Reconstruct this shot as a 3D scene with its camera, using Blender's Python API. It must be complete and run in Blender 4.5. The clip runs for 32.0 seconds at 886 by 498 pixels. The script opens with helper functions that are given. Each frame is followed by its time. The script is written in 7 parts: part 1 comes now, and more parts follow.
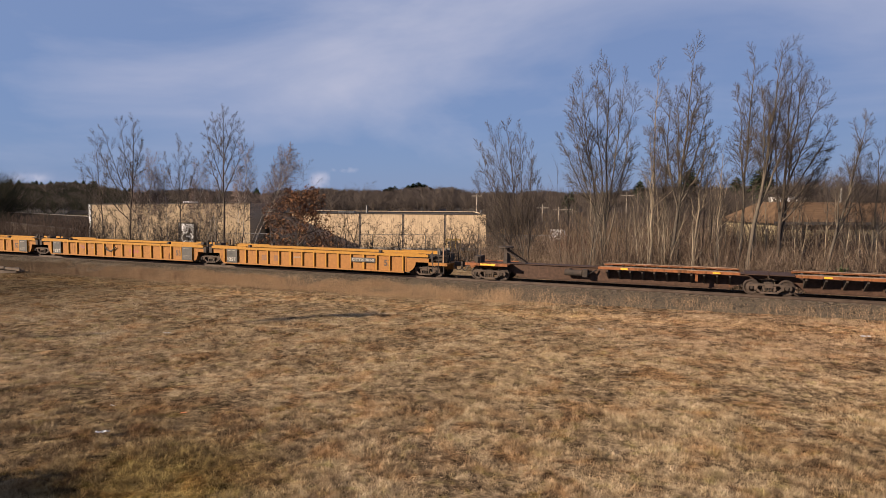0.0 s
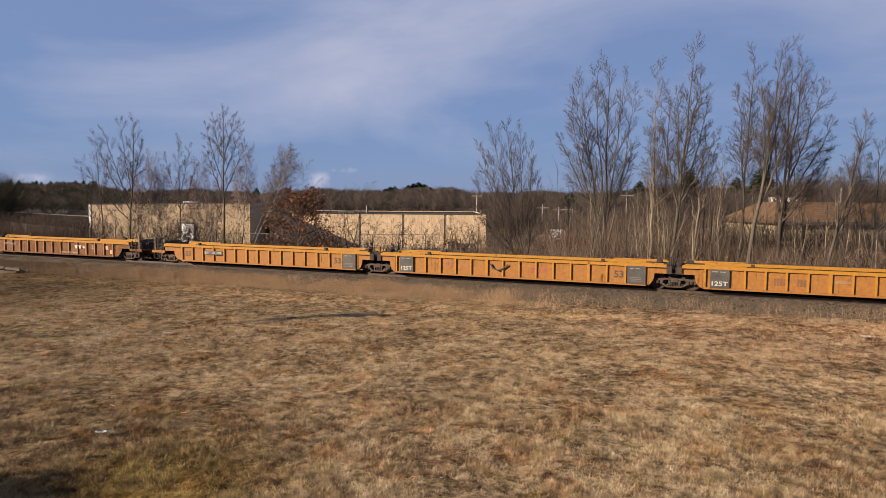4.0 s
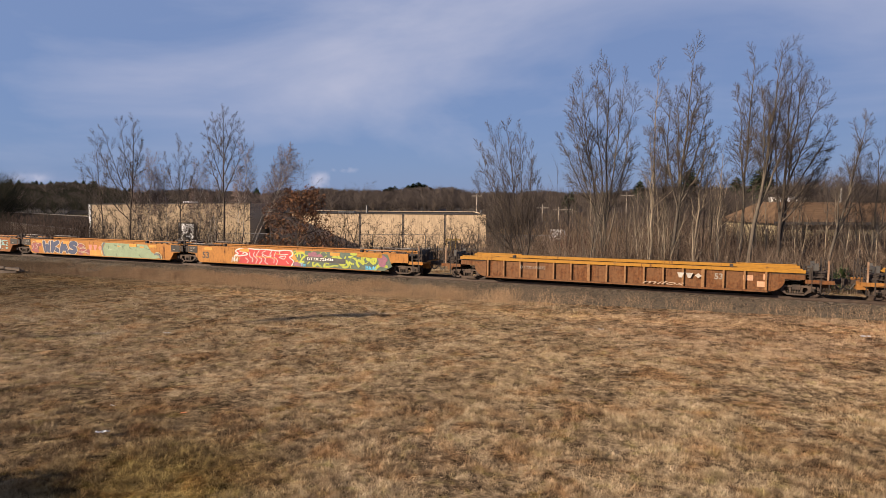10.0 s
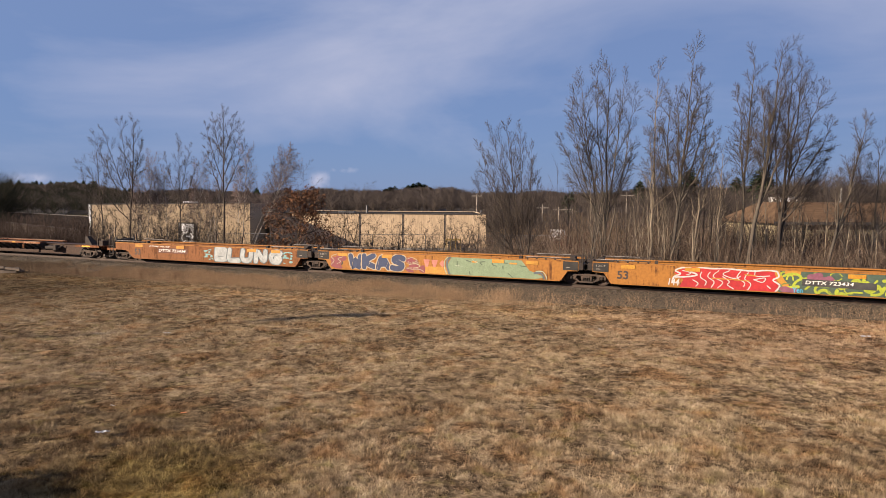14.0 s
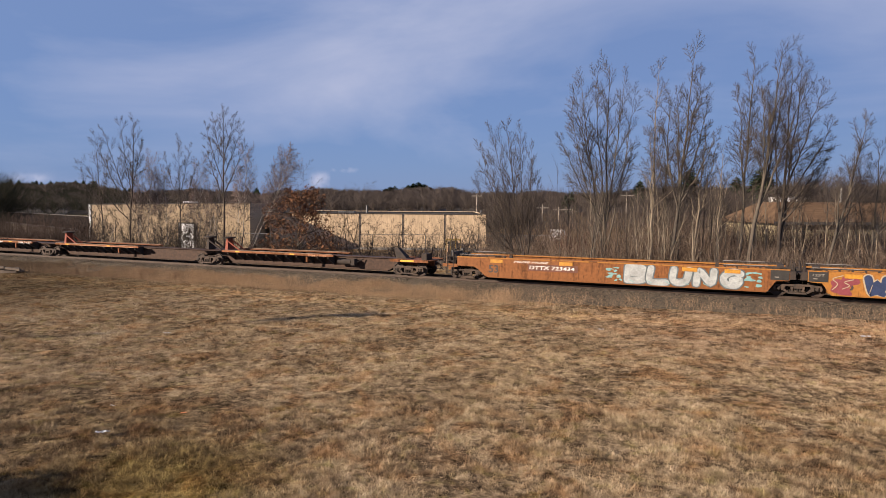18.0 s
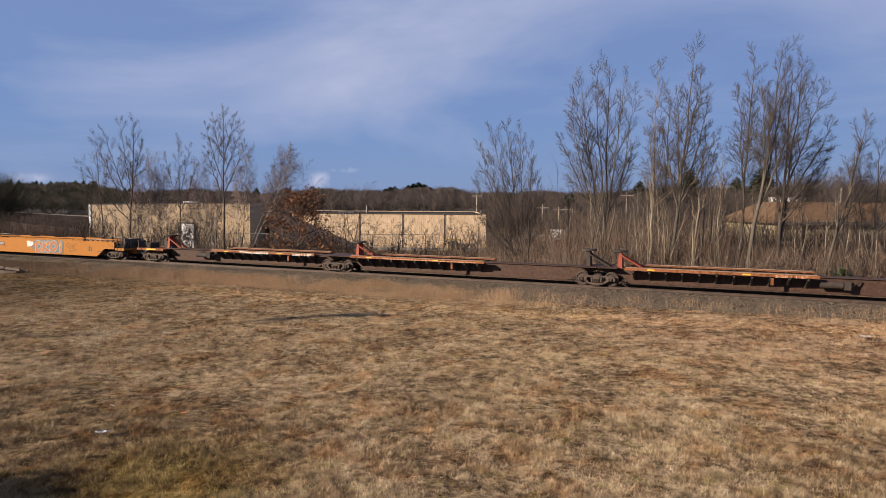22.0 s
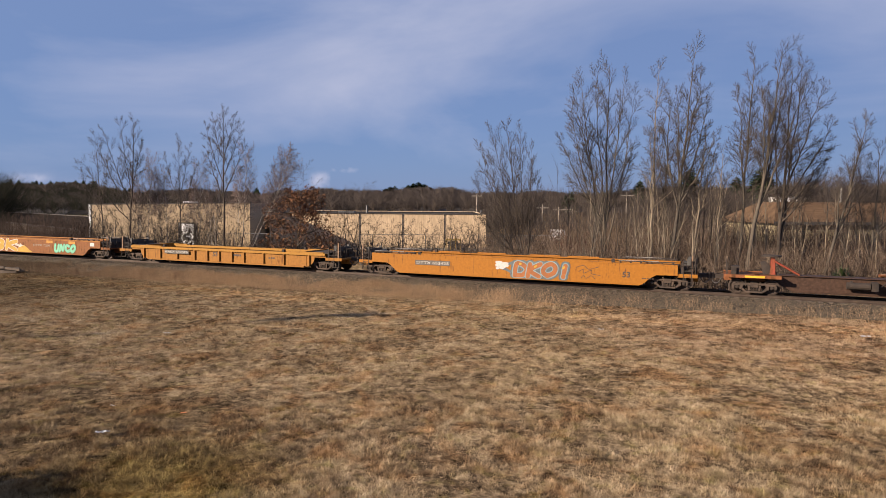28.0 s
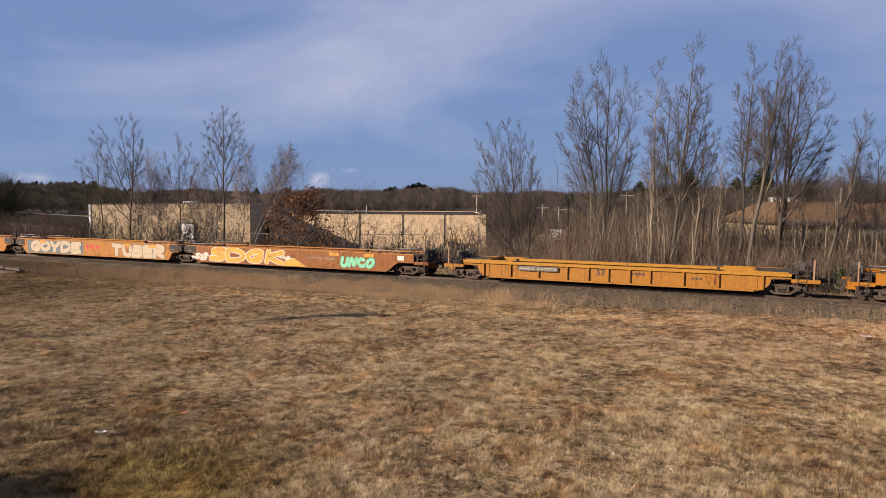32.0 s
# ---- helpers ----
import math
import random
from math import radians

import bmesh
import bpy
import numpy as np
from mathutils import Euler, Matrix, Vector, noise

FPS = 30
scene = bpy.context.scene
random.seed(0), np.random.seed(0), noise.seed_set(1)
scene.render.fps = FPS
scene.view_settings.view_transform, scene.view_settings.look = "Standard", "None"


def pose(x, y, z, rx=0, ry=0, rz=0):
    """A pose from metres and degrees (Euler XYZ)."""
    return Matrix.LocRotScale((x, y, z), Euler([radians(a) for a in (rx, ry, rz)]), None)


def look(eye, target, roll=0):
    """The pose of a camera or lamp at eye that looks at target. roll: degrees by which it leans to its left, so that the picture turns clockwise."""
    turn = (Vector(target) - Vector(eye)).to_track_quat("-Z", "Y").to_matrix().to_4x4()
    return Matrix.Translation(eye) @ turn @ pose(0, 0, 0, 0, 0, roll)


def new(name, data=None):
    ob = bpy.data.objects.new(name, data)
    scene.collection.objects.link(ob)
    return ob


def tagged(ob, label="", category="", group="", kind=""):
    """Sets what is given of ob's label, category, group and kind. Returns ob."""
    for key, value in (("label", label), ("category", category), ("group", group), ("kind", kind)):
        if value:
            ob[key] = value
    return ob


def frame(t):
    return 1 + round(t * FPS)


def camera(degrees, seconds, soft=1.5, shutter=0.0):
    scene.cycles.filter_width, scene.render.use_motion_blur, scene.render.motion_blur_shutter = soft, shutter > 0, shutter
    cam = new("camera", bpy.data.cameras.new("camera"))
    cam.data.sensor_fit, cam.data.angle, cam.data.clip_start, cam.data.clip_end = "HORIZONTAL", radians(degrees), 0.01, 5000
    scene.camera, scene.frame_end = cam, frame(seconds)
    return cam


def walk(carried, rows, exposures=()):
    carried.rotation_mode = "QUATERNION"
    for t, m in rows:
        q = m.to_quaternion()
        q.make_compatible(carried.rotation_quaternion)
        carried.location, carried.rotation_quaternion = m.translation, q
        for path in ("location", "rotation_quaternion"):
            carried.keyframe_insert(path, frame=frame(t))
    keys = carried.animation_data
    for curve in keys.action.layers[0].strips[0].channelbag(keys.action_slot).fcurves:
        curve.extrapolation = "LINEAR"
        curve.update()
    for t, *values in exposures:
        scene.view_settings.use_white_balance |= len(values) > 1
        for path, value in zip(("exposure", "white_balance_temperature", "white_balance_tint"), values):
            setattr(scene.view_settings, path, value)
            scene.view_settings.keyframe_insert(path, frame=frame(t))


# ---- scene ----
# ---------- camera: stands still on a high viewpoint over the field ----------
EYE = (0.0, 0.0, 6.0)
cam = camera(69.0, 32.0, soft=0.75)
VIEW = look(EYE, (0.0, 100.0, 6.0 - 100.0 * math.tan(radians(4.0))), 0.42)
walk(cam, [(0.0, VIEW), (32.0, VIEW)], exposures=((0.0, 0.98, 6860, 15), (7.0, 0.98, 6860, 15), (11.0, 0.97, 6760, 15), (14.0, 0.96, 6600, 15), (19.0, 0.97, 6430, 15), (25.0, 0.98, 6450, 15), (30.0, 0.97, 6620, 15), (32.0, 0.97, 6600, 15)))

# ---------- world and sun ----------
SUN_AZ = math.atan2(-0.895, -0.446)          # towards the sun, clockwise from +y
SUN_EL = radians(21.5)


def sky():
    w = bpy.data.worlds.new("sky")
    scene.world = w
    w.use_nodes = True
    nt = w.node_tree
    nt.nodes.clear()
    N = nt.nodes.new
    L = nt.links.new

    def calc(op, a, b=0.0, c=0.0):
        m = N("ShaderNodeMath")
        m.operation = op
        for k, v in enumerate((a, b, c)):
            if isinstance(v, (int, float)):
                m.inputs[k].default_value = v
            else:
                L(v, m.inputs[k])
        return m.outputs[0]

    out = N("ShaderNodeOutputWorld")
    bg = N("ShaderNodeBackground")
    bg.inputs["Strength"].default_value = SKY_STRENGTH
    tex = N("ShaderNodeTexSky")
    tex.sky_type = "NISHITA"
    tex.sun_disc = False
    tex.sun_elevation = SUN_EL
    tex.sun_rotation = SUN_AZ % (2 * math.pi)
    tex.air_density, tex.dust_density, tex.ozone_density = 1.0, 0.3, 3.0
    co = N("ShaderNodeTexCoord")
    sep = N("ShaderNodeSeparateXYZ")
    L(co.outputs["Generated"], sep.inputs[0])
    X, Y, Z = sep.outputs
    # thin high haze evens the sky out towards a soft blue
    gr = N("ShaderNodeValToRGB")
    els = gr.color_ramp.elements
    els[0].position, els[0].color = 0.0, (1.35, 2.4, 5.0, 1)
    els[1].position, els[1].color = 0.45, (2.05, 2.9, 5.1, 1)
    zen = els.new(1.0)
    zen.color = (0.55, 0.95, 2.3, 1)
    L(Z, gr.inputs[0])
    base = N("ShaderNodeMixRGB")
    base.inputs[0].default_value = 0.8
    L(tex.outputs[0], base.inputs[1])
    L(gr.outputs[0], base.inputs[2])
    # the blue deepens to one side, away from the brighter cloud
    side = N("ShaderNodeMapRange")
    side.inputs["From Min"].default_value, side.inputs["From Max"].default_value = -0.1, 0.75
    side.inputs["To Max"].default_value = 0.30
    L(X, side.inputs["Value"])
    deep = N("ShaderNodeMixRGB")
    L(side.outputs[0], deep.inputs[0])
    L(base.outputs[0], deep.inputs[1])
    deep.inputs[2].default_value = (0.9, 1.4, 3.2, 1)
    # soft drawn-out cloud
    mp = N("ShaderNodeMapping")
    mp.inputs["Rotation"].default_value = (0, radians(24), 0)
    mp.inputs["Scale"].default_value = (1.3, 1.0, 3.6)
    mp.inputs["Location"].default_value = (CLOUD_X, CLOUD_Y, 0)
    L(co.outputs["Generated"], mp.inputs[0])
    n1 = N("ShaderNodeTexNoise")
    n1.inputs["Scale"].default_value = 1.5
    n1.inputs["Detail"].default_value = 6
    n1.inputs["Roughness"].default_value = 0.52
    n1.inputs["Distortion"].default_value = 0.6
    L(mp.outputs[0], n1.inputs["Vector"])
    # one broad streak of cloud rising from lower left to upper right
    yy = calc("MAXIMUM", Y, 0.25)
    a, e = calc("DIVIDE", X, yy), calc("DIVIDE", Z, yy)
    across = calc("SUBTRACT", e, calc("MULTIPLY_ADD", a, 0.46, 0.268))
    streak = calc("DIVIDE", 1.0, calc("ADD", 1.0, calc("POWER", calc("ABSOLUTE", calc("MULTIPLY", across, 11.0)), 2.0)))
    fac = calc("ADD", n1.outputs["Fac"], calc("MULTIPLY", streak, 0.12))
    # the cloud thins out towards the horizon
    low = N("ShaderNodeMapRange")
    low.interpolation_type = "SMOOTHSTEP"
    low.inputs["From Min"].default_value, low.inputs["From Max"].default_value = 0.03, 0.15
    low.inputs["To Min"].default_value = 0.62
    L(e, low.inputs["Value"])
    fac = calc("MULTIPLY", fac, low.outputs[0])
    # small bright puffs low over the hill
    n2 = N("ShaderNodeTexNoise")
    n2.inputs["Scale"].default_value, n2.inputs["Detail"].default_value = 38.0, 5
    L(co.outputs["Generated"], n2.inputs["Vector"])
    for a0, e0, w, h in ((-0.640, 0.035, 0.022, 0.006), (-0.185, 0.034, 0.022, 0.012), (-0.155, 0.052, 0.018, 0.005)):
        u = calc("POWER", calc("ABSOLUTE", calc("DIVIDE", calc("SUBTRACT", a, a0), w)), 2.0)
        v = calc("POWER", calc("ABSOLUTE", calc("DIVIDE", calc("SUBTRACT", e, e0), h)), 2.0)
        puff = calc("DIVIDE", 1.0, calc("ADD", 1.0, calc("POWER", calc("ADD", u, v), 2.0)))
        fac = calc("ADD", fac, calc("MULTIPLY", puff, calc("MULTIPLY_ADD", n2.outputs["Fac"], 1.6, -0.56)))
    rp = N("ShaderNodeValToRGB")
    rp.color_ramp.elements[0].position, rp.color_ramp.elements[1].position = 0.37, 0.80
    rp.color_ramp.elements[0].color = (0, 0, 0, 1)
    rp.color_ramp.elements[1].color = (0.95, 0.95, 0.95, 1)
    L(fac, rp.inputs[0])
    mix = N("ShaderNodeMixRGB")
    L(rp.outputs[0], mix.inputs[0])
    L(deep.outputs[0], mix.inputs[1])
    mix.inputs[2].default_value = (4.55, 5.0, 6.5, 1)
    L(mix.outputs[0], bg.inputs[0])
    L(bg.outputs[0], out.inputs[0])


SKY_STRENGTH = 0.0545
CLOUD_X, CLOUD_Y = 1.3, 0.4
sky()
sun_data = bpy.data.lights.new("sun", "SUN")
sun_data.energy, sun_data.angle, sun_data.color = 4.9, radians(0.55), (1.0, 0.84, 0.64)
sun = new("sun", sun_data)
sun.matrix_world = look((-89.5 * math.cos(SUN_EL), -44.6 * math.cos(SUN_EL), 100 * math.sin(SUN_EL)), (0, 0, 0))

# ---------- materials ----------
MATS = {}


def nodes(name):
    m = bpy.data.materials.new(name)
    m.use_nodes = True
    nt = m.node_tree
    b = nt.nodes["Principled BSDF"]
    return m, nt, b


def ramp(nt, fac, stops):
    r = nt.nodes.new("ShaderNodeValToRGB")
    els = r.color_ramp.elements
    while len(els) < len(stops):
        els.new(0.5)
    for e, (p, c) in zip(els, stops):
        e.position, e.color = p, (*c, 1) if len(c) == 3 else c
    nt.links.new(fac, r.inputs[0])
    return r.outputs[0]


def noise_tex(nt, vec, scale, detail=4, rough=0.6, distort=0.0):
    n = nt.nodes.new("ShaderNodeTexNoise")
    n.inputs["Scale"].default_value, n.inputs["Detail"].default_value = scale, detail
    n.inputs["Roughness"].default_value, n.inputs["Distortion"].default_value = rough, distort
    if vec is not None:
        nt.links.new(vec, n.inputs["Vector"])
    return n.outputs["Fac"]


def mixc(nt, fac, a, b, mode="MIX"):
    m = nt.nodes.new("ShaderNodeMixRGB")
    m.blend_type = mode
    for k, v in ((0, fac), (1, a), (2, b)):
        if isinstance(v, (int, float)):
            m.inputs[k].default_value = v
        elif isinstance(v, tuple):
            m.inputs[k].default_value = (*v, 1)
        else:
            nt.links.new(v, m.inputs[k])
    return m.outputs[0]


def coords(nt, stretch=None, world=False):
    """Object-space (or world) position, shifted at random from object to object."""
    if world:
        v = nt.nodes.new("ShaderNodeNewGeometry").outputs["Position"]
    else:
        v = nt.nodes.new("ShaderNodeTexCoord").outputs["Object"]
        info = nt.nodes.new("ShaderNodeObjectInfo")
        mul = nt.nodes.new("ShaderNodeMath")
        mul.operation, mul.inputs[1].default_value = "MULTIPLY", 40.0
        nt.links.new(info.outputs["Random"], mul.inputs[0])
        add = nt.nodes.new("ShaderNodeVectorMath")
        nt.links.new(v, add.inputs[0])
        nt.links.new(mul.outputs[0], add.inputs[1])
        v = add.outputs[0]
    if stretch:
        m = nt.nodes.new("ShaderNodeMapping")
        m.inputs["Scale"].default_value = stretch
        nt.links.new(v, m.inputs[0])
        v = m.outputs[0]
    return v


def bump(nt, b, height, strength, dist=0.02):
    n = nt.nodes.new("ShaderNodeBump")
    n.inputs["Strength"].default_value, n.inputs["Distance"].default_value = strength, dist
    nt.links.new(height, n.inputs["Height"])
    nt.links.new(n.outputs[0], b.inputs["Normal"])


def surface(name, lo, hi, scale=3.0, fine=40.0, rough=0.8, metal=0.0, relief=0.3, dist=0.01, stretch=None, world=False):
    """Two-scale variation between two colours, with fine relief."""
    if name in MATS:
        return MATS[name]
    m, nt, b = nodes(name)
    v = coords(nt, stretch, world)
    a = noise_tex(nt, v, scale)
    f = noise_tex(nt, v, fine, 3)
    c = ramp(nt, a, ((0.3, lo), (0.7, hi)))
    g = ramp(nt, f, ((0.25, (0.72, 0.72, 0.72)), (0.75, (1.12, 1.12, 1.12))))
    nt.links.new(mixc(nt, 1.0, c, g, "MULTIPLY"), b.inputs["Base Color"])
    b.inputs["Roughness"].default_value, b.inputs["Metallic"].default_value = rough, metal
    bump(nt, b, f, relief, dist)
    MATS[name] = m
    return m


def painted(name, paint, rust=0.45, dirt=0.35, fade=0.15, rough=0.6):
    """Weathered paint on steel: rust blooms, vertical streaks, grime."""
    if name in MATS:
        return MATS[name]
    m, nt, b = nodes(name)
    v = coords(nt)
    vs = coords(nt, (3.5, 3.5, 0.35))
    blot = noise_tex(nt, v, 0.9, 6, 0.65, 0.4)
    small = noise_tex(nt, v, 6.0, 5, 0.65)
    streak = noise_tex(nt, vs, 2.2, 5, 0.6)
    light = tuple(min(1, c * (1 + fade) + 0.03 * c / max(paint)) for c in paint)
    dark = tuple(c * (1 - fade) for c in paint)
    base = ramp(nt, small, ((0.3, dark), (0.7, light)))
    rustc = ramp(nt, small, ((0.3, (0.055, 0.024, 0.012)), (0.55, (0.125, 0.05, 0.019)), (0.8, (0.21, 0.092, 0.032))))
    mask = mixc(nt, 0.5, blot, streak)
    k = 0.66 - 0.30 * rust
    mk = ramp(nt, mask, ((k, (0, 0, 0)), (k + 0.09, (1, 1, 1))))
    c = mixc(nt, mk, base, rustc)
    k2 = 0.70 - 0.3 * dirt
    dk = ramp(nt, streak, ((k2, (0, 0, 0)), (k2 + 0.25, (0.75, 0.75, 0.75))))
    c = mixc(nt, dk, c, (0.045, 0.03, 0.022))
    nt.links.new(c, b.inputs["Base Color"])
    r = ramp(nt, mk, ((0.0, (rough,) * 3), (1.0, (0.9,) * 3)))
    nt.links.new(r, b.inputs["Roughness"])
    b.inputs["Specular IOR Level"].default_value = 0.22
    bump(nt, b, small, 0.25, 0.008)
    MATS[name] = m
    return m


def straw(name, stops, rough=0.85, world_scale=0.35, green=None, patch=0.5, contrast=1.6):
    """Dry grass: colour differs from blade to blade and in patches over the ground."""
    if name in MATS:
        return MATS[name]
    m, nt, b = nodes(name)
    g = nt.nodes.new("ShaderNodeNewGeometry")
    p = g.outputs["Position"]
    big = noise_tex(nt, p, world_scale, 5, 0.65)
    mid = noise_tex(nt, p, world_scale * 6, 4, 0.6)
    fine = noise_tex(nt, p, world_scale * 50, 4, 0.7)
    clump = noise_tex(nt, p, world_scale * 17, 3, 0.6)
    spread = mixc(nt, 0.3 if patch < 1 else 0.42, mixc(nt, 0.5, mixc(nt, 0.5, big, mid), clump), fine)
    wide = nt.nodes.new("ShaderNodeMapRange")
    wide.inputs["From Min"].default_value, wide.inputs["From Max"].default_value = 0.5 - 0.5 / contrast, 0.5 + 0.5 / contrast
    nt.links.new(spread, wide.inputs["Value"])
    spread = wide.outputs[0]
    f = mixc(nt, patch, g.outputs["Random Per Island"], spread)
    c = ramp(nt, f, stops)
    # each entry multiplies the colour by a tint round one point
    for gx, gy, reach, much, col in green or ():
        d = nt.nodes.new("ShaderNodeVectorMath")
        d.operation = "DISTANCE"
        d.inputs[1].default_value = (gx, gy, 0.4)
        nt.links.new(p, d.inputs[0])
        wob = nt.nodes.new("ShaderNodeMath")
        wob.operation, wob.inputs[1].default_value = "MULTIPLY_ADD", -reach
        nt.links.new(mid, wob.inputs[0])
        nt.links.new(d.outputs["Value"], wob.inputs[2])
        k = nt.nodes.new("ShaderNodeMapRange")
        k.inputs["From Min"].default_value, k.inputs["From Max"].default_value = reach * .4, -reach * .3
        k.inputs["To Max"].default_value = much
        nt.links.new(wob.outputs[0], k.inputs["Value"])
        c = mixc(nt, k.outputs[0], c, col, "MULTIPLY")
    nt.links.new(c, b.inputs["Base Color"])
    b.inputs["Roughness"].default_value = rough
    b.inputs["Specular IOR Level"].default_value = 0.2
    if patch == 1.0:
        b.inputs["Specular IOR Level"].default_value = 0.0
        bump(nt, b, mixc(nt, 0.5, clump, fine), 1.0, 0.10)
    MATS[name] = m
    return m


# stretches of the field multiplied by a tint: x, y, reach, how strong, tint
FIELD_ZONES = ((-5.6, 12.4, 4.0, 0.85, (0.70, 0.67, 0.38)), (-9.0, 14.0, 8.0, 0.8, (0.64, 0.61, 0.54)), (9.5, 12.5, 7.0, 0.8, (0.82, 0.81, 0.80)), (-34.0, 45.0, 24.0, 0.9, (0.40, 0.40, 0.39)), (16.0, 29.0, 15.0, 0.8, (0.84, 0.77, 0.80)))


def sward(name, stops, contrast, island, relief=0.0):
    """Dead grass of the field: light and dark patches at four scales, some of it reddish, some olive."""
    m, nt, b = nodes(name)
    g = nt.nodes.new("ShaderNodeNewGeometry")
    p = g.outputs["Position"]
    n1, n2, n3, n4 = (noise_tex(nt, p, sc, 4, 0.65, di) for sc, di in ((0.3, 0.5), (1.1, 0.8), (3.6, 0.6), (12.0, 0.2)))
    f = mixc(nt, 0.20, mixc(nt, 0.52, mixc(nt, 0.6, n1, n2), n3), n4)
    wide = nt.nodes.new("ShaderNodeMapRange")
    wide.inputs["From Min"].default_value, wide.inputs["From Max"].default_value = 0.5 - 0.5 / contrast, 0.5 + 0.5 / contrast
    nt.links.new(f, wide.inputs["Value"])
    f = wide.outputs[0]
    if island:
        f = mixc(nt, island, f, g.outputs["Random Per Island"])
    c = ramp(nt, f, stops)
    red = ramp(nt, noise_tex(nt, p, 0.75, 4, 0.6, 1.0), ((0.48, (1, 1, 1)), (0.66, (0.90, 0.74, 0.62))))
    c = mixc(nt, 1.0, c, red, "MULTIPLY")
    olive = ramp(nt, noise_tex(nt, p, 1.9, 3, 0.6, 0.5), ((0.54, (1, 1, 1)), (0.70, (0.76, 0.80, 0.60))))
    c = mixc(nt, 1.0, c, olive, "MULTIPLY")

    def tint(fac, c, col):
        return mixc(nt, fac, c, mixc(nt, 1.0, c, col, "MULTIPLY"))

    def calc(op, a, *more):
        q = nt.nodes.new("ShaderNodeMath")
        q.operation = op
        for k, v in enumerate((a, *more)):
            if isinstance(v, (int, float)):
                q.inputs[k].default_value = v
            else:
                nt.links.new(v, q.inputs[k])
        return q.outputs[0]

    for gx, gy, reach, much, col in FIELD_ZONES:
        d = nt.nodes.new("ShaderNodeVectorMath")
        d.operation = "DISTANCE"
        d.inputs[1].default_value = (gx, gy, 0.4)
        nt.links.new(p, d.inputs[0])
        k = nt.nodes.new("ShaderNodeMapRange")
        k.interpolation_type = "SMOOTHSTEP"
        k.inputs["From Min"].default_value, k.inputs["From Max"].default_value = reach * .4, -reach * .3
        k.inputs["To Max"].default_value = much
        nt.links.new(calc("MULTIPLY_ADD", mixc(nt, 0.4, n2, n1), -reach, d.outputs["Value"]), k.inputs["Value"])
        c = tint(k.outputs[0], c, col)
    # the mown verge along the railway has bleached paler
    sep = nt.nodes.new("ShaderNodeSeparateXYZ")
    nt.links.new(p, sep.inputs[0])
    across = calc("ADD", calc("MULTIPLY", sep.outputs[0], 0.3895), calc("MULTIPLY_ADD", sep.outputs[1], 0.9210, -40.13))
    across = calc("MULTIPLY_ADD", n2, 2.4, across)
    verge = calc("SUBTRACT", 1.0, calc("MINIMUM", calc("ABSOLUTE", calc("DIVIDE", calc("ADD", across, 6.0), 1.9)), 1.0))
    c = tint(calc("MULTIPLY", verge, 0.9), c, (1.35, 1.28, 1.16))
    nt.links.new(c, b.inputs["Base Color"])
    b.inputs["Roughness"].default_value = 0.9
    b.inputs["Specular IOR Level"].default_value = 0.0 if relief else 0.15
    if relief:
        bump(nt, b, mixc(nt, 0.5, n3, n4), 0.8, relief)
    return m


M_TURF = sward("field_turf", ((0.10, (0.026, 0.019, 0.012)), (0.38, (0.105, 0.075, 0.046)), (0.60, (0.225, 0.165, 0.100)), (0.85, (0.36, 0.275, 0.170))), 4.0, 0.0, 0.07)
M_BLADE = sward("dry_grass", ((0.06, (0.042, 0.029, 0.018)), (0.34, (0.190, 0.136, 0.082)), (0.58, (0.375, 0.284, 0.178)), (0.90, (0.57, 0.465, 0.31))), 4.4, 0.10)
# multiplied darker towards the far left end
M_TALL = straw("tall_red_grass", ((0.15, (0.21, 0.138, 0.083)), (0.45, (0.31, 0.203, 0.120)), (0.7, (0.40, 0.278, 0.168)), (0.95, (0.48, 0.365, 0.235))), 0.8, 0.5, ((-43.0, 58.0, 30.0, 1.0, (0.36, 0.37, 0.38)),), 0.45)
M_BALLAST = surface("ballast_stone", (0.030, 0.0225, 0.0145), (0.120, 0.091, 0.058), 6.0, 15.0, 0.95, 0, 1.0, 0.08, None, True)
M_STONE = straw("broken_stone", ((0.1, (0.026, 0.020, 0.014)), (0.5, (0.064, 0.050, 0.035)), (0.9, (0.15, 0.122, 0.09))), 0.95, 0.5, None, 0.3)
M_RAIL = surface("rail_steel", (0.045, 0.03, 0.023), (0.085, 0.06, 0.045), 2.0, 30.0, 0.65, 0.3)
M_TIE = surface("tie_wood", (0.0765, 0.0573, 0.0447), (0.1530, 0.1212, 0.0957), 3.0, 30.0, 0.95)
M_STEEL = surface("grimy_steel", (0.018, 0.0140, 0.0122), (0.052, 0.037, 0.029), 2.5, 25.0, 0.85, 0.1)
M_TRUCK = surface("rusty_truck_casting", (0.034, 0.025, 0.020), (0.092, 0.063, 0.047), 2.0, 18.0, 0.9)
M_WHEEL = surface("wheel_steel", (0.0252, 0.0177, 0.0143), (0.0634, 0.0421, 0.0316), 2.0, 20.0, 0.7, 0.3)
M_SILL = painted("brown_spine_paint", (0.0340, 0.0190, 0.0130), 0.22, 0.40)
M_DECK = painted("worn_orange_deck", (0.1768, 0.0650, 0.0260), 0.62, 0.40)
M_PALEDECK = surface("worn_pale_deck_edge", (0.184, 0.104, 0.0612), (0.306, 0.208, 0.141), 1.5, 9.0, 0.9)
M_HITCH = painted("red_hitch_paint", (0.1937, 0.0441, 0.0245), 0.45, 0.25)
M_YEL = painted("yellow_car_paint", (0.235, 0.103, 0.017), 0.36, 0.36, 0.12)
M_YELD = painted("dull_yellow_panel_paint", (0.22, 0.098, 0.026), 0.30, 0.36, 0.12)
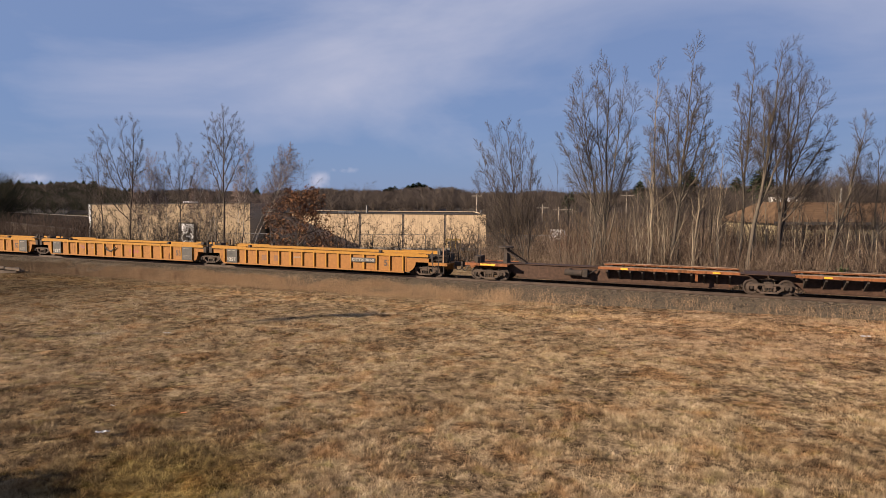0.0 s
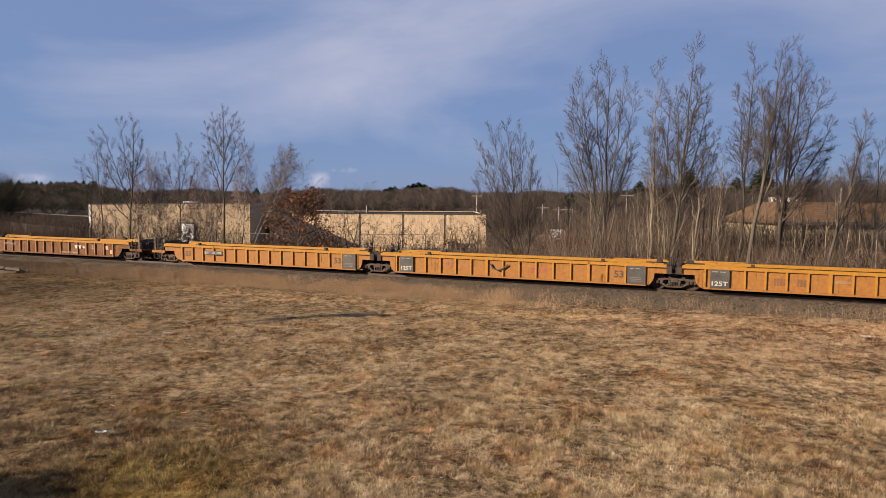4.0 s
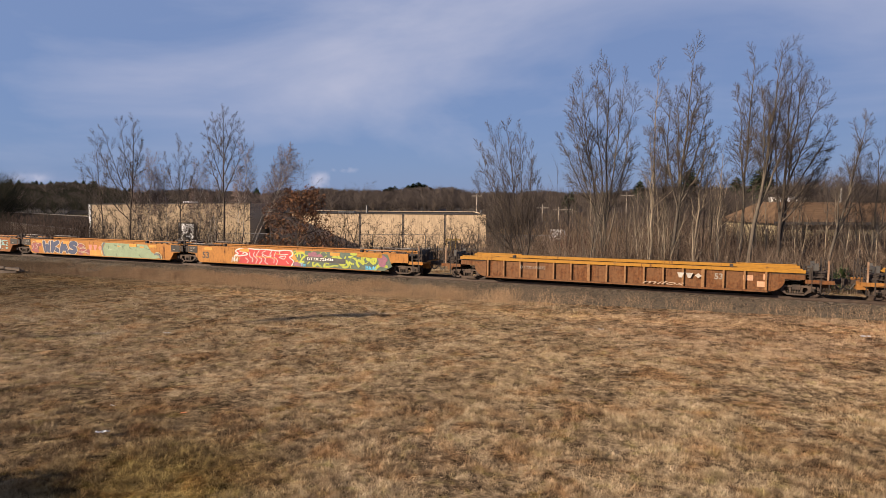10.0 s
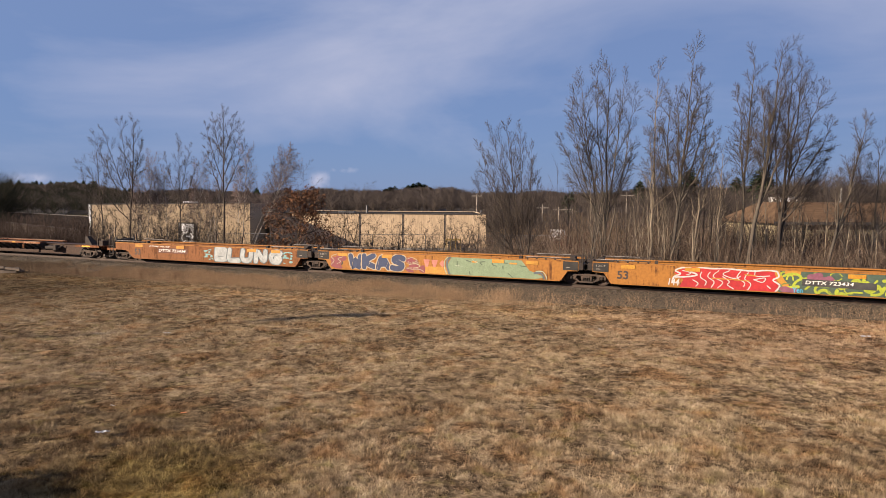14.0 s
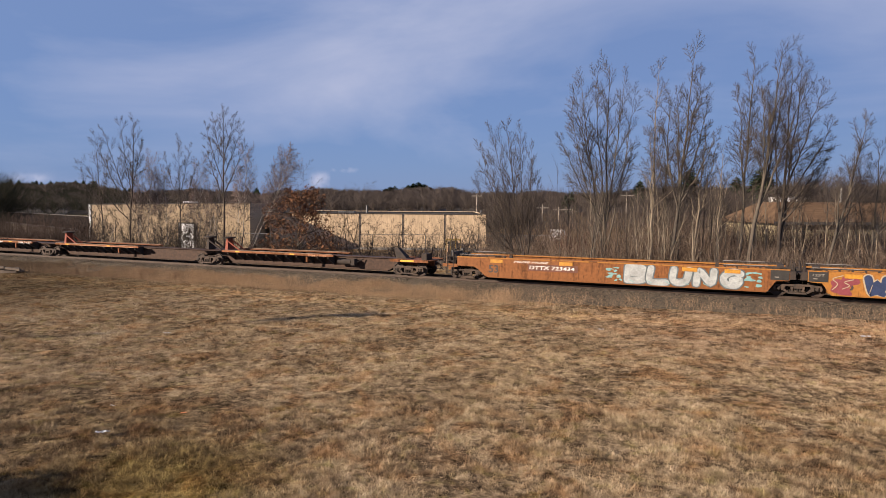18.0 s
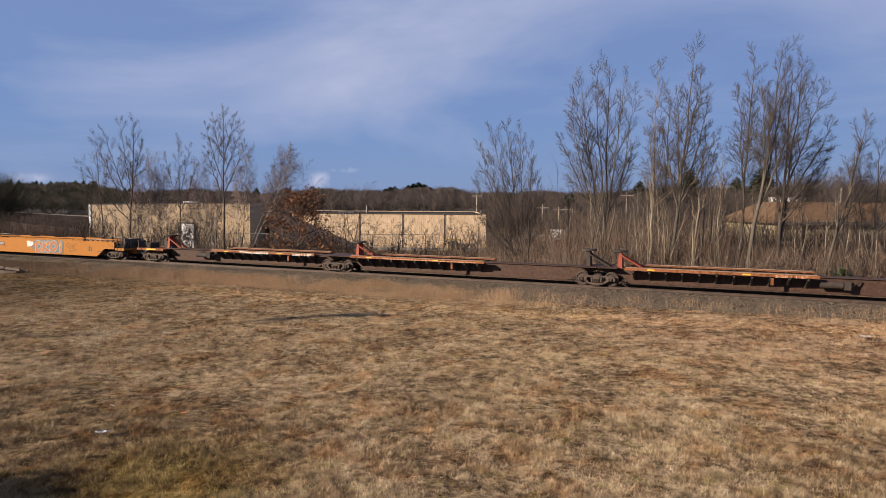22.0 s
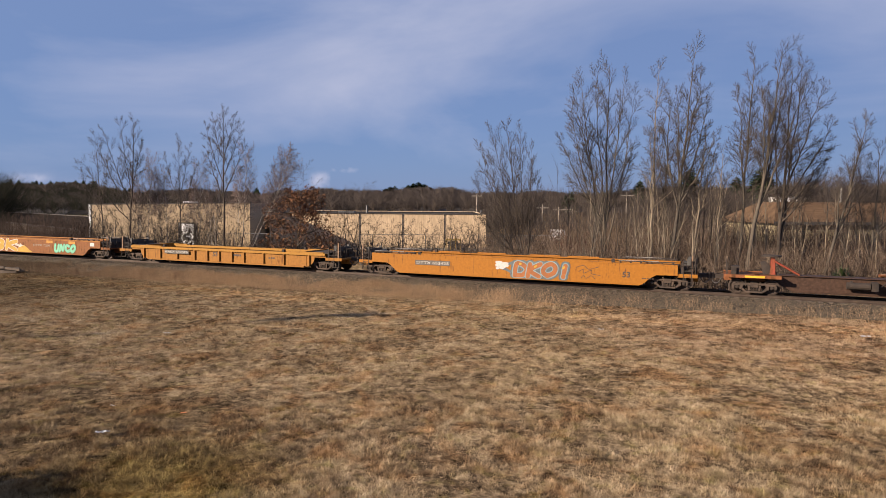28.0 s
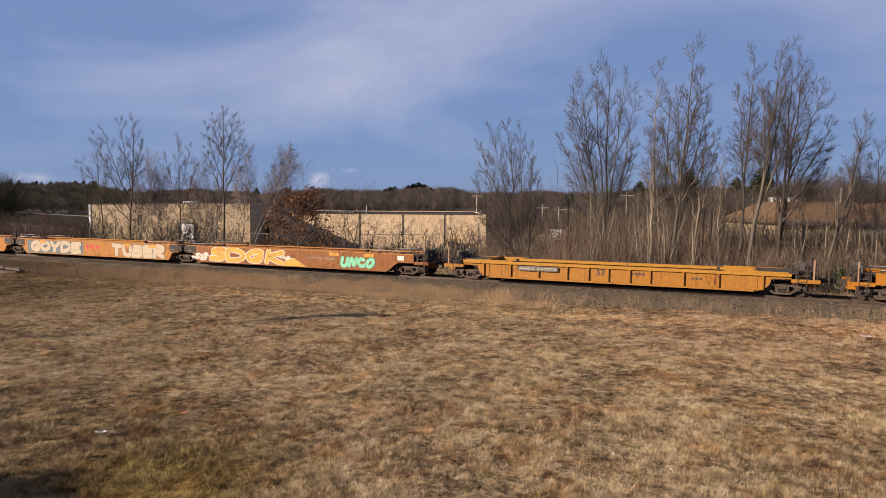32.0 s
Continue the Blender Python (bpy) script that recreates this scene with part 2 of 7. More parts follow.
M_CHORD = painted("yellow_chord_paint", (0.28, 0.135, 0.02), 0.30, 0.30, 0.10)
M_RUST = painted("rust_brown_car_paint", (0.1105, 0.0510, 0.0213), 0.62, 0.50)
M_ORANGE = painted("smooth_orange_car_paint", (0.265, 0.104, 0.012), 0.34, 0.30, 0.08, 0.65)
M_OLDOR = painted("faded_orange_car_paint", (0.275, 0.118, 0.026), 0.42, 0.20, 0.14)
M_PIPE = surface("pale_guide_pipe", (0.30, 0.28, 0.25), (0.46, 0.43, 0.39), 2.0, 15.0, 0.6)
M_DULL = surface("dull_worn_lettering", (0.17, 0.15, 0.13), (0.27, 0.24, 0.21), 3.0, 20.0, 0.8)
M_BROWN = painted("red_brown_car_paint", (0.165, 0.063, 0.020), 0.52, 0.26, 0.15)
M_BLACK = surface("black_placard_paint", (0.03, 0.03, 0.032), (0.07, 0.066, 0.06), 2.0, 20.0, 0.7)
M_PANEL = surface("sooty_end_panel_paint", (0.014, 0.013, 0.012), (0.034, 0.03, 0.027), 2.0, 15.0, 0.8)
M_LETTER = surface("worn_white_lettering", (0.62, 0.60, 0.56), (0.80, 0.78, 0.74), 3.0, 20.0, 0.7)
M_DARKLET = surface("dark_lettering", (0.0350, 0.0250, 0.0225), (0.0650, 0.0450, 0.0350), 3.0, 20.0, 0.7)
M_AMBER = surface("dull_amber_reflector", (0.34, 0.15, 0.012), (0.50, 0.24, 0.02), 3.0, 12.0, 0.6)
M_RIBTAN = painted("worn_tan_rib_paint", (0.1950, 0.1014, 0.0452), 0.40, 0.35, 0.2)
M_REFLECT = surface("yellow_reflector", (0.62, 0.31, 0.02), (0.80, 0.43, 0.04), 3.0, 20.0, 0.45)


def spray(name, col, spread=0.2):
    return surface("spray_" + name, tuple(c * (1 - spread) for c in col), tuple(min(1, c * (1 + spread)) for c in col), 2.0, 14.0, 0.6, 0, 0.1, 0.004)


M_BARK = surface("grey_bark", (0.045, 0.037, 0.029), (0.122, 0.101, 0.077), 1.5, 12.0, 0.95, 0, 0.6, 0.03, (1, 1, 0.3))
M_BARKD = surface("dark_bark", (0.036, 0.028, 0.022), (0.078, 0.06, 0.046), 1.5, 12.0, 0.95, 0, 0.6, 0.03, (1, 1, 0.3))
M_PALE = surface("pale_grey_bark", (0.1300, 0.1040, 0.0750), (0.2860, 0.2340, 0.1688), 1.5, 10.0, 0.95, 0, 0.5, 0.02, (1, 1, 0.4))
M_BIRCH = surface("pale_birch_bark", (0.22, 0.19, 0.159), (0.379, 0.343, 0.306), 2.0, 9.0, 0.85, 0, 0.3, 0.01, (1, 1, 3))
M_TWIG = surface("bare_twigs", (0.032, 0.024, 0.019), (0.068, 0.052, 0.041), 1.0, 10.0, 0.95)
M_TWIGP = surface("purplish_birch_twigs", (0.09, 0.062, 0.056), (0.16, 0.115, 0.10), 1.0, 10.0, 0.95)
M_BRUSH = straw("brush_stems", ((0.1, (0.058, 0.040, 0.029)), (0.5, (0.124, 0.088, 0.065)), (0.9, (0.232, 0.178, 0.133))), 0.95, 0.15, None, 0.3)
M_WOODS = straw("far_bare_woods", ((0.1, (0.034, 0.028, 0.025)), (0.5, (0.085, 0.069, 0.060)), (0.9, (0.165, 0.136, 0.116))), 0.95, 0.035, None, 0.6)
M_DBRUSH = straw("dark_brush_stems", ((0.1, (0.018, 0.012, 0.009)), (0.5, (0.040, 0.027, 0.022)), (0.9, (0.082, 0.057, 0.046))), 0.95, 0.15, None, 0.3)
M_DARKWOOD = straw("dark_evergreen_woods", ((0.1, (0.012, 0.013, 0.009)), (0.5, (0.024, 0.025, 0.017)), (0.9, (0.047, 0.043, 0.031))), 0.95, 0.02, None, 0.3)
for m in (M_WOODS, M_DARKWOOD):
    # thin crowns let some light through
    nt = m.node_tree
    b = nt.nodes["Principled BSDF"]
    thin, half = nt.nodes.new("ShaderNodeBsdfTranslucent"), nt.nodes.new("ShaderNodeMixShader")
    half.inputs[0].default_value = 0.45
    nt.links.new(b.inputs["Base Color"].links[0].from_socket, thin.inputs[0])
    nt.links.new(b.outputs[0], half.inputs[1])
    nt.links.new(thin.outputs[0], half.inputs[2])
    nt.links.new(half.outputs[0], nt.nodes["Material Output"].inputs[0])
M_HILL = surface("leaf_litter", (0.022, 0.017, 0.013), (0.055, 0.043, 0.033), 0.05, 0.6, 0.95)
M_PINE = straw("pine_needles", ((0.1, (0.018, 0.035, 0.014)), (0.9, (0.055, 0.085, 0.03))), 0.8, 0.2, None, 0.2)
M_OAKLEAF = straw("withered_oak_leaves", ((0.1, (0.058, 0.026, 0.014)), (0.5, (0.118, 0.054, 0.026)), (0.9, (0.19, 0.096, 0.049))), 0.8, 0.4, None, 0.2)

# ---------- mesh building ----------
class Shape:
    """Collects vertices and faces of one mesh."""

    def __init__(self):
        self.v, self.f = [], []

    def add(self, verts, faces):
        n = len(self.v)
        self.v += [tuple(p) for p in verts]
        self.f += [tuple(i + n for i in f) for f in faces]
        return self

    def box(self, x0, x1, y0, y1, z0, z1):
        return self.add([(x0, y0, z0), (x1, y0, z0), (x1, y1, z0), (x0, y1, z0), (x0, y0, z1), (x1, y0, z1), (x1, y1, z1), (x0, y1, z1)],
                        [(0, 3, 2, 1), (4, 5, 6, 7), (0, 1, 5, 4), (1, 2, 6, 5), (2, 3, 7, 6), (3, 0, 4, 7)])

    def prism(self, poly, y0, y1):
        """Outline in x, z (counter-clockwise seen from -y), from y0 to y1."""
        n = len(poly)
        verts = [(x, y0, z) for x, z in poly] + [(x, y1, z) for x, z in poly]
        faces = [tuple(range(n)), tuple(range(2 * n - 1, n - 1, -1))]
        faces += [(i, i + n, (i + 1) % n + n, (i + 1) % n) for i in range(n)]
        return self.add(verts, faces)

    def cyl(self, p, q, r, k=12, r2=None):
        p, q = Vector(p), Vector(q)
        d = (q - p).normalized()
        a = d.orthogonal().normalized()
        b = d.cross(a)
        r2 = r if r2 is None else r2
        ring = [(math.cos(2 * math.pi * i / k), math.sin(2 * math.pi * i / k)) for i in range(k)]
        verts = [p + (a * c + b * s) * r for c, s in ring] + [q + (a * c + b * s) * r2 for c, s in ring]
        faces = [(i, (i + 1) % k, (i + 1) % k + k, i + k) for i in range(k)] + [tuple(range(k - 1, -1, -1)), tuple(range(k, 2 * k))]
        return self.add(verts, faces)

    def mesh(self, name, mat=None, smooth=False):
        me = bpy.data.meshes.new(name)
        me.from_pydata(self.v, [], self.f)
        if mat:
            me.materials.append(mat)
        if smooth:
            me.shade_smooth()
        me.update()
        return me


def part(name, shape, mat, parent, label="", smooth=False, at=None):
    ob = new(name, shape if isinstance(shape, bpy.types.Mesh) else shape.mesh(name, mat, smooth))
    ob.parent = parent
    if at is not None:
        ob.matrix_basis = at
    if label:
        tagged(ob, label)
    return ob


def thing(name, label, category, at=None, group="", kind=""):
    ob = new(name)
    ob.empty_display_size = 0.3
    if at is not None:
        ob.matrix_basis = at
    return tagged(ob, label, category, group, kind)


def quick(name, verts, tris, mat, smooth=False):
    """A mesh from numpy arrays of vertices and triangles or quads."""
    me = bpy.data.meshes.new(name)
    k = tris.shape[1]
    me.vertices.add(len(verts))
    me.vertices.foreach_set("co", np.asarray(verts, np.float32).ravel())
    me.loops.add(tris.size)
    me.loops.foreach_set("vertex_index", np.asarray(tris, np.int32).ravel())
    me.polygons.add(len(tris))
    me.polygons.foreach_set("loop_start", np.arange(0, tris.size, k, dtype=np.int32))
    me.polygons.foreach_set("loop_total", np.full(len(tris), k, np.int32))
    me.materials.append(mat)
    me.update(calc_edges=True)
    if smooth:
        me.shade_smooth()
    return me


# ---------- the lie of the land ----------
THETA = radians(22.924)
DIR = Vector((math.cos(THETA), -math.sin(THETA), 0))       # the way the train runs
NRM = Vector((math.sin(THETA), math.cos(THETA), 0))        # away from the camera
RAIL_Z = 6.0 - 4.87
ORIGIN = Vector((0, 42.0, RAIL_Z)) + NRM * 1.45            # on the track's centre line
TRACK = Matrix.Translation(ORIGIN) @ Matrix.Rotation(-THETA, 4, "Z")


def hash_noise(x, y, s):
    return noise.noise((x * s, y * s, 3.7))


def ground_z(x, y):
    """Height of the ground: field, shallow ditch, track bed, rising woods behind."""
    a = x * DIR.x + (y - ORIGIN.y) * DIR.y
    b = (x - ORIGIN.x) * NRM.x + (y - ORIGIN.y) * NRM.y
    toe = -1.0 + 0.35 * min(1, max(0, (a - 2) / 22))
    bed = -0.42
    if abs(b) < 2.0:
        h = bed
    elif abs(b) < 3.6:
        h = bed + (toe - bed) * (abs(b) - 2.0) / 1.6
    else:
        h = toe
    z = RAIL_Z + h
    if b < -3.6:
        k = min(1, (-3.6 - b) / 10)
        z += k * (0.10 * hash_noise(x, y, 0.13) + 0.05 * hash_noise(x, y, 0.5) + 0.06)
        z += 0.012 * max(0, -b - 14)
        z += k * (0.055 * hash_noise(x, y, 1.25) + 0.025 * hash_noise(x, y, 2.9))
    if b > 3.6:
        k = min(1, (b - 3.6) / 6)
        z += k * 0.15 * hash_noise(x, y, 0.2)
        far = max(0, b - 70)
        z += min(far * 0.012, 5.0) + 2.0 * min(1, far / 200) * (1 + hash_noise(x, y, 0.006))
    return z


def ground():
    def steps(lo, hi, fine_lo, fine_hi, fine, grow):
        xs = list(np.arange(fine_lo, fine_hi + fine / 2, fine))
        d, x = fine, fine_hi
        while x < hi:
            d *= grow
            x += d
            xs.append(x)
        d, x = fine, fine_lo
        while x > lo:
            d *= grow
            x -= d
            xs.insert(0, x)
        return xs
    us = steps(-1800, 1800, -62, 40, 0.3, 1.16)
    vs = steps(-1200, 2600, -35, 8, 0.25, 1.13)
    verts, n = [], len(us)
    for w in vs:
        for u in us:
            p = ORIGIN + DIR * u + NRM * w
            verts.append((p.x, p.y, ground_z(p.x, p.y)))
    idx = np.arange(len(vs) * n).reshape(len(vs), n)
    q = np.stack([idx[:-1, :-1], idx[:-1, 1:], idx[1:, 1:], idx[1:, :-1]], -1).reshape(-1, 4)
    ob = new("ground", quick("ground", np.array(verts), q, M_TURF, True))
    tagged(ob, "dry winter field of straw-coloured grass and bare earth", "ground", kind="structure")


def ballast():
    s = Shape()
    prof = [(-3.7, -1.15), (-3.3, -0.86), (-1.95, -0.27), (-1.4, -0.20), (1.4, -0.20), (1.95, -0.30), (3.3, -0.86), (3.7, -1.15)]
    us = list(np.arange(-260, 61, 1.0))
    rng = random.Random(5)
    rows = []
    for u in us:
        toe = 0.30 * min(1, max(0, (u - 2) / 22))
        rows.append([(u, y + rng.uniform(-.05, .05), z + rng.uniform(-.02, .02) + (toe if z < -0.5 else 0)) for y, z in prof])
    k = len(prof)
    s.v = [p for r in rows for p in r]
    s.f = [(i * k + j, (i + 1) * k + j, (i + 1) * k + j + 1, i * k + j + 1) for i in range(len(us) - 1) for j in range(k - 1)]
    ob = new("track_bed", s.mesh("track_bed", M_BALLAST, True))
    ob.matrix_basis = TRACK
    tagged(ob, "raised bed of grey crushed stone under the railway", "track bed", kind="structure")


def loose_stones():
    """Broken ballast stones on the shoulder nearest the field."""
    rng = np.random.default_rng(13)
    n = 11000
    u = rng.uniform(-60, 30, n)
    b = -1.2 - np.abs(rng.normal(0, 1.0, n))
    x = ORIGIN.x + DIR.x * u + NRM.x * b
    y = ORIGIN.y + DIR.y * u + NRM.y * b
    z = np.array([ground_z(p, q) for p, q in zip(x, y)])
    toe = 0.30 * np.clip((u - 2) / 22, 0, 1)
    bed = RAIL_Z + np.interp(b, (-3.7, -3.3, -1.95, -1.4), (-1.15, -.86, -.27, -.20)) + np.where(b < -2.5, toe, 0)
    z = np.maximum(z, bed)
    s = rng.uniform(.025, .06, n)
    o = np.array([(1, 0, 0), (-1, 0, 0), (0, 1, 0), (0, -1, 0), (0, 0, 1), (0, 0, -1)], float)
    v = np.stack([x, y, z], -1)[:, None] + o[None] * s[:, None, None] * rng.uniform(.6, 1.4, (n, 6, 1)) + rng.normal(0, .006, (n, 6, 3))
    f = np.array([(0, 2, 4), (2, 1, 4), (1, 3, 4), (3, 0, 4), (2, 0, 5), (1, 2, 5), (3, 1, 5), (0, 3, 5)])
    ob = new("loose_stones", quick("loose_stones", v.reshape(-1, 3), (f[None] + np.arange(n)[:, None, None] * 6).reshape(-1, 3), M_STONE))
    tagged(ob, "loose broken grey-brown ballast stones beside the rails", "gravel", kind="stuff")


RAIL_HALF = 0.7525


def railway():
    tr = thing("railway_track", "single railway track with rusty steel rails on wooden sleepers", "railway", TRACK, kind="structure")
    for y in (-RAIL_HALF, RAIL_HALF):
        s = Shape()
        prof = [(-.07, -.18), (.07, -.18), (.07, -.165), (.012, -.14), (.012, -.04), (.036, -.03), (.036, 0), (-.036, 0), (-.036, -.03), (-.012, -.04), (-.012, -.14), (-.07, -.165)]
        n = len(prof)
        s.add([(-260, y + a, b) for a, b in prof] + [(60, y + a, b) for a, b in prof], [(i, (i + 1) % n, (i + 1) % n + n, i + n) for i in range(n)])
        part("rail", s, M_RAIL, tr)
    me = Shape().box(-.115, .115, -1.3, 1.3, -.36, -.185).mesh("sleeper", M_TIE)
    for i in range(290):
        part("sleeper", me, None, tr, at=Matrix.Translation((-112 + i * 0.51, 0, 0)) @ Matrix.Rotation(random.uniform(-.02, .02), 4, "Z"))
    s = Shape()
    for i in range(280):
        s.box(-112.6 - i * .51, -112.37 - i * .51, -1.3, 1.3, -.36, -.185)
    tagged(part("far_sleepers", s, M_TIE, tr), kind="stuff")


# ---------- grass ----------
def blades(base, height, width, lean, bend, rng, heading=None, simple=False):
    """Each blade is a bent pair of tapering faces: returns vertices and triangles."""
    n = len(base)
    a = rng.uniform(0, 2 * np.pi, n)
    h = height * rng.uniform(0.55, 1.2, n)
    w = width * rng.uniform(0.6, 1.4, n)
    t = lean * np.abs(rng.normal(0.6, 0.5, n))
    la = rng.uniform(0, 2 * np.pi, n) if heading is None else heading
    side = np.stack([np.cos(a), np.sin(a), np.zeros(n)], -1) * w[:, None] / 2
    out = np.stack([np.cos(la), np.sin(la), np.zeros(n)], -1)
    up = np.array([0, 0, 1.0])
    mid = base + up * (h * np.cos(t) * .55)[:, None] + out * (h * np.sin(t) * .55)[:, None]
    t2 = np.minimum(t + bend, 1.75)
    tip = mid + up * (h * np.cos(t2) * .5)[:, None] + out * (h * np.sin(t2) * .5)[:, None]
    if simple:
        return np.stack([base - side, base + side, (mid + tip) / 2 + (tip - mid) * .3], 1).reshape(-1, 3), np.arange(3 * n).reshape(-1, 3)
    v = np.stack([base - side, base + side, mid + side * .8, mid - side * .8, tip], 1).reshape(-1, 3)
    i = np.arange(n)[:, None] * 5
    tri = np.concatenate([i + np.array([0, 1, 2]), i + np.array([0, 2, 3]), i + np.array([3, 2, 4])], 1).reshape(-1, 3)
    return v, tri


def lattice(x, y, scale, seed):
    """Smooth noise between -1 and 1 over arrays of places."""
    x, y = np.asarray(x) * scale, np.asarray(y) * scale
    i, j = np.floor(x).astype(int), np.floor(y).astype(int)
    u, v = x - i, y - j
    u, v = u * u * (3 - 2 * u), v * v * (3 - 2 * v)
    table = np.random.default_rng(seed).uniform(-1, 1, (256, 256))
    at = lambda a, b: table[a % 256, b % 256]
    return (at(i, j) * (1 - u) + at(i + 1, j) * u) * (1 - v) + (at(i, j + 1) * (1 - u) + at(i + 1, j + 1) * u) * v


def field_grass():
    """Matted tufts: the blades lean outwards from each tuft and lie over with the wind and rain."""
    rng = np.random.default_rng(11)
    V, T, n = [], [], 0
    for y0, y1, count, per, spread, simple in ((11.0, 17, 15000, 27, .085, False), (17, 24, 21000, 20, .105, True), (24, 33, 28000, 15, .14, True), (33, 54, 40000, 9, .24, True)):
        y = np.sqrt(rng.uniform(y0 * y0, y1 * y1, count))
        x = rng.uniform(-.74, .74, count) * y
        b = (x - ORIGIN.x) * NRM.x + (y - ORIGIN.y) * NRM.y
        d = 0.55 + 0.22 * lattice(x, y, .33, 1) + 0.32 * lattice(x, y, 1.0, 2) + 0.45 * lattice(x, y, 2.3, 3) + 0.45 * lattice(x, y, 4.6, 8)
        ok = (b < -4.1 + .5 * lattice(x, y, .6, 4)) & (rng.uniform(0, 1, count) < np.clip((d + .05) * 1.3, .25, 1))
        x, y, d = x[ok], y[ok], np.clip(d[ok], .05, 1.5)
        z = np.array([ground_z(p, q) for p, q in zip(x, y)])
        k = np.maximum(3, (per * (.45 + d)).astype(int))
        r = np.repeat(np.arange(len(x)), k)
        m = len(r)
        off = rng.normal(0, 1, (m, 2))
        sp = spread * rng.uniform(.6, 1.5, len(x))[r]
        base = np.stack([x[r] + off[:, 0] * sp, y[r] + off[:, 1] * sp, z[r] - .02], -1)
        wind = 3.1 * lattice(x, y, .4, 5) + 1.6 * lattice(x, y, 1.3, 6)
        mat = np.clip(.35 + .8 * lattice(x, y, .55, 7), 0, 1)[r]
        hx = off[:, 0] * .8 + np.cos(wind)[r] * (.2 + .6 * mat) + rng.normal(0, .8, m)
        hy = off[:, 1] * .8 + np.sin(wind)[r] * (.2 + .6 * mat) + rng.normal(0, .8, m)
        lean = .55 + .35 * np.minimum(np.hypot(off[:, 0], off[:, 1]), 2) + .75 * mat
        far = np.clip((base[:, 1] - 12) / 25, 0, 1)
        high = (.055 + .105 * d[r]) * rng.uniform(.7, 1.25, len(x))[r]
        v, t = blades(base, high, .0065 + .0125 * far, lean, .55, rng, np.arctan2(hy, hx), simple)
        V.append(v)
        T.append(t + n)
        n += len(v)
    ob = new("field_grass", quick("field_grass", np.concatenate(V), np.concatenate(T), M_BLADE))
    tagged(ob, "matted dry straw-coloured grass tufts covering the field", "grass", kind="stuff")


def fallen_straw():
    """Long dead stalks lying about on the nearer part of the field."""
    rng = np.random.default_rng(14)
    n = 22000
    y = np.sqrt(rng.uniform(11.5 ** 2, 27 ** 2, n))
    x = rng.uniform(-.74, .74, n) * y
    keep = np.array([hash_noise(a, b, .7) + .6 * hash_noise(a, b, 2.3) for a, b in zip(x, y)]) > rng.uniform(-.75, .35, n)
    x, y = x[keep], y[keep]
    base = np.stack([x, y, np.array([ground_z(a, b) for a, b in zip(x, y)]) + rng.uniform(.01, .07, len(x))], -1)
    a = rng.uniform(0, 6.283, len(x))
    ln = rng.uniform(.08, .26, len(x))
    d = np.stack([np.cos(a), np.sin(a), rng.normal(.05, .12, len(x))], -1) * ln[:, None]
    w = np.stack([-np.sin(a) * .2, np.cos(a) * .2, np.ones(len(x))], -1) * (0.0018 + .00008 * y)[:, None]
    v = np.stack([base - w, base + w, base + d], 1).reshape(-1, 3)
    ob = new("fallen_straw", quick("fallen_straw", v, np.arange(len(v)).reshape(-1, 3), M_BLADE))
    tagged(ob, "dead pale straw stalks lying flat over the field", "straw", kind="stuff")


def trackside_grass():
    rng = np.random.default_rng(12)
    base, hs = [], []
    n = 0
    while n < 185000:
        u = rng.uniform(-75, 32)
        b = -2.35 - abs(rng.normal(0, 1.25))
        if b < -6.2:
            continue
        p = ORIGIN + DIR * u + NRM * b
        dens = 0.75 + 0.9 * noise.noise((u * .35, b * .8, 1.0)) - max(0, (u + 3) / 12) * .8 - (0.25 if b > -2.7 else 0)
        n += 1
        if rng.uniform() > dens:
            continue
        base.append((p.x, p.y, ground_z(p.x, p.y) - .02))
        hs.append((0.50 + 0.42 * noise.noise((u * .5, 5.0, b))) * (1 if u > -40 else .8))
    base = np.array(base)
    v, t = blades(base, np.array(hs), 0.0066, 0.36, 0.35, rng)
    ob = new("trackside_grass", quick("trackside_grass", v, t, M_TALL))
    tagged(ob, "strip of tall reddish dry grass growing beside the track", "grass", kind="stuff")
    # scattered taller wisps near the stone shoulder
    us = rng.uniform(-30, 27, 420)
    base = []
    for u in us:
        p = ORIGIN + DIR * u + NRM * (-2.6 - abs(rng.normal(0, .9)))
        for j in range(14):
            q = p + Vector((rng.normal(0, .2), rng.normal(0, .2), 0))
            base.append((q.x, q.y, ground_z(q.x, q.y) - .02))
    v, t = blades(np.array(base), 0.72, 0.0046, 0.42, 0.5, rng)
    ob = new("tall_grass_wisps", quick("tall_grass_wisps", v, t, M_TALL))
    tagged(ob, "thin wisps of tall pale dry grass by the stone shoulder", "grass", kind="stuff")

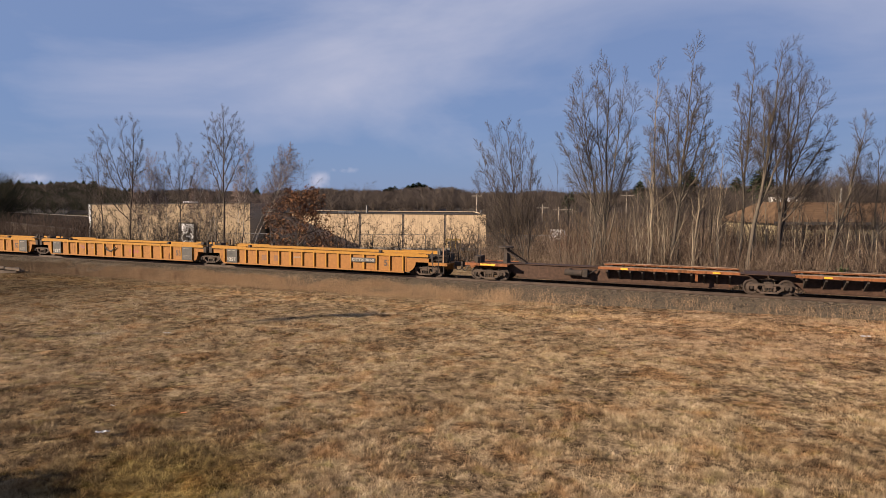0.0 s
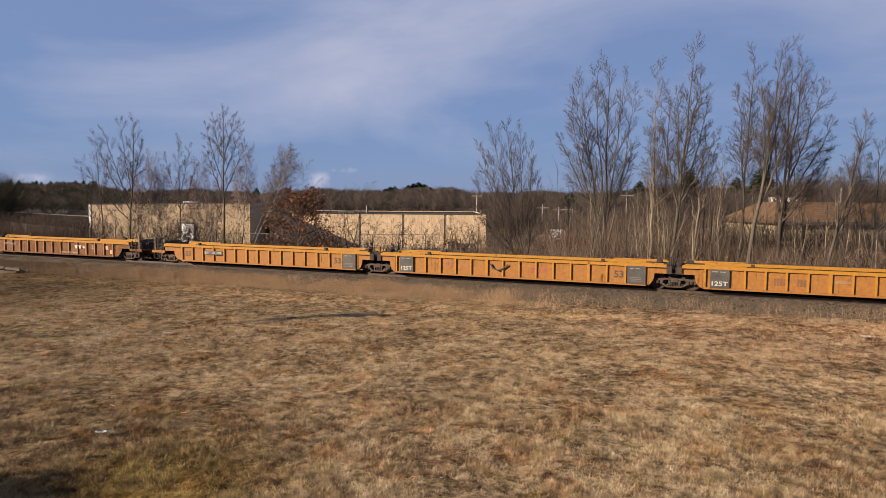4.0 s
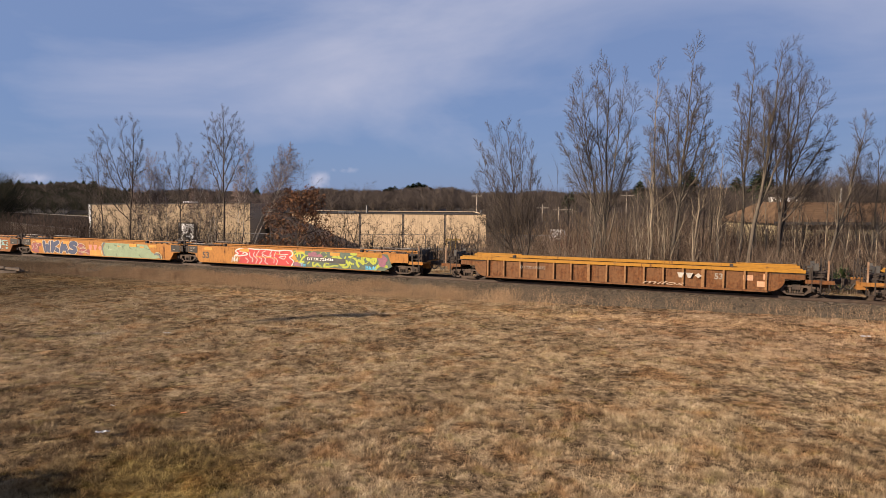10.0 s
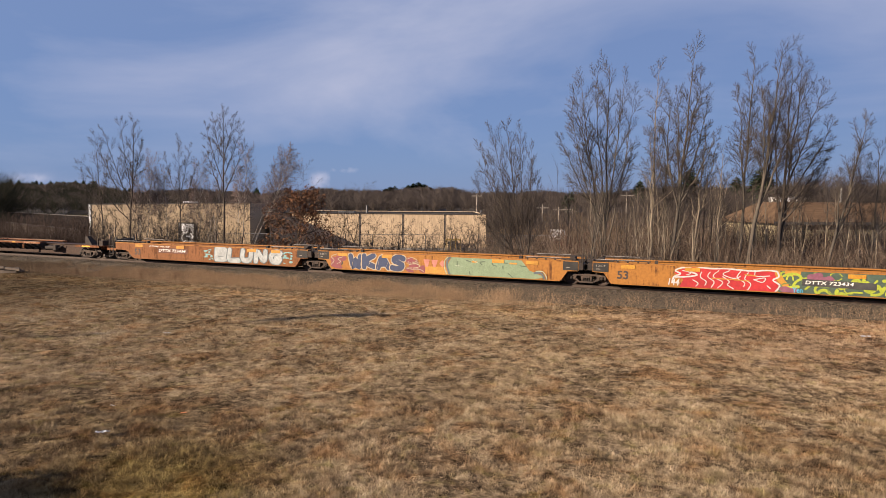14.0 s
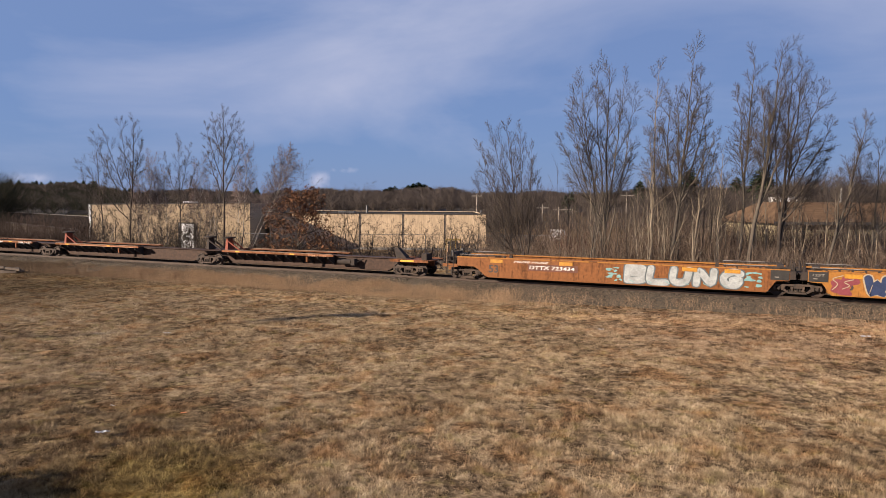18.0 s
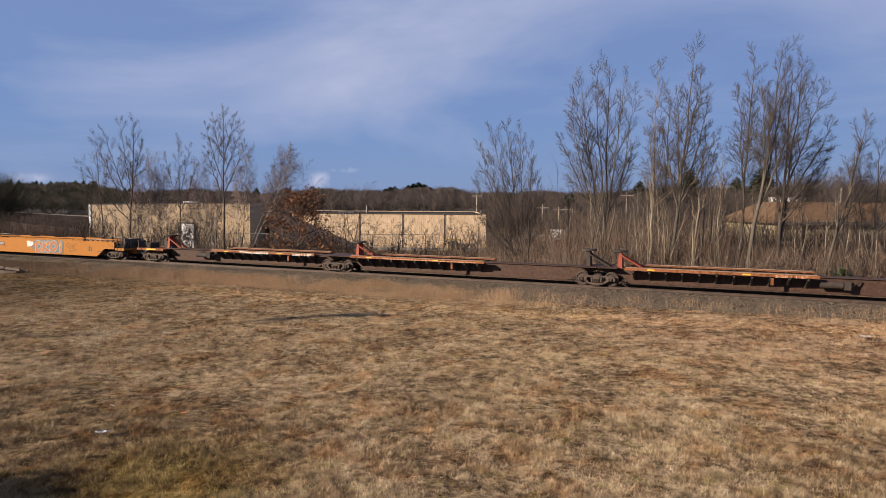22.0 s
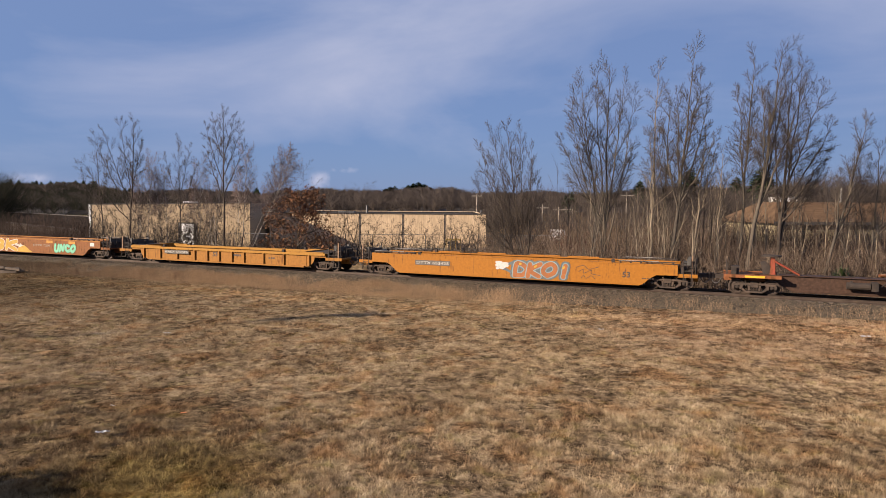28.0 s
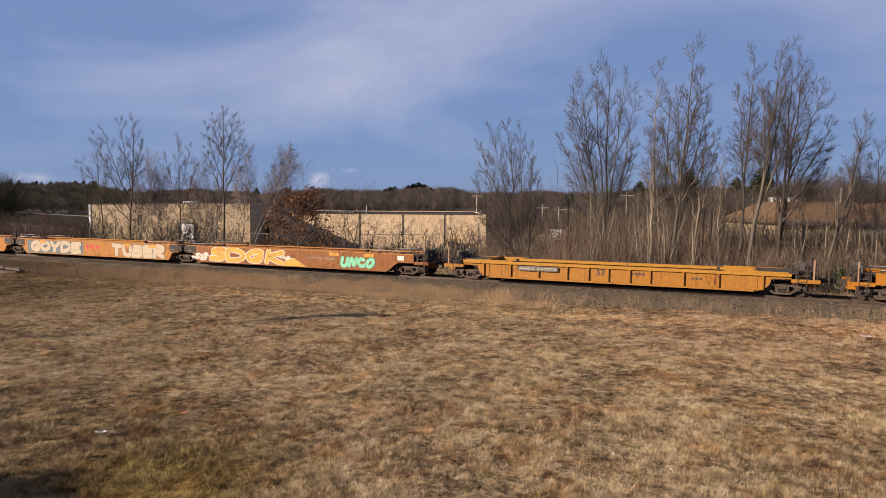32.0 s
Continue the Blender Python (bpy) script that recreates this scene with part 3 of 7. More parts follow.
# ---------- trees ----------
def tubes(segs, k):
    """Tapered tubes for segments (p, q, r0, r1) as vertices and quads."""
    a = np.array([s[0] for s in segs]); b = np.array([s[1] for s in segs])
    r0 = np.array([s[2] for s in segs]); r1 = np.array([s[3] for s in segs])
    d = b - a
    d /= np.maximum(np.linalg.norm(d, axis=1), 1e-6)[:, None]
    ref = np.where(np.abs(d[:, 2:3]) > .9, np.array([[1.0, 0, 0]]), np.array([[0, 0, 1.0]]))
    e1 = np.cross(d, ref); e1 /= np.linalg.norm(e1, axis=1)[:, None]
    e2 = np.cross(d, e1)
    ang = np.arange(k) * 2 * np.pi / k
    c = np.cos(ang)[None, :, None] * e1[:, None] + np.sin(ang)[None, :, None] * e2[:, None]
    v = np.concatenate([a[:, None] + c * r0[:, None, None], b[:, None] + c * r1[:, None, None]], 1).reshape(-1, 3)
    i = np.arange(len(segs))[:, None, None] * 2 * k
    j = np.arange(k)
    q = np.stack([j, (j + 1) % k, (j + 1) % k + k, j + k], -1)[None] + i
    return v, q.reshape(-1, 4)


def cones(segs):
    """Fine twigs that run out to a point."""
    v, q = tubes([(a, b, r, r) for a, b, r, s in segs], 3)
    v = v.reshape(-1, 6, 3)
    v = np.concatenate([v[:, :3], v[:, 3:].mean(1, keepdims=True)], 1).reshape(-1, 3)
    i = np.arange(len(segs))[:, None, None] * 4
    return v, (np.array([[0, 1, 3], [1, 2, 3], [2, 0, 3]])[None] + i).reshape(-1, 3)


def joined(*lots):
    """Several lots of vertices and faces as one, all in triangles."""
    V, T, n = [], [], 0
    for v, f in lots:
        if f.shape[1] == 4:
            f = np.concatenate([f[:, [0, 1, 2]], f[:, [0, 2, 3]]])
        V.append(v)
        T.append(f + n)
        n += len(v)
    return np.concatenate(V), np.concatenate(T)


def grow(rng, height, radius, stems=1, flare=0.0, bare=0.3, kids=(13, 7, 4), spread=0.6, ratio=(0.42, 0.5, 0.5), droop=0.0, lean=(0.0, 0.0), wob=0.055, top=1.0, rise=.05):
    """Segments of a bare tree, split into the heavy wood and the fine twigs. Limbs leave at an angle, straighten and turn up; side twigs come in a spiral."""
    wood, twig, tips = [], [], []
    turn_up = (rise, .022, .012, .0, 0.0)
    shake = (wob * .5, wob * .75, wob * .9, wob, wob)

    def limb(p, d, length, r, level):
        n = (10, 6, 3, 1, 1)[level] if level < len(kids) or level < 2 else 1
        step = length / n
        pts = [(p.copy(), r)]
        r0 = r
        for i in range(n):
            w = shake[level]
            d = d + np.array([rng.gauss(0, w), rng.gauss(0, w), rng.gauss(0, w * .5)])
            d[2] += turn_up[level] - (droop if level >= 2 else 0)
            d = d / np.linalg.norm(d)
            q = p + d * step
            r2 = max(r0 * (1 - (i + 1) / n) ** (.8 if level == 0 else .9), 0.004)
            (wood if level < 2 else tips if level == len(kids) else twig).append((p, q, r, r2))
            p, r = q, r2
            pts.append((p.copy(), r))
        offshoots(pts, n, length, level, bare)

    def offshoots(pts, n, length, level, bare):
        if level < len(kids):
            m = kids[level]
            az = rng.random() * 6.2832
            f0 = bare if level == 0 else .15
            for j in range(m):
                f = f0 + (1 - f0) * ((j + rng.random()) / m)
                x = min(n - 1, int(f * n)); w = f * n - x
                s = pts[x][0] * (1 - w) + pts[x + 1][0] * w
                base = pts[x + 1][0] - pts[x][0]
                base = base / np.linalg.norm(base)
                az += 2.4 + rng.gauss(0, .45)
                e1 = np.cross(base, (0.3, 0.5, 0.81)); e1 /= np.linalg.norm(e1)
                e2 = np.cross(base, e1)
                an = spread * (1.15 - .4 * f, .95, .8, .8)[level] * rng.uniform(.75, 1.2)
                dd = base * math.cos(an) + (e1 * math.cos(az) + e2 * math.sin(az)) * math.sin(an)
                ln = length * ratio[level] * rng.uniform(.65, 1.15) * (1.08 - (.6 if level == 0 else .68) * f * top)
                limb(s, dd, ln, min(pts[x][1] * .62 + .003, 0.0125 * ln + .004), level + 1)

    if not isinstance(stems, int):
        # each stem: where it starts and ends sideways, its share of the height, and the share at which it leaves the first stem
        trunk = None
        for x0, x1, share, fork in stems:
            h, n = height * share, 10
            dy = rng.uniform(-.3, .3) * abs(x1 - x0) + rng.uniform(-.4, .4)
            f0 = fork if trunk else 0.0
            if f0:
                k = min(int(f0 * 10), 9)
                foot, thick = trunk[k][0] + (trunk[k + 1][0] - trunk[k][0]) * (f0 * 10 - k), trunk[k][1] * .72
            else:
                foot, thick = np.array([x0, 0.0, -.15]), radius * (.7 + .3 * share)
            end = np.array([x1, dy, h])
            mid = (foot + end) / 2 + np.array([(foot[0] - end[0]) * -.10, 0, -.04 * np.linalg.norm(end - foot)])
            pts = []
            for i in range(n + 1):
                f = i / n
                q = foot * (1 - f) ** 2 + mid * 2 * f * (1 - f) + end * f * f
                pts.append((q + np.array([rng.gauss(0, wob), rng.gauss(0, wob), 0]) * (0 < i), max(thick * (1 - f) ** .75, .006)))
            for a, b in zip(pts[:-1], pts[1:]):
                wood.append((a[0], b[0], a[1], b[1]))
            trunk = trunk or pts
            span = np.linalg.norm(end - foot)
            offshoots(pts, n, span * .45 + h * .55 if f0 else span, 0, .12 if f0 > .2 else bare)
        stems = 0
    for s in range(stems):
        az = 6.2832 * (s + rng.random() * .6) / stems
        tilt = flare * rng.uniform(.5, 1.2)
        d = np.array([math.cos(az) * math.sin(tilt) + lean[0], math.sin(az) * math.sin(tilt) + lean[1], math.cos(tilt)])
        limb(np.array([math.cos(az) * .12 * (stems > 1), math.sin(az) * .12 * (stems > 1), -.15]), d / np.linalg.norm(d),
             height * (1 if s == 0 else rng.uniform(.72, .98)), radius * (1 if s == 0 else rng.uniform(.6, .9)), 0)
    zmax = max(t[1][2] for t in wood + twig + tips)
    k = height / zmax
    return [[(a * k, b * k, r, q) for a, b, r, q in g] for g in (wood, twig, tips)]


def bare_tree(name, label, bearing, depth, crest, bark, twigs, seed, radius=.16, fine=0.92, **kw):
    """A leafless tree at a bearing from the viewpoint, depth metres off."""
    x = (bearing - 784) / 1140 * depth
    z0 = ground_z(x, depth)
    top = 6.0 - (crest - 361 - 0.0073 * (bearing - 784)) / 1140 * depth
    rng = random.Random(seed)
    wood, twig, tips = grow(rng, top - z0, radius, **kw)
    ob = thing(name, label, "tree", Matrix.Translation((x, depth, z0)))
    v, q = tubes(wood, 6)
    part("trunk", quick("trunk", v, q, bark, True), None, ob)
    lots = [cones([(a, b, max(r, TWIG_R) * fine, 0) for a, b, r, s in tips])]
    if twig:
        lots.append(tubes([(a, b, max(r, TWIG_R * 1.15) * fine, max(s, TWIG_R) * fine) for a, b, r, s in twig], 3))
    v, q = joined(*lots)
    part("crown", quick("crown", v, q, twigs), None, ob)
    return ob, wood, twig + tips


TWIG_R = 0.0056


def plant_trees():
    B = lambda *a, **k: bare_tree(*a, **k)
    def forked(label, bearing, depth, crest, bark, seed, radius, px, **kw):
        k = depth / 1140
        return B("bare_tree", label, bearing, depth, crest, bark, M_TWIG, seed, radius, stems=[(a * k, b * k, h, e) for a, b, h, e in px], **kw)
    # the tall row
    forked("tall spreading leafless tree with several stems behind the track", 1066, 52, 90, M_BARK, 1, .125,
           [(6, 6, 1, 0), (-2, -64, 0.89, 0.3), (-8, -44, 0.94, 0.12), (0, -20, 0.97, 0.2), (2, 32, 0.94, 0.28), (8, 54, 0.84, 0.1), (-4, -90, 0.66, 0.26), (6, 62, 0.62, 0.3), (0, -70, 0.78, 0.16)],
           bare=.34, kids=(15, 11, 9), spread=.62, ratio=(.21, .54, .80))
    forked("leafless vase-shaped tree with fine ascending branches", 930, 54, 200, M_BARKD, 2, .085,
           [(2, -36, 0.97, 0), (0, -96, 0.6, 0.05), (-3, -82, 0.8, 0), (0, -60, 0.9, 0.08), (3, -12, 0.9, 0.1), (4, 8, 0.78, 0), (5, 20, 0.6, 0.05), (-2, -92, 0.44, 0), (0, -70, 0.7, 0.12)],
           bare=.2, kids=(17, 11, 8), spread=.5, ratio=(.26, .54, .80), wob=.03)
    forked("leafless grey-barked tree standing in the brush behind the track", 1149, 47, 106, M_PALE, 3, .11, [(0, 8, 1, 0), (0, -6, 0.7, 0.35)], bare=.3, kids=(24, 10, 9), spread=.8, ratio=(.15, .54, .80))
    forked("tall slender leafless tree with tangled vines on its trunk", 1184, 46, 62, M_BARK, 44, .15,
           [(0, 36, 1, 0), (2, 8, 0.86, 0.42), (6, 70, 0.8, 0.4), (0, -22, 0.7, 0.36), (8, 52, 0.92, 0.55), (4, 80, 0.66, 0.38)], bare=.4, kids=(15, 12, 9), spread=.7, ratio=(.19, .54, .80))
    forked("leafless grey-barked tree standing in the brush behind the track", 1174, 48, 150, M_BARK, 5, .12, [(0, 6, 1, 0), (-3, -18, 0.8, 0.4)], bare=.3, kids=(22, 10, 9), spread=.8, ratio=(.17, .54, .80))
    forked("thin leafless tree with a crooked pale trunk", 1228, 46, 196, M_PALE, 6, .1, [(0, 18, 1, 0), (2, 38, 0.84, 0.45), (1, -14, 0.74, 0.4)], bare=.45, kids=(13, 10, 9), spread=.75, ratio=(.2, .54, .80), wob=.08)
    forked("leafless grey-barked tree standing in the brush behind the track", 1306, 46, 82, M_BARK, 7, .13, [(0, 14, 1, 0), (-2, -10, 0.86, 0.4), (2, 26, 0.8, 0.5)], bare=.38, kids=(20, 11, 9), spread=.68, ratio=(.17, .54, .80))
    forked("tall leafless tree with a sinuous trunk and broad crown", 1318, 44, 70, M_BARK, 28, .16,
           [(0, 48, 1, 0), (4, 72, 0.96, 0.42), (2, 22, 0.88, 0.5), (8, 96, 0.88, 0.38), (4, 36, 0.8, 0.55)], bare=.48, kids=(15, 12, 9), spread=.66, ratio=(.19, .54, .80))
    forked("tall dark leafless tree with long limbs reaching sideways", 1374, 47, 78, M_BARKD, 9, .15,
           [(0, 18, 0.96, 0), (4, 48, 1, 0.16), (2, 104, 0.73, 0.4), (4, 96, 0.6, 0.33), (-2, -12, 0.82, 0.26), (4, 72, 0.88, 0.45), (6, 84, 0.52, 0.3)], bare=.4, kids=(15, 12, 9), spread=.75, ratio=(.21, .54, .80))
    forked("leaning leafless tree with a forked trunk", 1452, 43, 192, M_BARK, 10, .12, [(0, 78, 1, 0), (4, 100, 0.74, 0.3), (0, 30, 0.66, 0.35), (2, 62, 0.86, 0.5)], bare=.42, kids=(14, 10, 9), spread=.7, ratio=(.22, .54, .80))
    forked("leafless grey-barked tree standing in the brush behind the track", 1542, 48, 240, M_BARK, 12, .11, [(0, 10, 1, 0), (-4, -38, 0.82, 0.15), (4, 36, 0.86, 0.2)], bare=.3, kids=(15, 10, 9), spread=.7, ratio=(.24, .54, .80))
    forked("thin leafless sapling with a pale straight trunk", 1268, 45, 242, M_PALE, 13, .085, [(0, 6, 1, 0), (0, 20, 0.8, 0.4)], bare=.4, kids=(14, 9, 8), spread=.65, ratio=(.2, .54, .80))
    # the group before the tan buildings
    forked("leafless tree with upswept branches before a tan building", 226, 64, 200, M_BARKD, 20, .10,
           [(0, 14, 1, 0), (0, -10, 0.98, 0.5), (-1, -34, 0.92, 0.42), (-1, -58, 0.86, 0.38), (0, 24, 0.84, 0.55), (0, -70, 0.7, 0.3)], bare=.5, kids=(13, 10, 9), spread=.6, ratio=(.19, .54, .80), wob=.03)
    forked("slim leafless tree leaning aside before a tan building", 188, 65, 236, M_BARKD, 21, .07, [(0, -16, 1, 0), (0, -46, 0.8, 0.4), (0, 6, 0.84, 0.5), (0, -48, 0.62, 0.3)], bare=.38, kids=(13, 9, 8), spread=.6, ratio=(.2, .54, .80), wob=.03)
    forked("tall leafless tree with a dark straight trunk", 396, 62, 184, M_BARKD, 22, .11,
           [(0, 4, 1, 0), (0, 36, 0.92, 0.6), (0, -30, 0.91, 0.55), (0, 22, 0.97, 0.72), (0, -18, 0.96, 0.68), (0, 44, 0.8, 0.48), (0, -32, 0.76, 0.45)], bare=.62, kids=(13, 10, 9), spread=.6, ratio=(.15, .54, .80), wob=.03)
    forked("leafless tree with fine upright branches", 320, 64, 236, M_BARKD, 23, .08, [(0, -4, 1, 0), (0, 18, 0.92, 0.55), (0, -24, 0.86, 0.45), (0, 28, 0.76, 0.42)], bare=.5, kids=(13, 9, 8), spread=.6, ratio=(.17, .54, .80), wob=.03)
    birch = "leafless birch with pale stems and a haze of fine purplish twigs"
    for px, top, sd, ln, d, st, kk in ((258, 262, 30, (.02, 0), 66, 1, 24), (348, 272, 31, (.03, 0), 66, 2, 18), (378, 300, 36, (-.05, 0), 65, 2, 14), (424, 244, 32, (.03, 0), 64, 2, 18), (428, 252, 33, (.55, 0), 64, 3, 18), (296, 290, 34, (-.1, 0), 66, 2, 14), (246, 300, 37, (.1, 0), 66, 2, 12)):
        B("birch_tree", birch, px, d, top, M_BIRCH, M_TWIGP, sd, .055, .85, stems=st, flare=.07, bare=.42, kids=(kk + 4, 14, 15), spread=.78, ratio=(.30, .5, .62), droop=.03, lean=ln, rise=.05)
    # open shrubs and saplings with several stems
    shrub = "small many-stemmed leafless sapling behind the track"
    for px, top, sd, d, st, fl in ((617, 318, 40, 64, 3, .22), (648, 372, 41, 66, 5, .5), (700, 385, 42, 66, 5, .5), (740, 384, 55, 66, 4, .5), (772, 380, 43, 66, 5, .45), (815, 372, 45, 66, 5, .5), (840, 380, 56, 64, 4, .5), (534, 278, 46, 68, 2, .1),
                                  (586, 360, 47, 66, 4, .4), (890, 340, 48, 60, 5, .4), (284, 350, 51, 62, 4, .35), (306, 372, 52, 62, 4, .4), (345, 352, 53, 62, 5, .4), (376, 365, 54, 63, 4, .35), (208, 380, 57, 63, 4, .4), (238, 384, 58, 63, 4, .4), (412, 378, 59, 62, 4, .35)):
        B("bare_sapling", shrub, px, d, top, M_BARKD, M_TWIG, sd, .055, stems=st, flare=fl, bare=.18, kids=(9, 8, 8), spread=.9, ratio=(.42, .5, .55))
    rng = random.Random(64)
    for i in range(20):
        B("bare_sapling", shrub, 160 + i * 13.5 + rng.uniform(-6, 6), rng.uniform(60, 64), rng.uniform(335, 395), rng.choice((M_BARKD, M_BARKD, M_BARK, M_BIRCH)), M_TWIG, 200 + i, .045, stems=rng.choice((2, 3, 4)), flare=.3, bare=.2, kids=(9, 8, 7), spread=.8, ratio=(.36, .5, .55), lean=(rng.uniform(-.2, .2), 0))
    # oak that keeps its withered leaves
    ob, wood, twig = bare_tree("oak_tree", "young oak holding clumps of withered red-brown leaves", 528, 62, 330, M_BARKD, M_TWIG, 50, .13, stems=1, bare=.08, kids=(26, 9, 5), spread=1.15, ratio=(.72, .5, .5))
    rng = np.random.default_rng(50)
    ends = np.array([s[1] for s in twig])
    ends = ends[rng.integers(0, len(ends), 7000)] + rng.normal(0, .10, (7000, 3))
    a, c = rng.normal(0, 1, (2, 7000, 3))
    a /= np.linalg.norm(a, axis=1)[:, None]; c = np.cross(a, c); c /= np.linalg.norm(c, axis=1)[:, None]
    s = rng.uniform(.06, .12, 7000)[:, None]
    v = np.stack([ends - a * s, ends + c * s * .6, ends + a * s, ends - c * s * .6], 1).reshape(-1, 3)
    part("leaves", quick("leaves", v, np.arange(28000).reshape(-1, 4), M_OAKLEAF), None, ob, "withered red-brown leaves")


def thicket(name, label, patches, seed, mat):
    """A tangle of thin stems with side twigs. Patches: bearing from, to, depth from, to, count, height."""
    rng = random.Random(seed)
    segs, tips = [], []
    for p0, p1, d0, d1, count, hgt in patches:
        for i in range(count):
            d = rng.uniform(d0, d1)
            x = (rng.uniform(p0, p1) - 784) / 1140 * d
            p = np.array([x, d, ground_z(x, d) - .1])
            h = hgt * rng.uniform(.35, 1.15)
            dr = np.array([rng.gauss(0, .22), rng.gauss(0, .22), 1.0])
            r = rng.uniform(.012, .03)
            for k in range(3):
                dr = dr + np.array([rng.gauss(0, .13), rng.gauss(0, .13), 0])
                q = p + dr / np.linalg.norm(dr) * h / 3
                segs.append((p, q, r, r * .78))
                for t in range(4 if k else 2):
                    e = np.array([rng.gauss(0, .6), rng.gauss(0, .6), rng.uniform(.1, .8)])
                    e1 = p + (q - p) * rng.random()
                    e2 = e1 + e * h * rng.uniform(.08, .2)
                    tips.append((e1, e2, r * .5, 0))
                p, r = q, r * .78
    v, q = joined(tubes(segs, 3), cones(tips))
    return tagged(new(name, quick(name, v, q, mat)), label, "brush", kind="stuff")


def brush():
    thicket("brush_thicket", "tangled brown leafless brush and saplings behind the track",
            [(850, 1000, 50, 62, 600, 2.2), (980, 1290, 44, 60, 1500, 4.0), (1260, 1640, 40, 52, 1600, 3.0), (1270, 1640, 46, 60, 800, 4.0), (1000, 1300, 60, 78, 900, 4.8), (1290, 1640, 82, 92, 500, 5.5), (1250, 1640, 52, 58, 900, 3.6), (980, 1640, 42, 52, 2000, 2.3)], 60, M_BRUSH)
    thicket("low_brush", "low grey-brown leafless brush before the buildings",
            [(160, 480, 62, 70, 700, 2.2), (440, 620, 62, 72, 500, 1.8), (590, 880, 62, 72, 600, 2.0), (840, 1000, 64, 95, 900, 2.8)], 61, M_BRUSH)
    thicket("dark_brush", "dark red-brown leafless brush behind the track",
            [(1180, 1640, 46, 58, 1100, 2.8), (1270, 1640, 59, 67, 1900, 4.4), (940, 1020, 70, 90, 260, 3.4), (-60, 170, 64, 72, 1900, 4.2), (-60, 175, 62, 66, 700, 2.6), (440, 600, 64, 72, 500, 2.4)], 63, M_DBRUSH)
    thicket("red_twig_brush", "dense dark red twiggy brush behind the track", [(1000, 1034, 58, 61, 160, 3.0)], 66, straw("red_stems", ((0.1, (0.05, 0.014, 0.012)), (0.9, (0.14, 0.04, 0.032))), 0.9, 0.3, None, 0.2))
    # pale bare trunks among the brush
    rng = random.Random(62)
    for i in range(84):
        px = rng.choice((rng.uniform(990, 1300), rng.uniform(1100, 1560)))
        bare_tree("bare_sapling", "slender pale leafless sapling in the brush", px, rng.uniform(43, 58), rng.uniform(270, 400), rng.choice((M_BARK, M_PALE, M_PALE, M_BARKD)), M_TWIG,
                  100 + i, rng.uniform(.035, .075), stems=rng.choice((1, 1, 2)), flare=.1, bare=.3, kids=(9, 5), spread=.6, ratio=(.28, .5), lean=(rng.uniform(-.12, .12), 0))


# crest of the wooded hill: bearing, and height in the same units
RIDGE_AT = (-600, 40, 130, 200, 440, 600, 690, 760, 860, 1000, 1130, 1220, 1330, 1450, 1568, 2200)
RIDGE_TOP = (316, 322, 324, 333, 341, 337, 337, 334, 341, 344, 335, 330, 330, 330, 328, 325)


def hill_z(px, d):
    """Height of the wooded hill behind, by bearing and depth."""
    z0 = ground_z((px - 784) / 1140 * d, d)
    crest = np.interp(px, RIDGE_AT, RIDGE_TOP) + 2.2 * math.sin(px * .031) + 1.5 * math.sin(px * .083 + 1)
    top = 6.0 + (361 + .0073 * (px - 784) - crest) / 1140 * 450 - 6.5
    s = min(max((d - 215) / 235, 0.0), 1.0)
    s = s * s * (3 - 2 * s) * (1 - min(max((d - 520) / 150, 0.0), 1.0))
    return z0 + max(top - z0, 0.0) * s


def hill():
    cols, rows = np.arange(-700, 2301, 30), np.arange(205, 681, 19)
    v = [((p - 784) / 1140 * d, d, hill_z(p, d) + .35 * math.sin(p * .07 + d * .11) * (d > 225) - .25 * (d < 225)) for d in rows for p in cols]
    n = len(cols)
    f = [(r * n + c, r * n + c + 1, (r + 1) * n + c + 1, (r + 1) * n + c) for r in range(len(rows) - 1) for c in range(n - 1)]
    tagged(new("hill_ground", quick("hill_ground", np.array(v), np.array(f), M_HILL, True)), "leaf-strewn brown ground of the wooded hill", "hill", kind="structure")


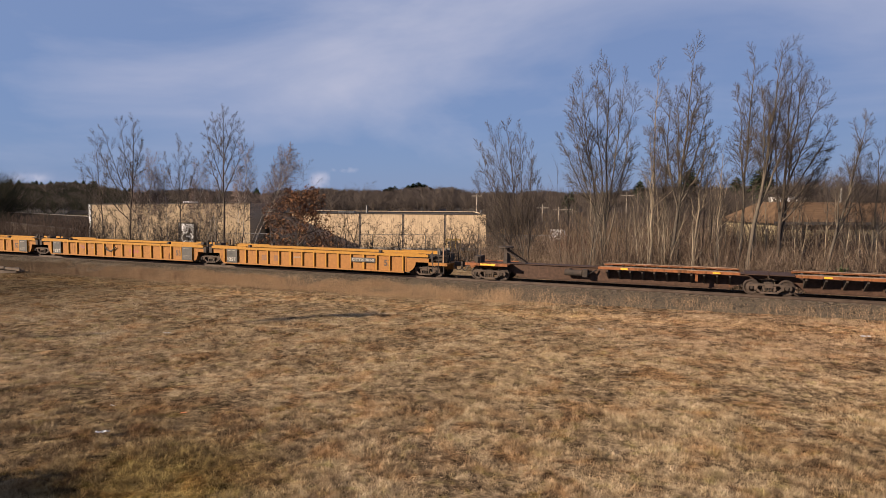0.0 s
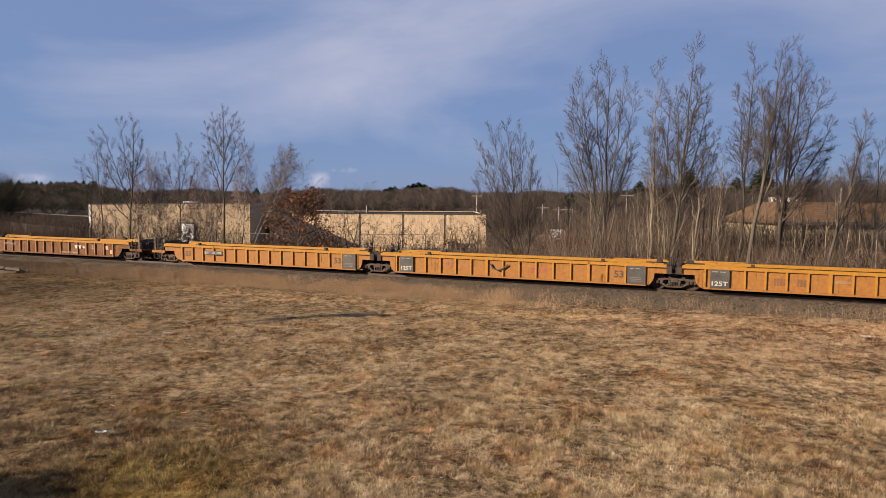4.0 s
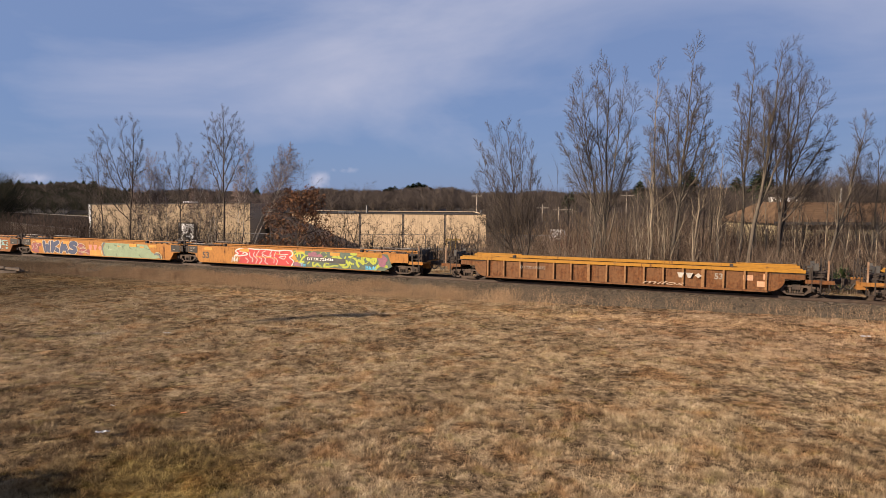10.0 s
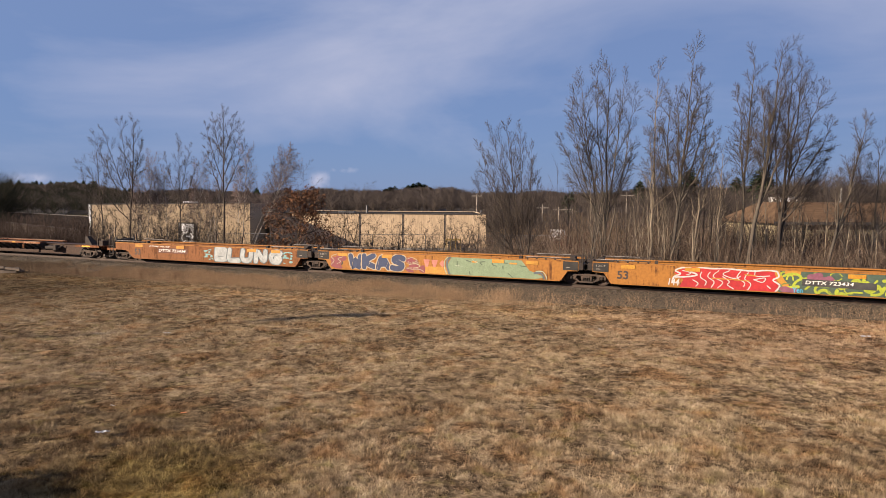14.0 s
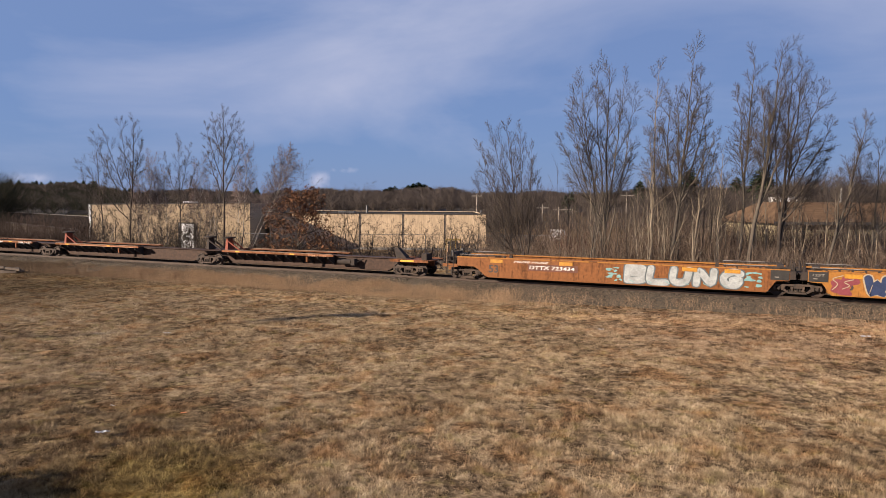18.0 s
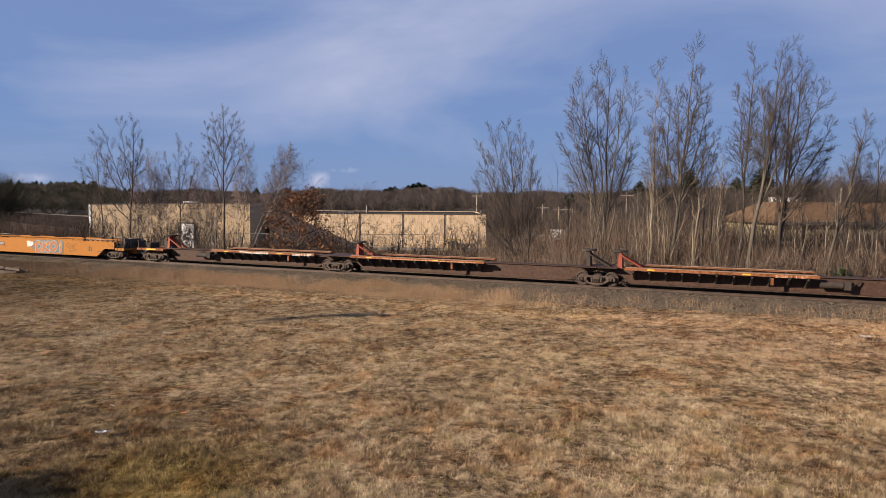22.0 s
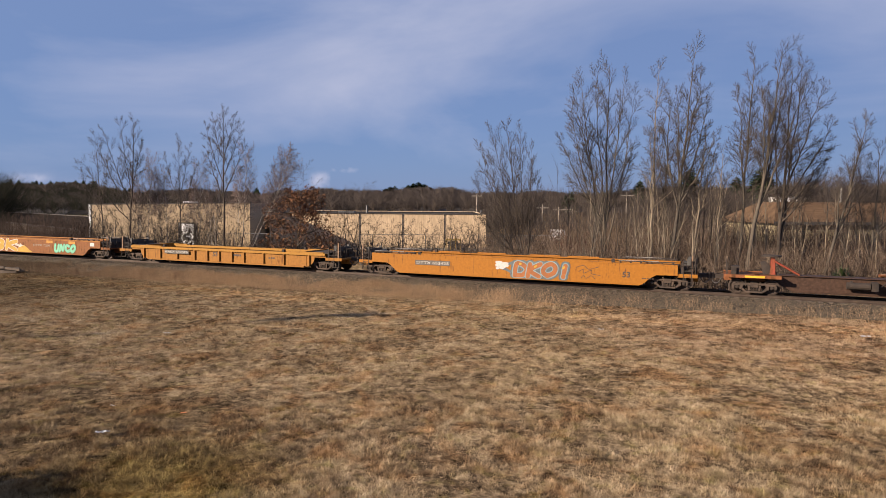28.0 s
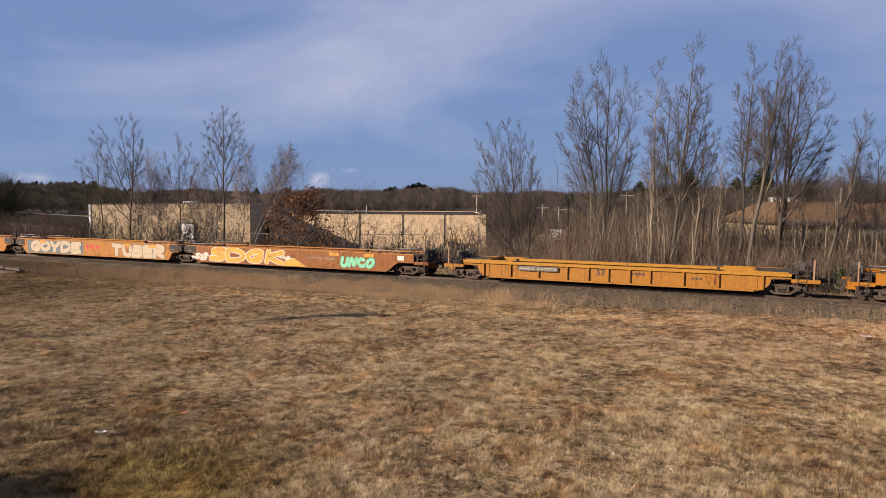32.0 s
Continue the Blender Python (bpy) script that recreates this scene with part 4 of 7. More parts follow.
def far_woods():
    """Leafless woods on the rising ground behind: trunks with a fan of upright twigs, as one mass."""
    rng = np.random.default_rng(70)

    def stand(count, px0, px1, d0, d1, h0, h1, k=40, wide=.3, crest=None):
        d = d0 + (d1 - d0) * rng.random(count)
        px = rng.uniform(px0, px1, count)
        x = (px - 784) / 1140 * d
        z = np.array([hill_z(a, b) for a, b in zip(px, d)]) - .3
        h = rng.uniform(h0, h1, count)
        if crest is not None:
            h = np.maximum((6.0 + (361 + .0073 * (px - 784) - crest) / 1140 * d - z) * h, 2.5)
        base = np.stack([x, d, z], -1)
        w = .006 * h + .035
        tip = base + np.stack([rng.normal(0, .03, count) * h, rng.normal(0, .03, count) * h, h * .8], -1)
        side = np.stack([w, np.zeros(count), np.zeros(count)], -1)
        trunk = np.stack([base - side, base + side, tip], 1).reshape(-1, 3)
        az = rng.uniform(0, 6.283, (count, k))
        el = np.arcsin(rng.uniform(-.55, 1, (count, k)))
        rad = rng.uniform(.35, 1, (count, k)) ** .5 * h[:, None]
        end = base[:, None] + np.stack([np.cos(az) * np.cos(el) * rad * wide, np.sin(az) * np.cos(el) * rad * wide, .66 * h[:, None] + np.sin(el) * rad * .34], -1)
        f = np.clip((end[..., 2] - base[:, None, 2]) / h[:, None] - rng.uniform(.22, .42, (count, k)), .12, .9)
        start = base[:, None] + np.array([0, 0, 1.0]) * (h[:, None] * f)[..., None]
        start = start + (end - start) * rng.uniform(0, .45, (count, k))[..., None]
        t = (0.008 + .0003 * d)[:, None]
        sw = t[..., None] * np.stack([np.sin(az), -np.cos(az), np.zeros_like(az)], -1)
        up = np.zeros_like(sw)
        up[..., 2] = t
        return np.concatenate([trunk, np.stack([start - up, start + up + sw, end], 2).reshape(-1, 3)])

    def mass(name, label, mat, lots):
        v = np.concatenate(lots)
        tagged(new(name, quick(name, v, np.arange(len(v)).reshape(-1, 3), mat)), label, "woods", kind="stuff")

    mass("far_woods", "distant leafless grey-brown woods on a low hill", M_WOODS,
         [stand(700, -250, 330, 235, 520, 3.5, 8.5, 60, .5), stand(2300, 300, 1000, 225, 520, 4.0, 9.0, 70, .55), stand(1200, 950, 1900, 225, 520, 5, 9, 60, .55)])
    mass("near_woods", "leafless grey-brown trees crowded behind the buildings", M_WOODS,
         [stand(420, 840, 1800, 130, 260, .6, 1.0, 40, .3, 322), stand(300, 1120, 1800, 95, 150, .55, 1.0, 60, .36, 306),
          stand(260, 840, 1300, 90, 150, .5, 1.0, 40, .3, 352), stand(240, 460, 1000, 150, 225, .5, 1.0, 40, .3, 366), stand(60, 1180, 1700, 105, 125, .85, 1.05, 90, .42, 312), stand(90, 1390, 1800, 100, 135, .8, 1.0, 110, .40, 284)])
    mass("dark_woods", "dark evergreen woods covering the hillside", M_DARKWOOD,
         [stand(2600, -300, 400, 230, 520, 4.5, 7.5, 44, .42), stand(30, -140, 22, 110, 150, .85, 1.0, 260, .42, 290), stand(120, -140, 175, 105, 150, .6, 1.0, 40, .35, 362)])


def pine_mesh(seed, h):
    rng = np.random.default_rng(seed)
    k = 520
    f = rng.uniform(.15, 1, k)
    az = rng.uniform(0, 6.283, k)
    r = np.sin(np.pi * np.minimum(f * .9 + .12, 1.0)) ** .6 * h * .30 * rng.uniform(.6, 1.15, k) + .25
    c = np.stack([np.zeros(k), np.zeros(k), f * h], -1)
    out = np.stack([np.cos(az), np.sin(az), rng.uniform(-.35, .15, k)], -1)
    side = np.stack([-np.sin(az), np.cos(az), np.zeros(k)], -1) * (r * .38)[:, None]
    tip = c + out * r[:, None]
    mid = c + out * (r * .55)[:, None]
    v = np.stack([c, mid - side, tip, mid + side], 1).reshape(-1, 3)
    return quick("pine_crown", v, np.arange(k * 4).reshape(-1, 4), M_PINE)


def pines():
    shapes = [(pine_mesh(i, 12.0), Shape().cyl((0, 0, -.4), (0, 0, 11), .22, 6, .05).mesh("pine_trunk", M_BARKD)) for i in range(4)]
    rng = random.Random(71)
    spots = [(px + rng.uniform(-3, 3), rng.uniform(435, 460), 321 + rng.uniform(-3, 5)) for px in range(22, 176, 8)]
    spots += [(px, 450, 333 + rng.uniform(-3, 4)) for px in (196, 205, 222, 231, 262, 274, 290, 440, 455)]
    spots += [(682, 440, 333), (690, 445, 330), (698, 440, 329), (722, 440, 327), (731, 435, 324), (740, 440, 322), (750, 435, 325), (760, 440, 331), (770, 445, 336), (1218, 190, 296), (1340, 150, 296), (1350, 140, 300), (1300, 170, 312), (1440, 180, 318), (1130, 200, 318), (1010, 210, 338), (1000, 215, 345)]
    for px, d, top in spots:
        x = (px - 784) / 1140 * d
        z = hill_z(px, d) - .2
        h = 6.0 - (top - 361 - .0073 * (px - 784)) / 1140 * d - z
        me, tk = rng.choice(shapes)
        ob = thing("pine_tree", "dark green pine rising above the leafless woods", "tree", pose(x, d, z, 0, 0, rng.uniform(0, 360)), "pines on the ridge")
        s = h / 12.0
        for nm, m in (("trunk", tk), ("crown", me)):
            c = part(nm, m, None, ob)
            c.scale = (s * (1.7 if 600 < px < 800 else 1.0),) * 2 + (s,)


# ---------- buildings ----------
M_SIDING = surface("tan_metal_siding", (0.33, 0.246, 0.152), (0.40, 0.302, 0.19), 0.5, 6.0, 0.6, 0, 0.08, 0.01, (1, 1, .25))
M_SIDINGB = surface("pale_tan_metal_siding", (0.47, 0.352, 0.226), (0.56, 0.425, 0.28), 0.5, 6.0, 0.6, 0, 0.08, 0.01, (1, 1, .25))
M_TRIM = surface("dark_trim_metal", (0.0367, 0.0337, 0.0306), (0.0673, 0.0612, 0.0551), 1.0, 12.0, 0.6)
M_DOORW = surface("white_door_paint", (0.70, 0.71, 0.73), (0.82, 0.83, 0.84), 1.0, 10.0, 0.5)
M_SHINGLE = surface("mossy_brown_roof", (0.075, 0.047, 0.028), (0.15, 0.095, 0.058), 0.6, 5.0, 0.95, 0, 0.6, 0.03)
M_DARKROOF = surface("dark_weathered_roof", (0.014, 0.0115, 0.0095), (0.03, 0.025, 0.021), 0.5, 6.0, 0.95)
for m in (M_SHINGLE, M_DARKROOF):
    m.node_tree.nodes["Principled BSDF"].inputs["Specular IOR Level"].default_value = 0.1
M_CREAM = surface("cream_wall", (0.282, 0.233, 0.141), (0.343, 0.288, 0.184), 0.8, 9.0, 0.85)
M_WHITE = surface("white_clapboard", (0.66, 0.66, 0.66), (0.80, 0.80, 0.80), 1.0, 10.0, 0.7)
M_CONC = surface("grey_concrete", (0.171, 0.165, 0.153), (0.257, 0.245, 0.226), 1.2, 14.0, 0.9)
M_GALV = surface("galvanised_wire", (0.135, 0.135, 0.135), (0.208, 0.208, 0.208), 2.0, 20.0, 0.5, 0.6)
M_GLASS = surface("dark_window_glass", (0.02, 0.024, 0.03), (0.04, 0.045, 0.055), 1.0, 8.0, 0.12)


def siding_wall(length, z0, z1l, z1r, thick=.2, pitch=.24):
    """Ribbed metal wall along +x from the origin, its outer face at y=0; top slopes from z1l to z1r."""
    s = Shape()
    n = int(length / pitch)
    xs = []
    for i in range(n):
        a = i * length / n
        w = length / n
        xs += [(a, 0), (a + w * .62, 0), (a + w * .70, -.006), (a + w * .92, -.006)]
    xs.append((length, 0))
    top = lambda x: z1l + (z1r - z1l) * x / length
    m = len(xs)
    s.v = [(x, y, z0) for x, y in xs] + [(x, y, top(x)) for x, y in xs]
    s.f = [(i, i + 1, i + 1 + m, i + m) for i in range(m - 1)]
    s.add([(0, 0, z0), (length, 0, z0), (length, thick, z0), (0, thick, z0), (0, 0, z1l), (length, 0, z1r), (length, thick, z1r), (0, thick, z1l)],
          [(4, 5, 6, 7), (1, 2, 6, 5), (2, 3, 7, 6), (3, 0, 4, 7), (0, 3, 2, 1)])
    return s


def tan_building_a():
    x0, x1, y, d = -41.6, -22.75, 76.0, 34.0
    z0, zl, zr = -.1, 5.62, 5.95
    ob = thing("warehouse", "large tan metal-sided warehouse with a white loading door", "building", Matrix.Translation((x0, y, 0)))
    L = x1 - x0
    part("front_wall", siding_wall(L, z0, zl, zr), M_SIDING, ob)
    w = part("side_wall", siding_wall(d, z0, zr, zr), M_SIDING, ob, at=pose(L, .21, 0, 0, 0, 90))
    part("side_wall", siding_wall(d, z0, zl, zl), M_SIDING, ob, at=pose(0, d + .2, 0, 0, 0, -90))
    part("back_wall", siding_wall(L, z0, zr, zl), M_SIDING, ob, at=pose(L, d + .42, 0, 0, 0, 180))
    s = Shape()
    s.add([(.2, .2, zl - .15), (L - .2, .2, zr - .15), (L - .2, d, zr - .15), (.2, d, zl - .15)], [(0, 1, 2, 3)])
    s.add([(.2, .2, zl - .35), (L - .2, .2, zr - .35), (L - .2, d, zr - .35), (.2, d, zl - .35)], [(3, 2, 1, 0)])
    part("roof", s, M_DARKROOF, ob)
    c = Shape().add([(-.08, -.1, zl), (L + .08, -.1, zr), (L + .08, .24, zr), (-.08, .24, zl), (-.08, -.1, zl + .1), (L + .08, -.1, zr + .1), (L + .08, .24, zr + .1), (-.08, .24, zl + .1)],
                    [(0, 3, 2, 1), (4, 5, 6, 7), (0, 1, 5, 4), (1, 2, 6, 5), (2, 3, 7, 6), (3, 0, 4, 7)])
    part("coping", c, M_TRIM, ob)
    part("corner_trim", Shape().box(-.12, .10, -.07, -.04, z0, zl), M_WHITE, ob, "white corner trim")
    part("roof_vent", Shape().box(L * .52, L * .59, 3, 4.2, zr - .2, zr + .14), M_DOORW, ob, "low white roof vent")
    # loading door
    dx = 784 - 331
    xa = -dx / 1140 * y - x0
    door = part("loading_door", Shape().box(xa - .85, xa + .85, -.10, -.045, z0, 3.45), M_DOORW, ob, "white loading door")
    for i in range(5):
        part("door_panel", Shape().box(xa - .80, xa + .80, -.125, -.102, .1 + i * .66, .70 + i * .66), M_DOORW, door)
    fr = Shape().box(xa - 1.0, xa - .86, -.16, -.04, z0, 3.6).box(xa + .86, xa + 1.0, -.16, -.04, z0, 3.6).box(xa - .859, xa + .859, -.16, -.04, 3.46, 3.6)
    part("door_frame", fr, M_TRIM, door, "dark door frame")
    pnl = Shape()
    rr = random.Random(3)
    for i in range(7):
        cx, cz, r = xa + rr.uniform(-.35, .35), rr.uniform(1.6, 2.6), rr.uniform(.12, .3)
        pnl.prism([(cx + r * math.cos(t * .785) * rr.uniform(.6, 1.2), cz + r * math.sin(t * .785) * rr.uniform(.7, 1.4)) for t in range(8)], -.131, -.127)
    part("door_marking", pnl, M_TRIM, door, "faded dark marking")


def tan_building_b():
    x0, x1, y, d = -22.1, 5.45, 82.0, 30.0
    z0, z1 = .0, 4.72
    ob = thing("warehouse", "long low tan metal-sided warehouse with dark seams", "building", Matrix.Translation((x0, y, 0)))
    L = x1 - x0
    part("front_wall", siding_wall(L, z0, z1, z1 - .03), M_SIDINGB, ob)
    part("side_wall", siding_wall(d, z0, z1, z1), M_SIDINGB, ob, at=pose(L, .21, 0, 0, 0, 90))
    part("side_wall", siding_wall(d, z0, z1, z1), M_SIDINGB, ob, at=pose(0, d + .2, 0, 0, 0, -90))
    part("back_wall", siding_wall(L, z0, z1, z1), M_SIDINGB, ob, at=pose(L, d + .42, 0, 0, 0, 180))
    part("roof", Shape().box(.2, L - .2, .2, d + .2, z1 - .3, z1 - .1), M_DARKROOF, ob)
    part("coping", Shape().box(-.06, L + .06, -.12, .24, z1, z1 + .09), M_TRIM, ob)
    for px in (636, 712, 786):
        x = (px - 784) / 1140 * y - x0
        part("downspout", Shape().box(x - .035, x + .035, -.075, -.02, z0, z1), M_TRIM, ob, "dark downspout")
    part("base_strip", Shape().box(6.5, L, -.10, -.04, z0, .42), M_CONC, ob, "grey concrete base")
    for px, h in ((644, 1.0), (853, .5)):
        x = (px - 784) / 1140 * y - x0
        part("roof_vent", Shape().cyl((x, 3, z1 - .2), (x, 3, z1 + h), .12, 8), M_GALV, ob)
    part("roof_unit", Shape().box(L * .28, L * .36, 6, 8, z1 - .2, z1 + .2), M_GALV, ob)
    box = thing("gas_cage", "small yellow-framed meter cage against the warehouse wall", "meter", Matrix.Translation(((802 - 784) / 1140 * 81, 81.2, .1)))
    for i in range(4):
        part("post", Shape().box(-.9 + i * .6 - .05, -.9 + i * .6 + .05, -.05, .05, -.1, 1.6), spray("safety_yellow", (.30, .20, .04)), box)
    part("rail", Shape().box(-.95, .95, -.07, -.051, 1.35, 1.5), spray("safety_yellow", (.30, .20, .04)), box)
    part("meter_box", Shape().box(-.6, .6, .12, .5, .0, 1.2), M_GALV, box)


def chain_fence():
    ob = thing("chain_link_fence", "grey chain-link fence with steel posts before the warehouse", "fence")
    y = 73.0
    xs = np.arange(-26, 34, 3.0)
    for i, x in enumerate(xs):
        z = ground_z(x, y)
        part("post", Shape().cyl((x, y, z - .3), (x, y, 2.55), .035, 6), M_GALV, ob)
    for a, b in zip(xs[:-1], xs[1:]):
        part("top_rail", Shape().cyl((a, y, 2.5), (b, y, 2.5), .026, 5), M_GALV, ob)
    segs = []
    for x in np.arange(-26, 31, .24):
        for sgn in (1, -1):
            segs.append((np.array([x + (0 if sgn > 0 else 2.2), y, .25]), np.array([x + (2.2 if sgn > 0 else 0), y, 2.45]), .004, .004))
    v, q = tubes(segs, 3)
    tagged(part("wire_mesh", quick("wire_mesh", v, q, M_GALV), None, ob), kind="stuff")


def hip_roof_building():
    """Long building with a brown mossy hipped roof, half hidden by brush."""
    x0, x1, y0, y1 = 0.6, 40.0, 0.6, 13.0
    ze, zr = 4.36, 6.5
    ob = thing("low_building", "long low cream building under a mossy brown hipped roof", "building", pose(35.6, 69.4, 0, 0, 0, 0))
    s = Shape()
    ov = .6
    A, B, C, D = (x0 - ov, y0 - ov, ze), (x1 + ov, y0 - ov, ze), (x1 + ov, y1 + ov, ze), (x0 - ov, y1 + ov, ze)
    yr = y0 + 4.2
    E1, F1, E2, F2 = (x0 + 2.0, yr, zr), (x1 - 2, yr, zr), (x0 + 2.0, y1 - 4.2, zr), (x1 - 2, y1 - 4.2, zr)
    dn = lambda p: (p[0], p[1], p[2] - .2)
    s.add([A, B, C, D, E1, F1, F2, E2, dn(A), dn(B), dn(C), dn(D)], [(0, 1, 5, 4), (1, 2, 6, 5), (2, 3, 7, 6), (3, 0, 4, 7), (4, 5, 6, 7), (0, 8, 9, 1), (1, 9, 10, 2), (2, 10, 11, 3), (3, 11, 8, 0), (8, 11, 10, 9)])
    part("roof", s, M_SHINGLE, ob)
    for i in range(9):
        k = (i + 1) / 10
        yy, zz = (y0 - ov) * (1 - k) + yr * k, ze * (1 - k) + zr * k
        part("shingle_course", Shape().add([(x0 - ov + 2.6 * k, yy - .03, zz + .005), (x1 + ov - 2.6 * k, yy - .03, zz + .005), (x1 + ov - 2.6 * k, yy + .03, zz + .045), (x0 - ov + 2.6 * k, yy + .03, zz + .045)], [(0, 1, 2, 3)]), M_SHINGLE, ob)
    part("fascia", Shape().box(x0 - ov, x1 + ov, y0 - ov - .05, y0 - ov - .003, ze - .32, ze + .02), M_TRIM, ob)
    part("wall", Shape().box(x0, x1, y0, y1, .0, ze - .2), M_CREAM, ob)


def house(name, label, x, y, w, d, eave, ridge, wallm, roofm, wins):
    ob = thing(name, label, "house", Matrix.Translation((x, y, 0)))
    z0 = ground_z(x, y) - .6
    part("wall", Shape().box(-w / 2, w / 2, 0, d, z0, eave), wallm, ob)
    s = Shape()
    s.add([(-w / 2 - .3, -.3, eave), (w / 2 + .3, -.3, eave), (w / 2 + .3, d + .3, eave), (-w / 2 - .3, d + .3, eave), (-w / 2 - .3, d / 2, ridge), (w / 2 + .3, d / 2, ridge)],
          [(0, 1, 5, 4), (2, 3, 4, 5), (1, 2, 5), (3, 0, 4), (0, 3, 2, 1)])
    part("roof", s, roofm, ob)
    for i in range(wins):
        cx = -w / 2 + w * (i + .5) / wins
        wn = part("window", Shape().box(cx - .45, cx + .45, -.05, -.004, eave - 1.7, eave - .5), M_GLASS, ob)
        part("sill", Shape().box(cx - .55, cx + .55, -.10, -.003, eave - 1.82, eave - 1.72), M_WHITE, wn)


def background_buildings():
    tan_building_a()
    tan_building_b()
    chain_fence()
    hip_roof_building()
    house("house", "white clapboard house with a dark roof on the rise", 61.9, 112.0, 4.2, 7.0, 7.75, 8.4, M_WHITE, M_DARKROOF, 3)
    house("shed", "small cream outbuilding by the dark roofs", -67.0, 118.0, 3.6, 5.0, 3.7, 4.3, M_CREAM, M_DARKROOF, 2)
    # long dark-roofed sheds beyond the warehouse
    ob = thing("long_shed", "long dark-roofed industrial shed behind the brush", "building", pose(-92, 128, 0, 0, 0, -44))
    part("wall", Shape().box(.4, 59.6, .4, 7.6, -1.5, 2.3), surface("dark_brown_wall", (0.06, 0.045, 0.037), (0.10, 0.078, 0.064), 1.0, 8.0, 0.9), ob)
    part("roof", Shape().add([(0, 0, 2.3), (60, 0, 2.3), (60, 8, 2.3), (0, 8, 2.3), (0, 4, 3.75), (60, 4, 3.75)], [(0, 1, 5, 4), (2, 3, 4, 5), (1, 2, 5), (3, 0, 4), (0, 3, 2, 1)]), surface("brown_felt_roof", (0.012, 0.0092, 0.0075), (0.026, 0.020, 0.0165), 0.5, 3.0, 1.0), ob)
    MATS["brown_felt_roof"].node_tree.nodes["Principled BSDF"].inputs["Specular IOR Level"].default_value = 0.05
    # paler strip added along the ridge to draw its sunlit edge
    part("ridge_cap", Shape().box(0, 60, 3.85, 4.15, 3.74, 3.82), surface("lit_ridge_tone", (0.07, 0.062, 0.055), (0.12, 0.108, 0.097), 1.0, 9.0, 0.8), ob, "pale grey strip for the sunlit ridge line")
    part("gutter", Shape().box(0, 60, -.14, -.004, 2.18, 2.30), M_TRIM, ob, "dark gutter")


def poles():
    wood = surface("pole_wood", (0.22, 0.19, 0.155), (0.34, 0.30, 0.25), 1.0, 12.0, 0.9)
    for px, d, top in ((959, 120, 362), (988, 130, 366), (1001, 150, 366), (1012, 160, 370), (843, 140, 342), (1107, 110, 340)):
        x = (px - 784) / 1140 * d
        z0 = ground_z(x, d)
        zt = 6 - (top - 361 - .0073 * (px - 784)) / 1140 * d
        ob = thing("utility_pole", "weathered wooden utility pole with a crossarm", "utility pole", Matrix.Translation((x, d, 0)), "utility poles")
        part("pole", Shape().cyl((0, 0, z0 - .5), (0, 0, zt), .16, 8, .11), wood, ob)
        part("crossarm", Shape().box(-1.1, 1.1, -.2, -.1, zt - .7, zt - .55), wood, ob)
        for xx in (-1.0, -.4, .4, 1.0):
            part("insulator", Shape().cyl((xx, -.15, zt - .55), (xx, -.15, zt - .38), .05, 6), M_GALV, ob)
    # pale snag beyond the hipped roof
    ob = thing("flagpole", "pale white pole beyond the brown roof", "pole", Matrix.Translation((51.6, 84, 0)))
    part("pole", Shape().cyl((0, 0, .2), (0, 0, 8.4), .16, 8, .12), M_CONC, ob)

# ---------- the train ----------
WHEELS = []          # wheelsets with their place in the truck and their radius
UNITS = []           # cars with their place along the train
NEAR = -1.45         # the cars' outer face towards the camera


def lathe(s, prof, k=20):
    """Turn a profile of (radius, y) about the y axis."""
    n = len(prof)
    base = len(s.v)
    for i in range(k):
        a = 2 * math.pi * i / k
        s.v += [(r * math.cos(a), y, r * math.sin(a)) for r, y in prof]
    for i in range(k):
        for j in range(n - 1):
            a, b = base + i * n + j, base + ((i + 1) % k) * n + j
            s.f.append((a, b, b + 1, a + 1))
    return s


def wheelset_mesh(r):
    s = Shape()
    for sg in (-1, 1):
        y = lambda d: sg * (RAIL_HALF + d)
        prof = [(.10, y(.10)), (.11, y(.085)), (.14, y(.06)), (r * .62, y(.02)), (r - .075, y(.035)), (r - .06, y(.075)), (r, y(.07)), (r, y(-.03)), (r + .026, y(-.045)), (r + .026, y(-.07)), (r - .06, y(-.075)), (.12, y(-.06))]
        lathe(s, prof if sg > 0 else prof[::-1])
    s.cyl((0, -1.02, 0), (0, 1.02, 0), .085, 10)
    for a in range(3):                                   # balance marks that show the turning
        c, d = math.cos(a * 2.094), math.sin(a * 2.094)
        s.cyl((r * .5 * c, -RAIL_HALF - .07, r * .5 * d), (r * .5 * c, -RAIL_HALF - .01, r * .5 * d), .045, 6)
    return s.mesh("wheelset", M_WHEEL)


WHEEL_SMALL, WHEEL_LARGE = 0.42, 0.475
MESH = {"wheel_small": wheelset_mesh(WHEEL_SMALL), "wheel_large": wheelset_mesh(WHEEL_LARGE)}


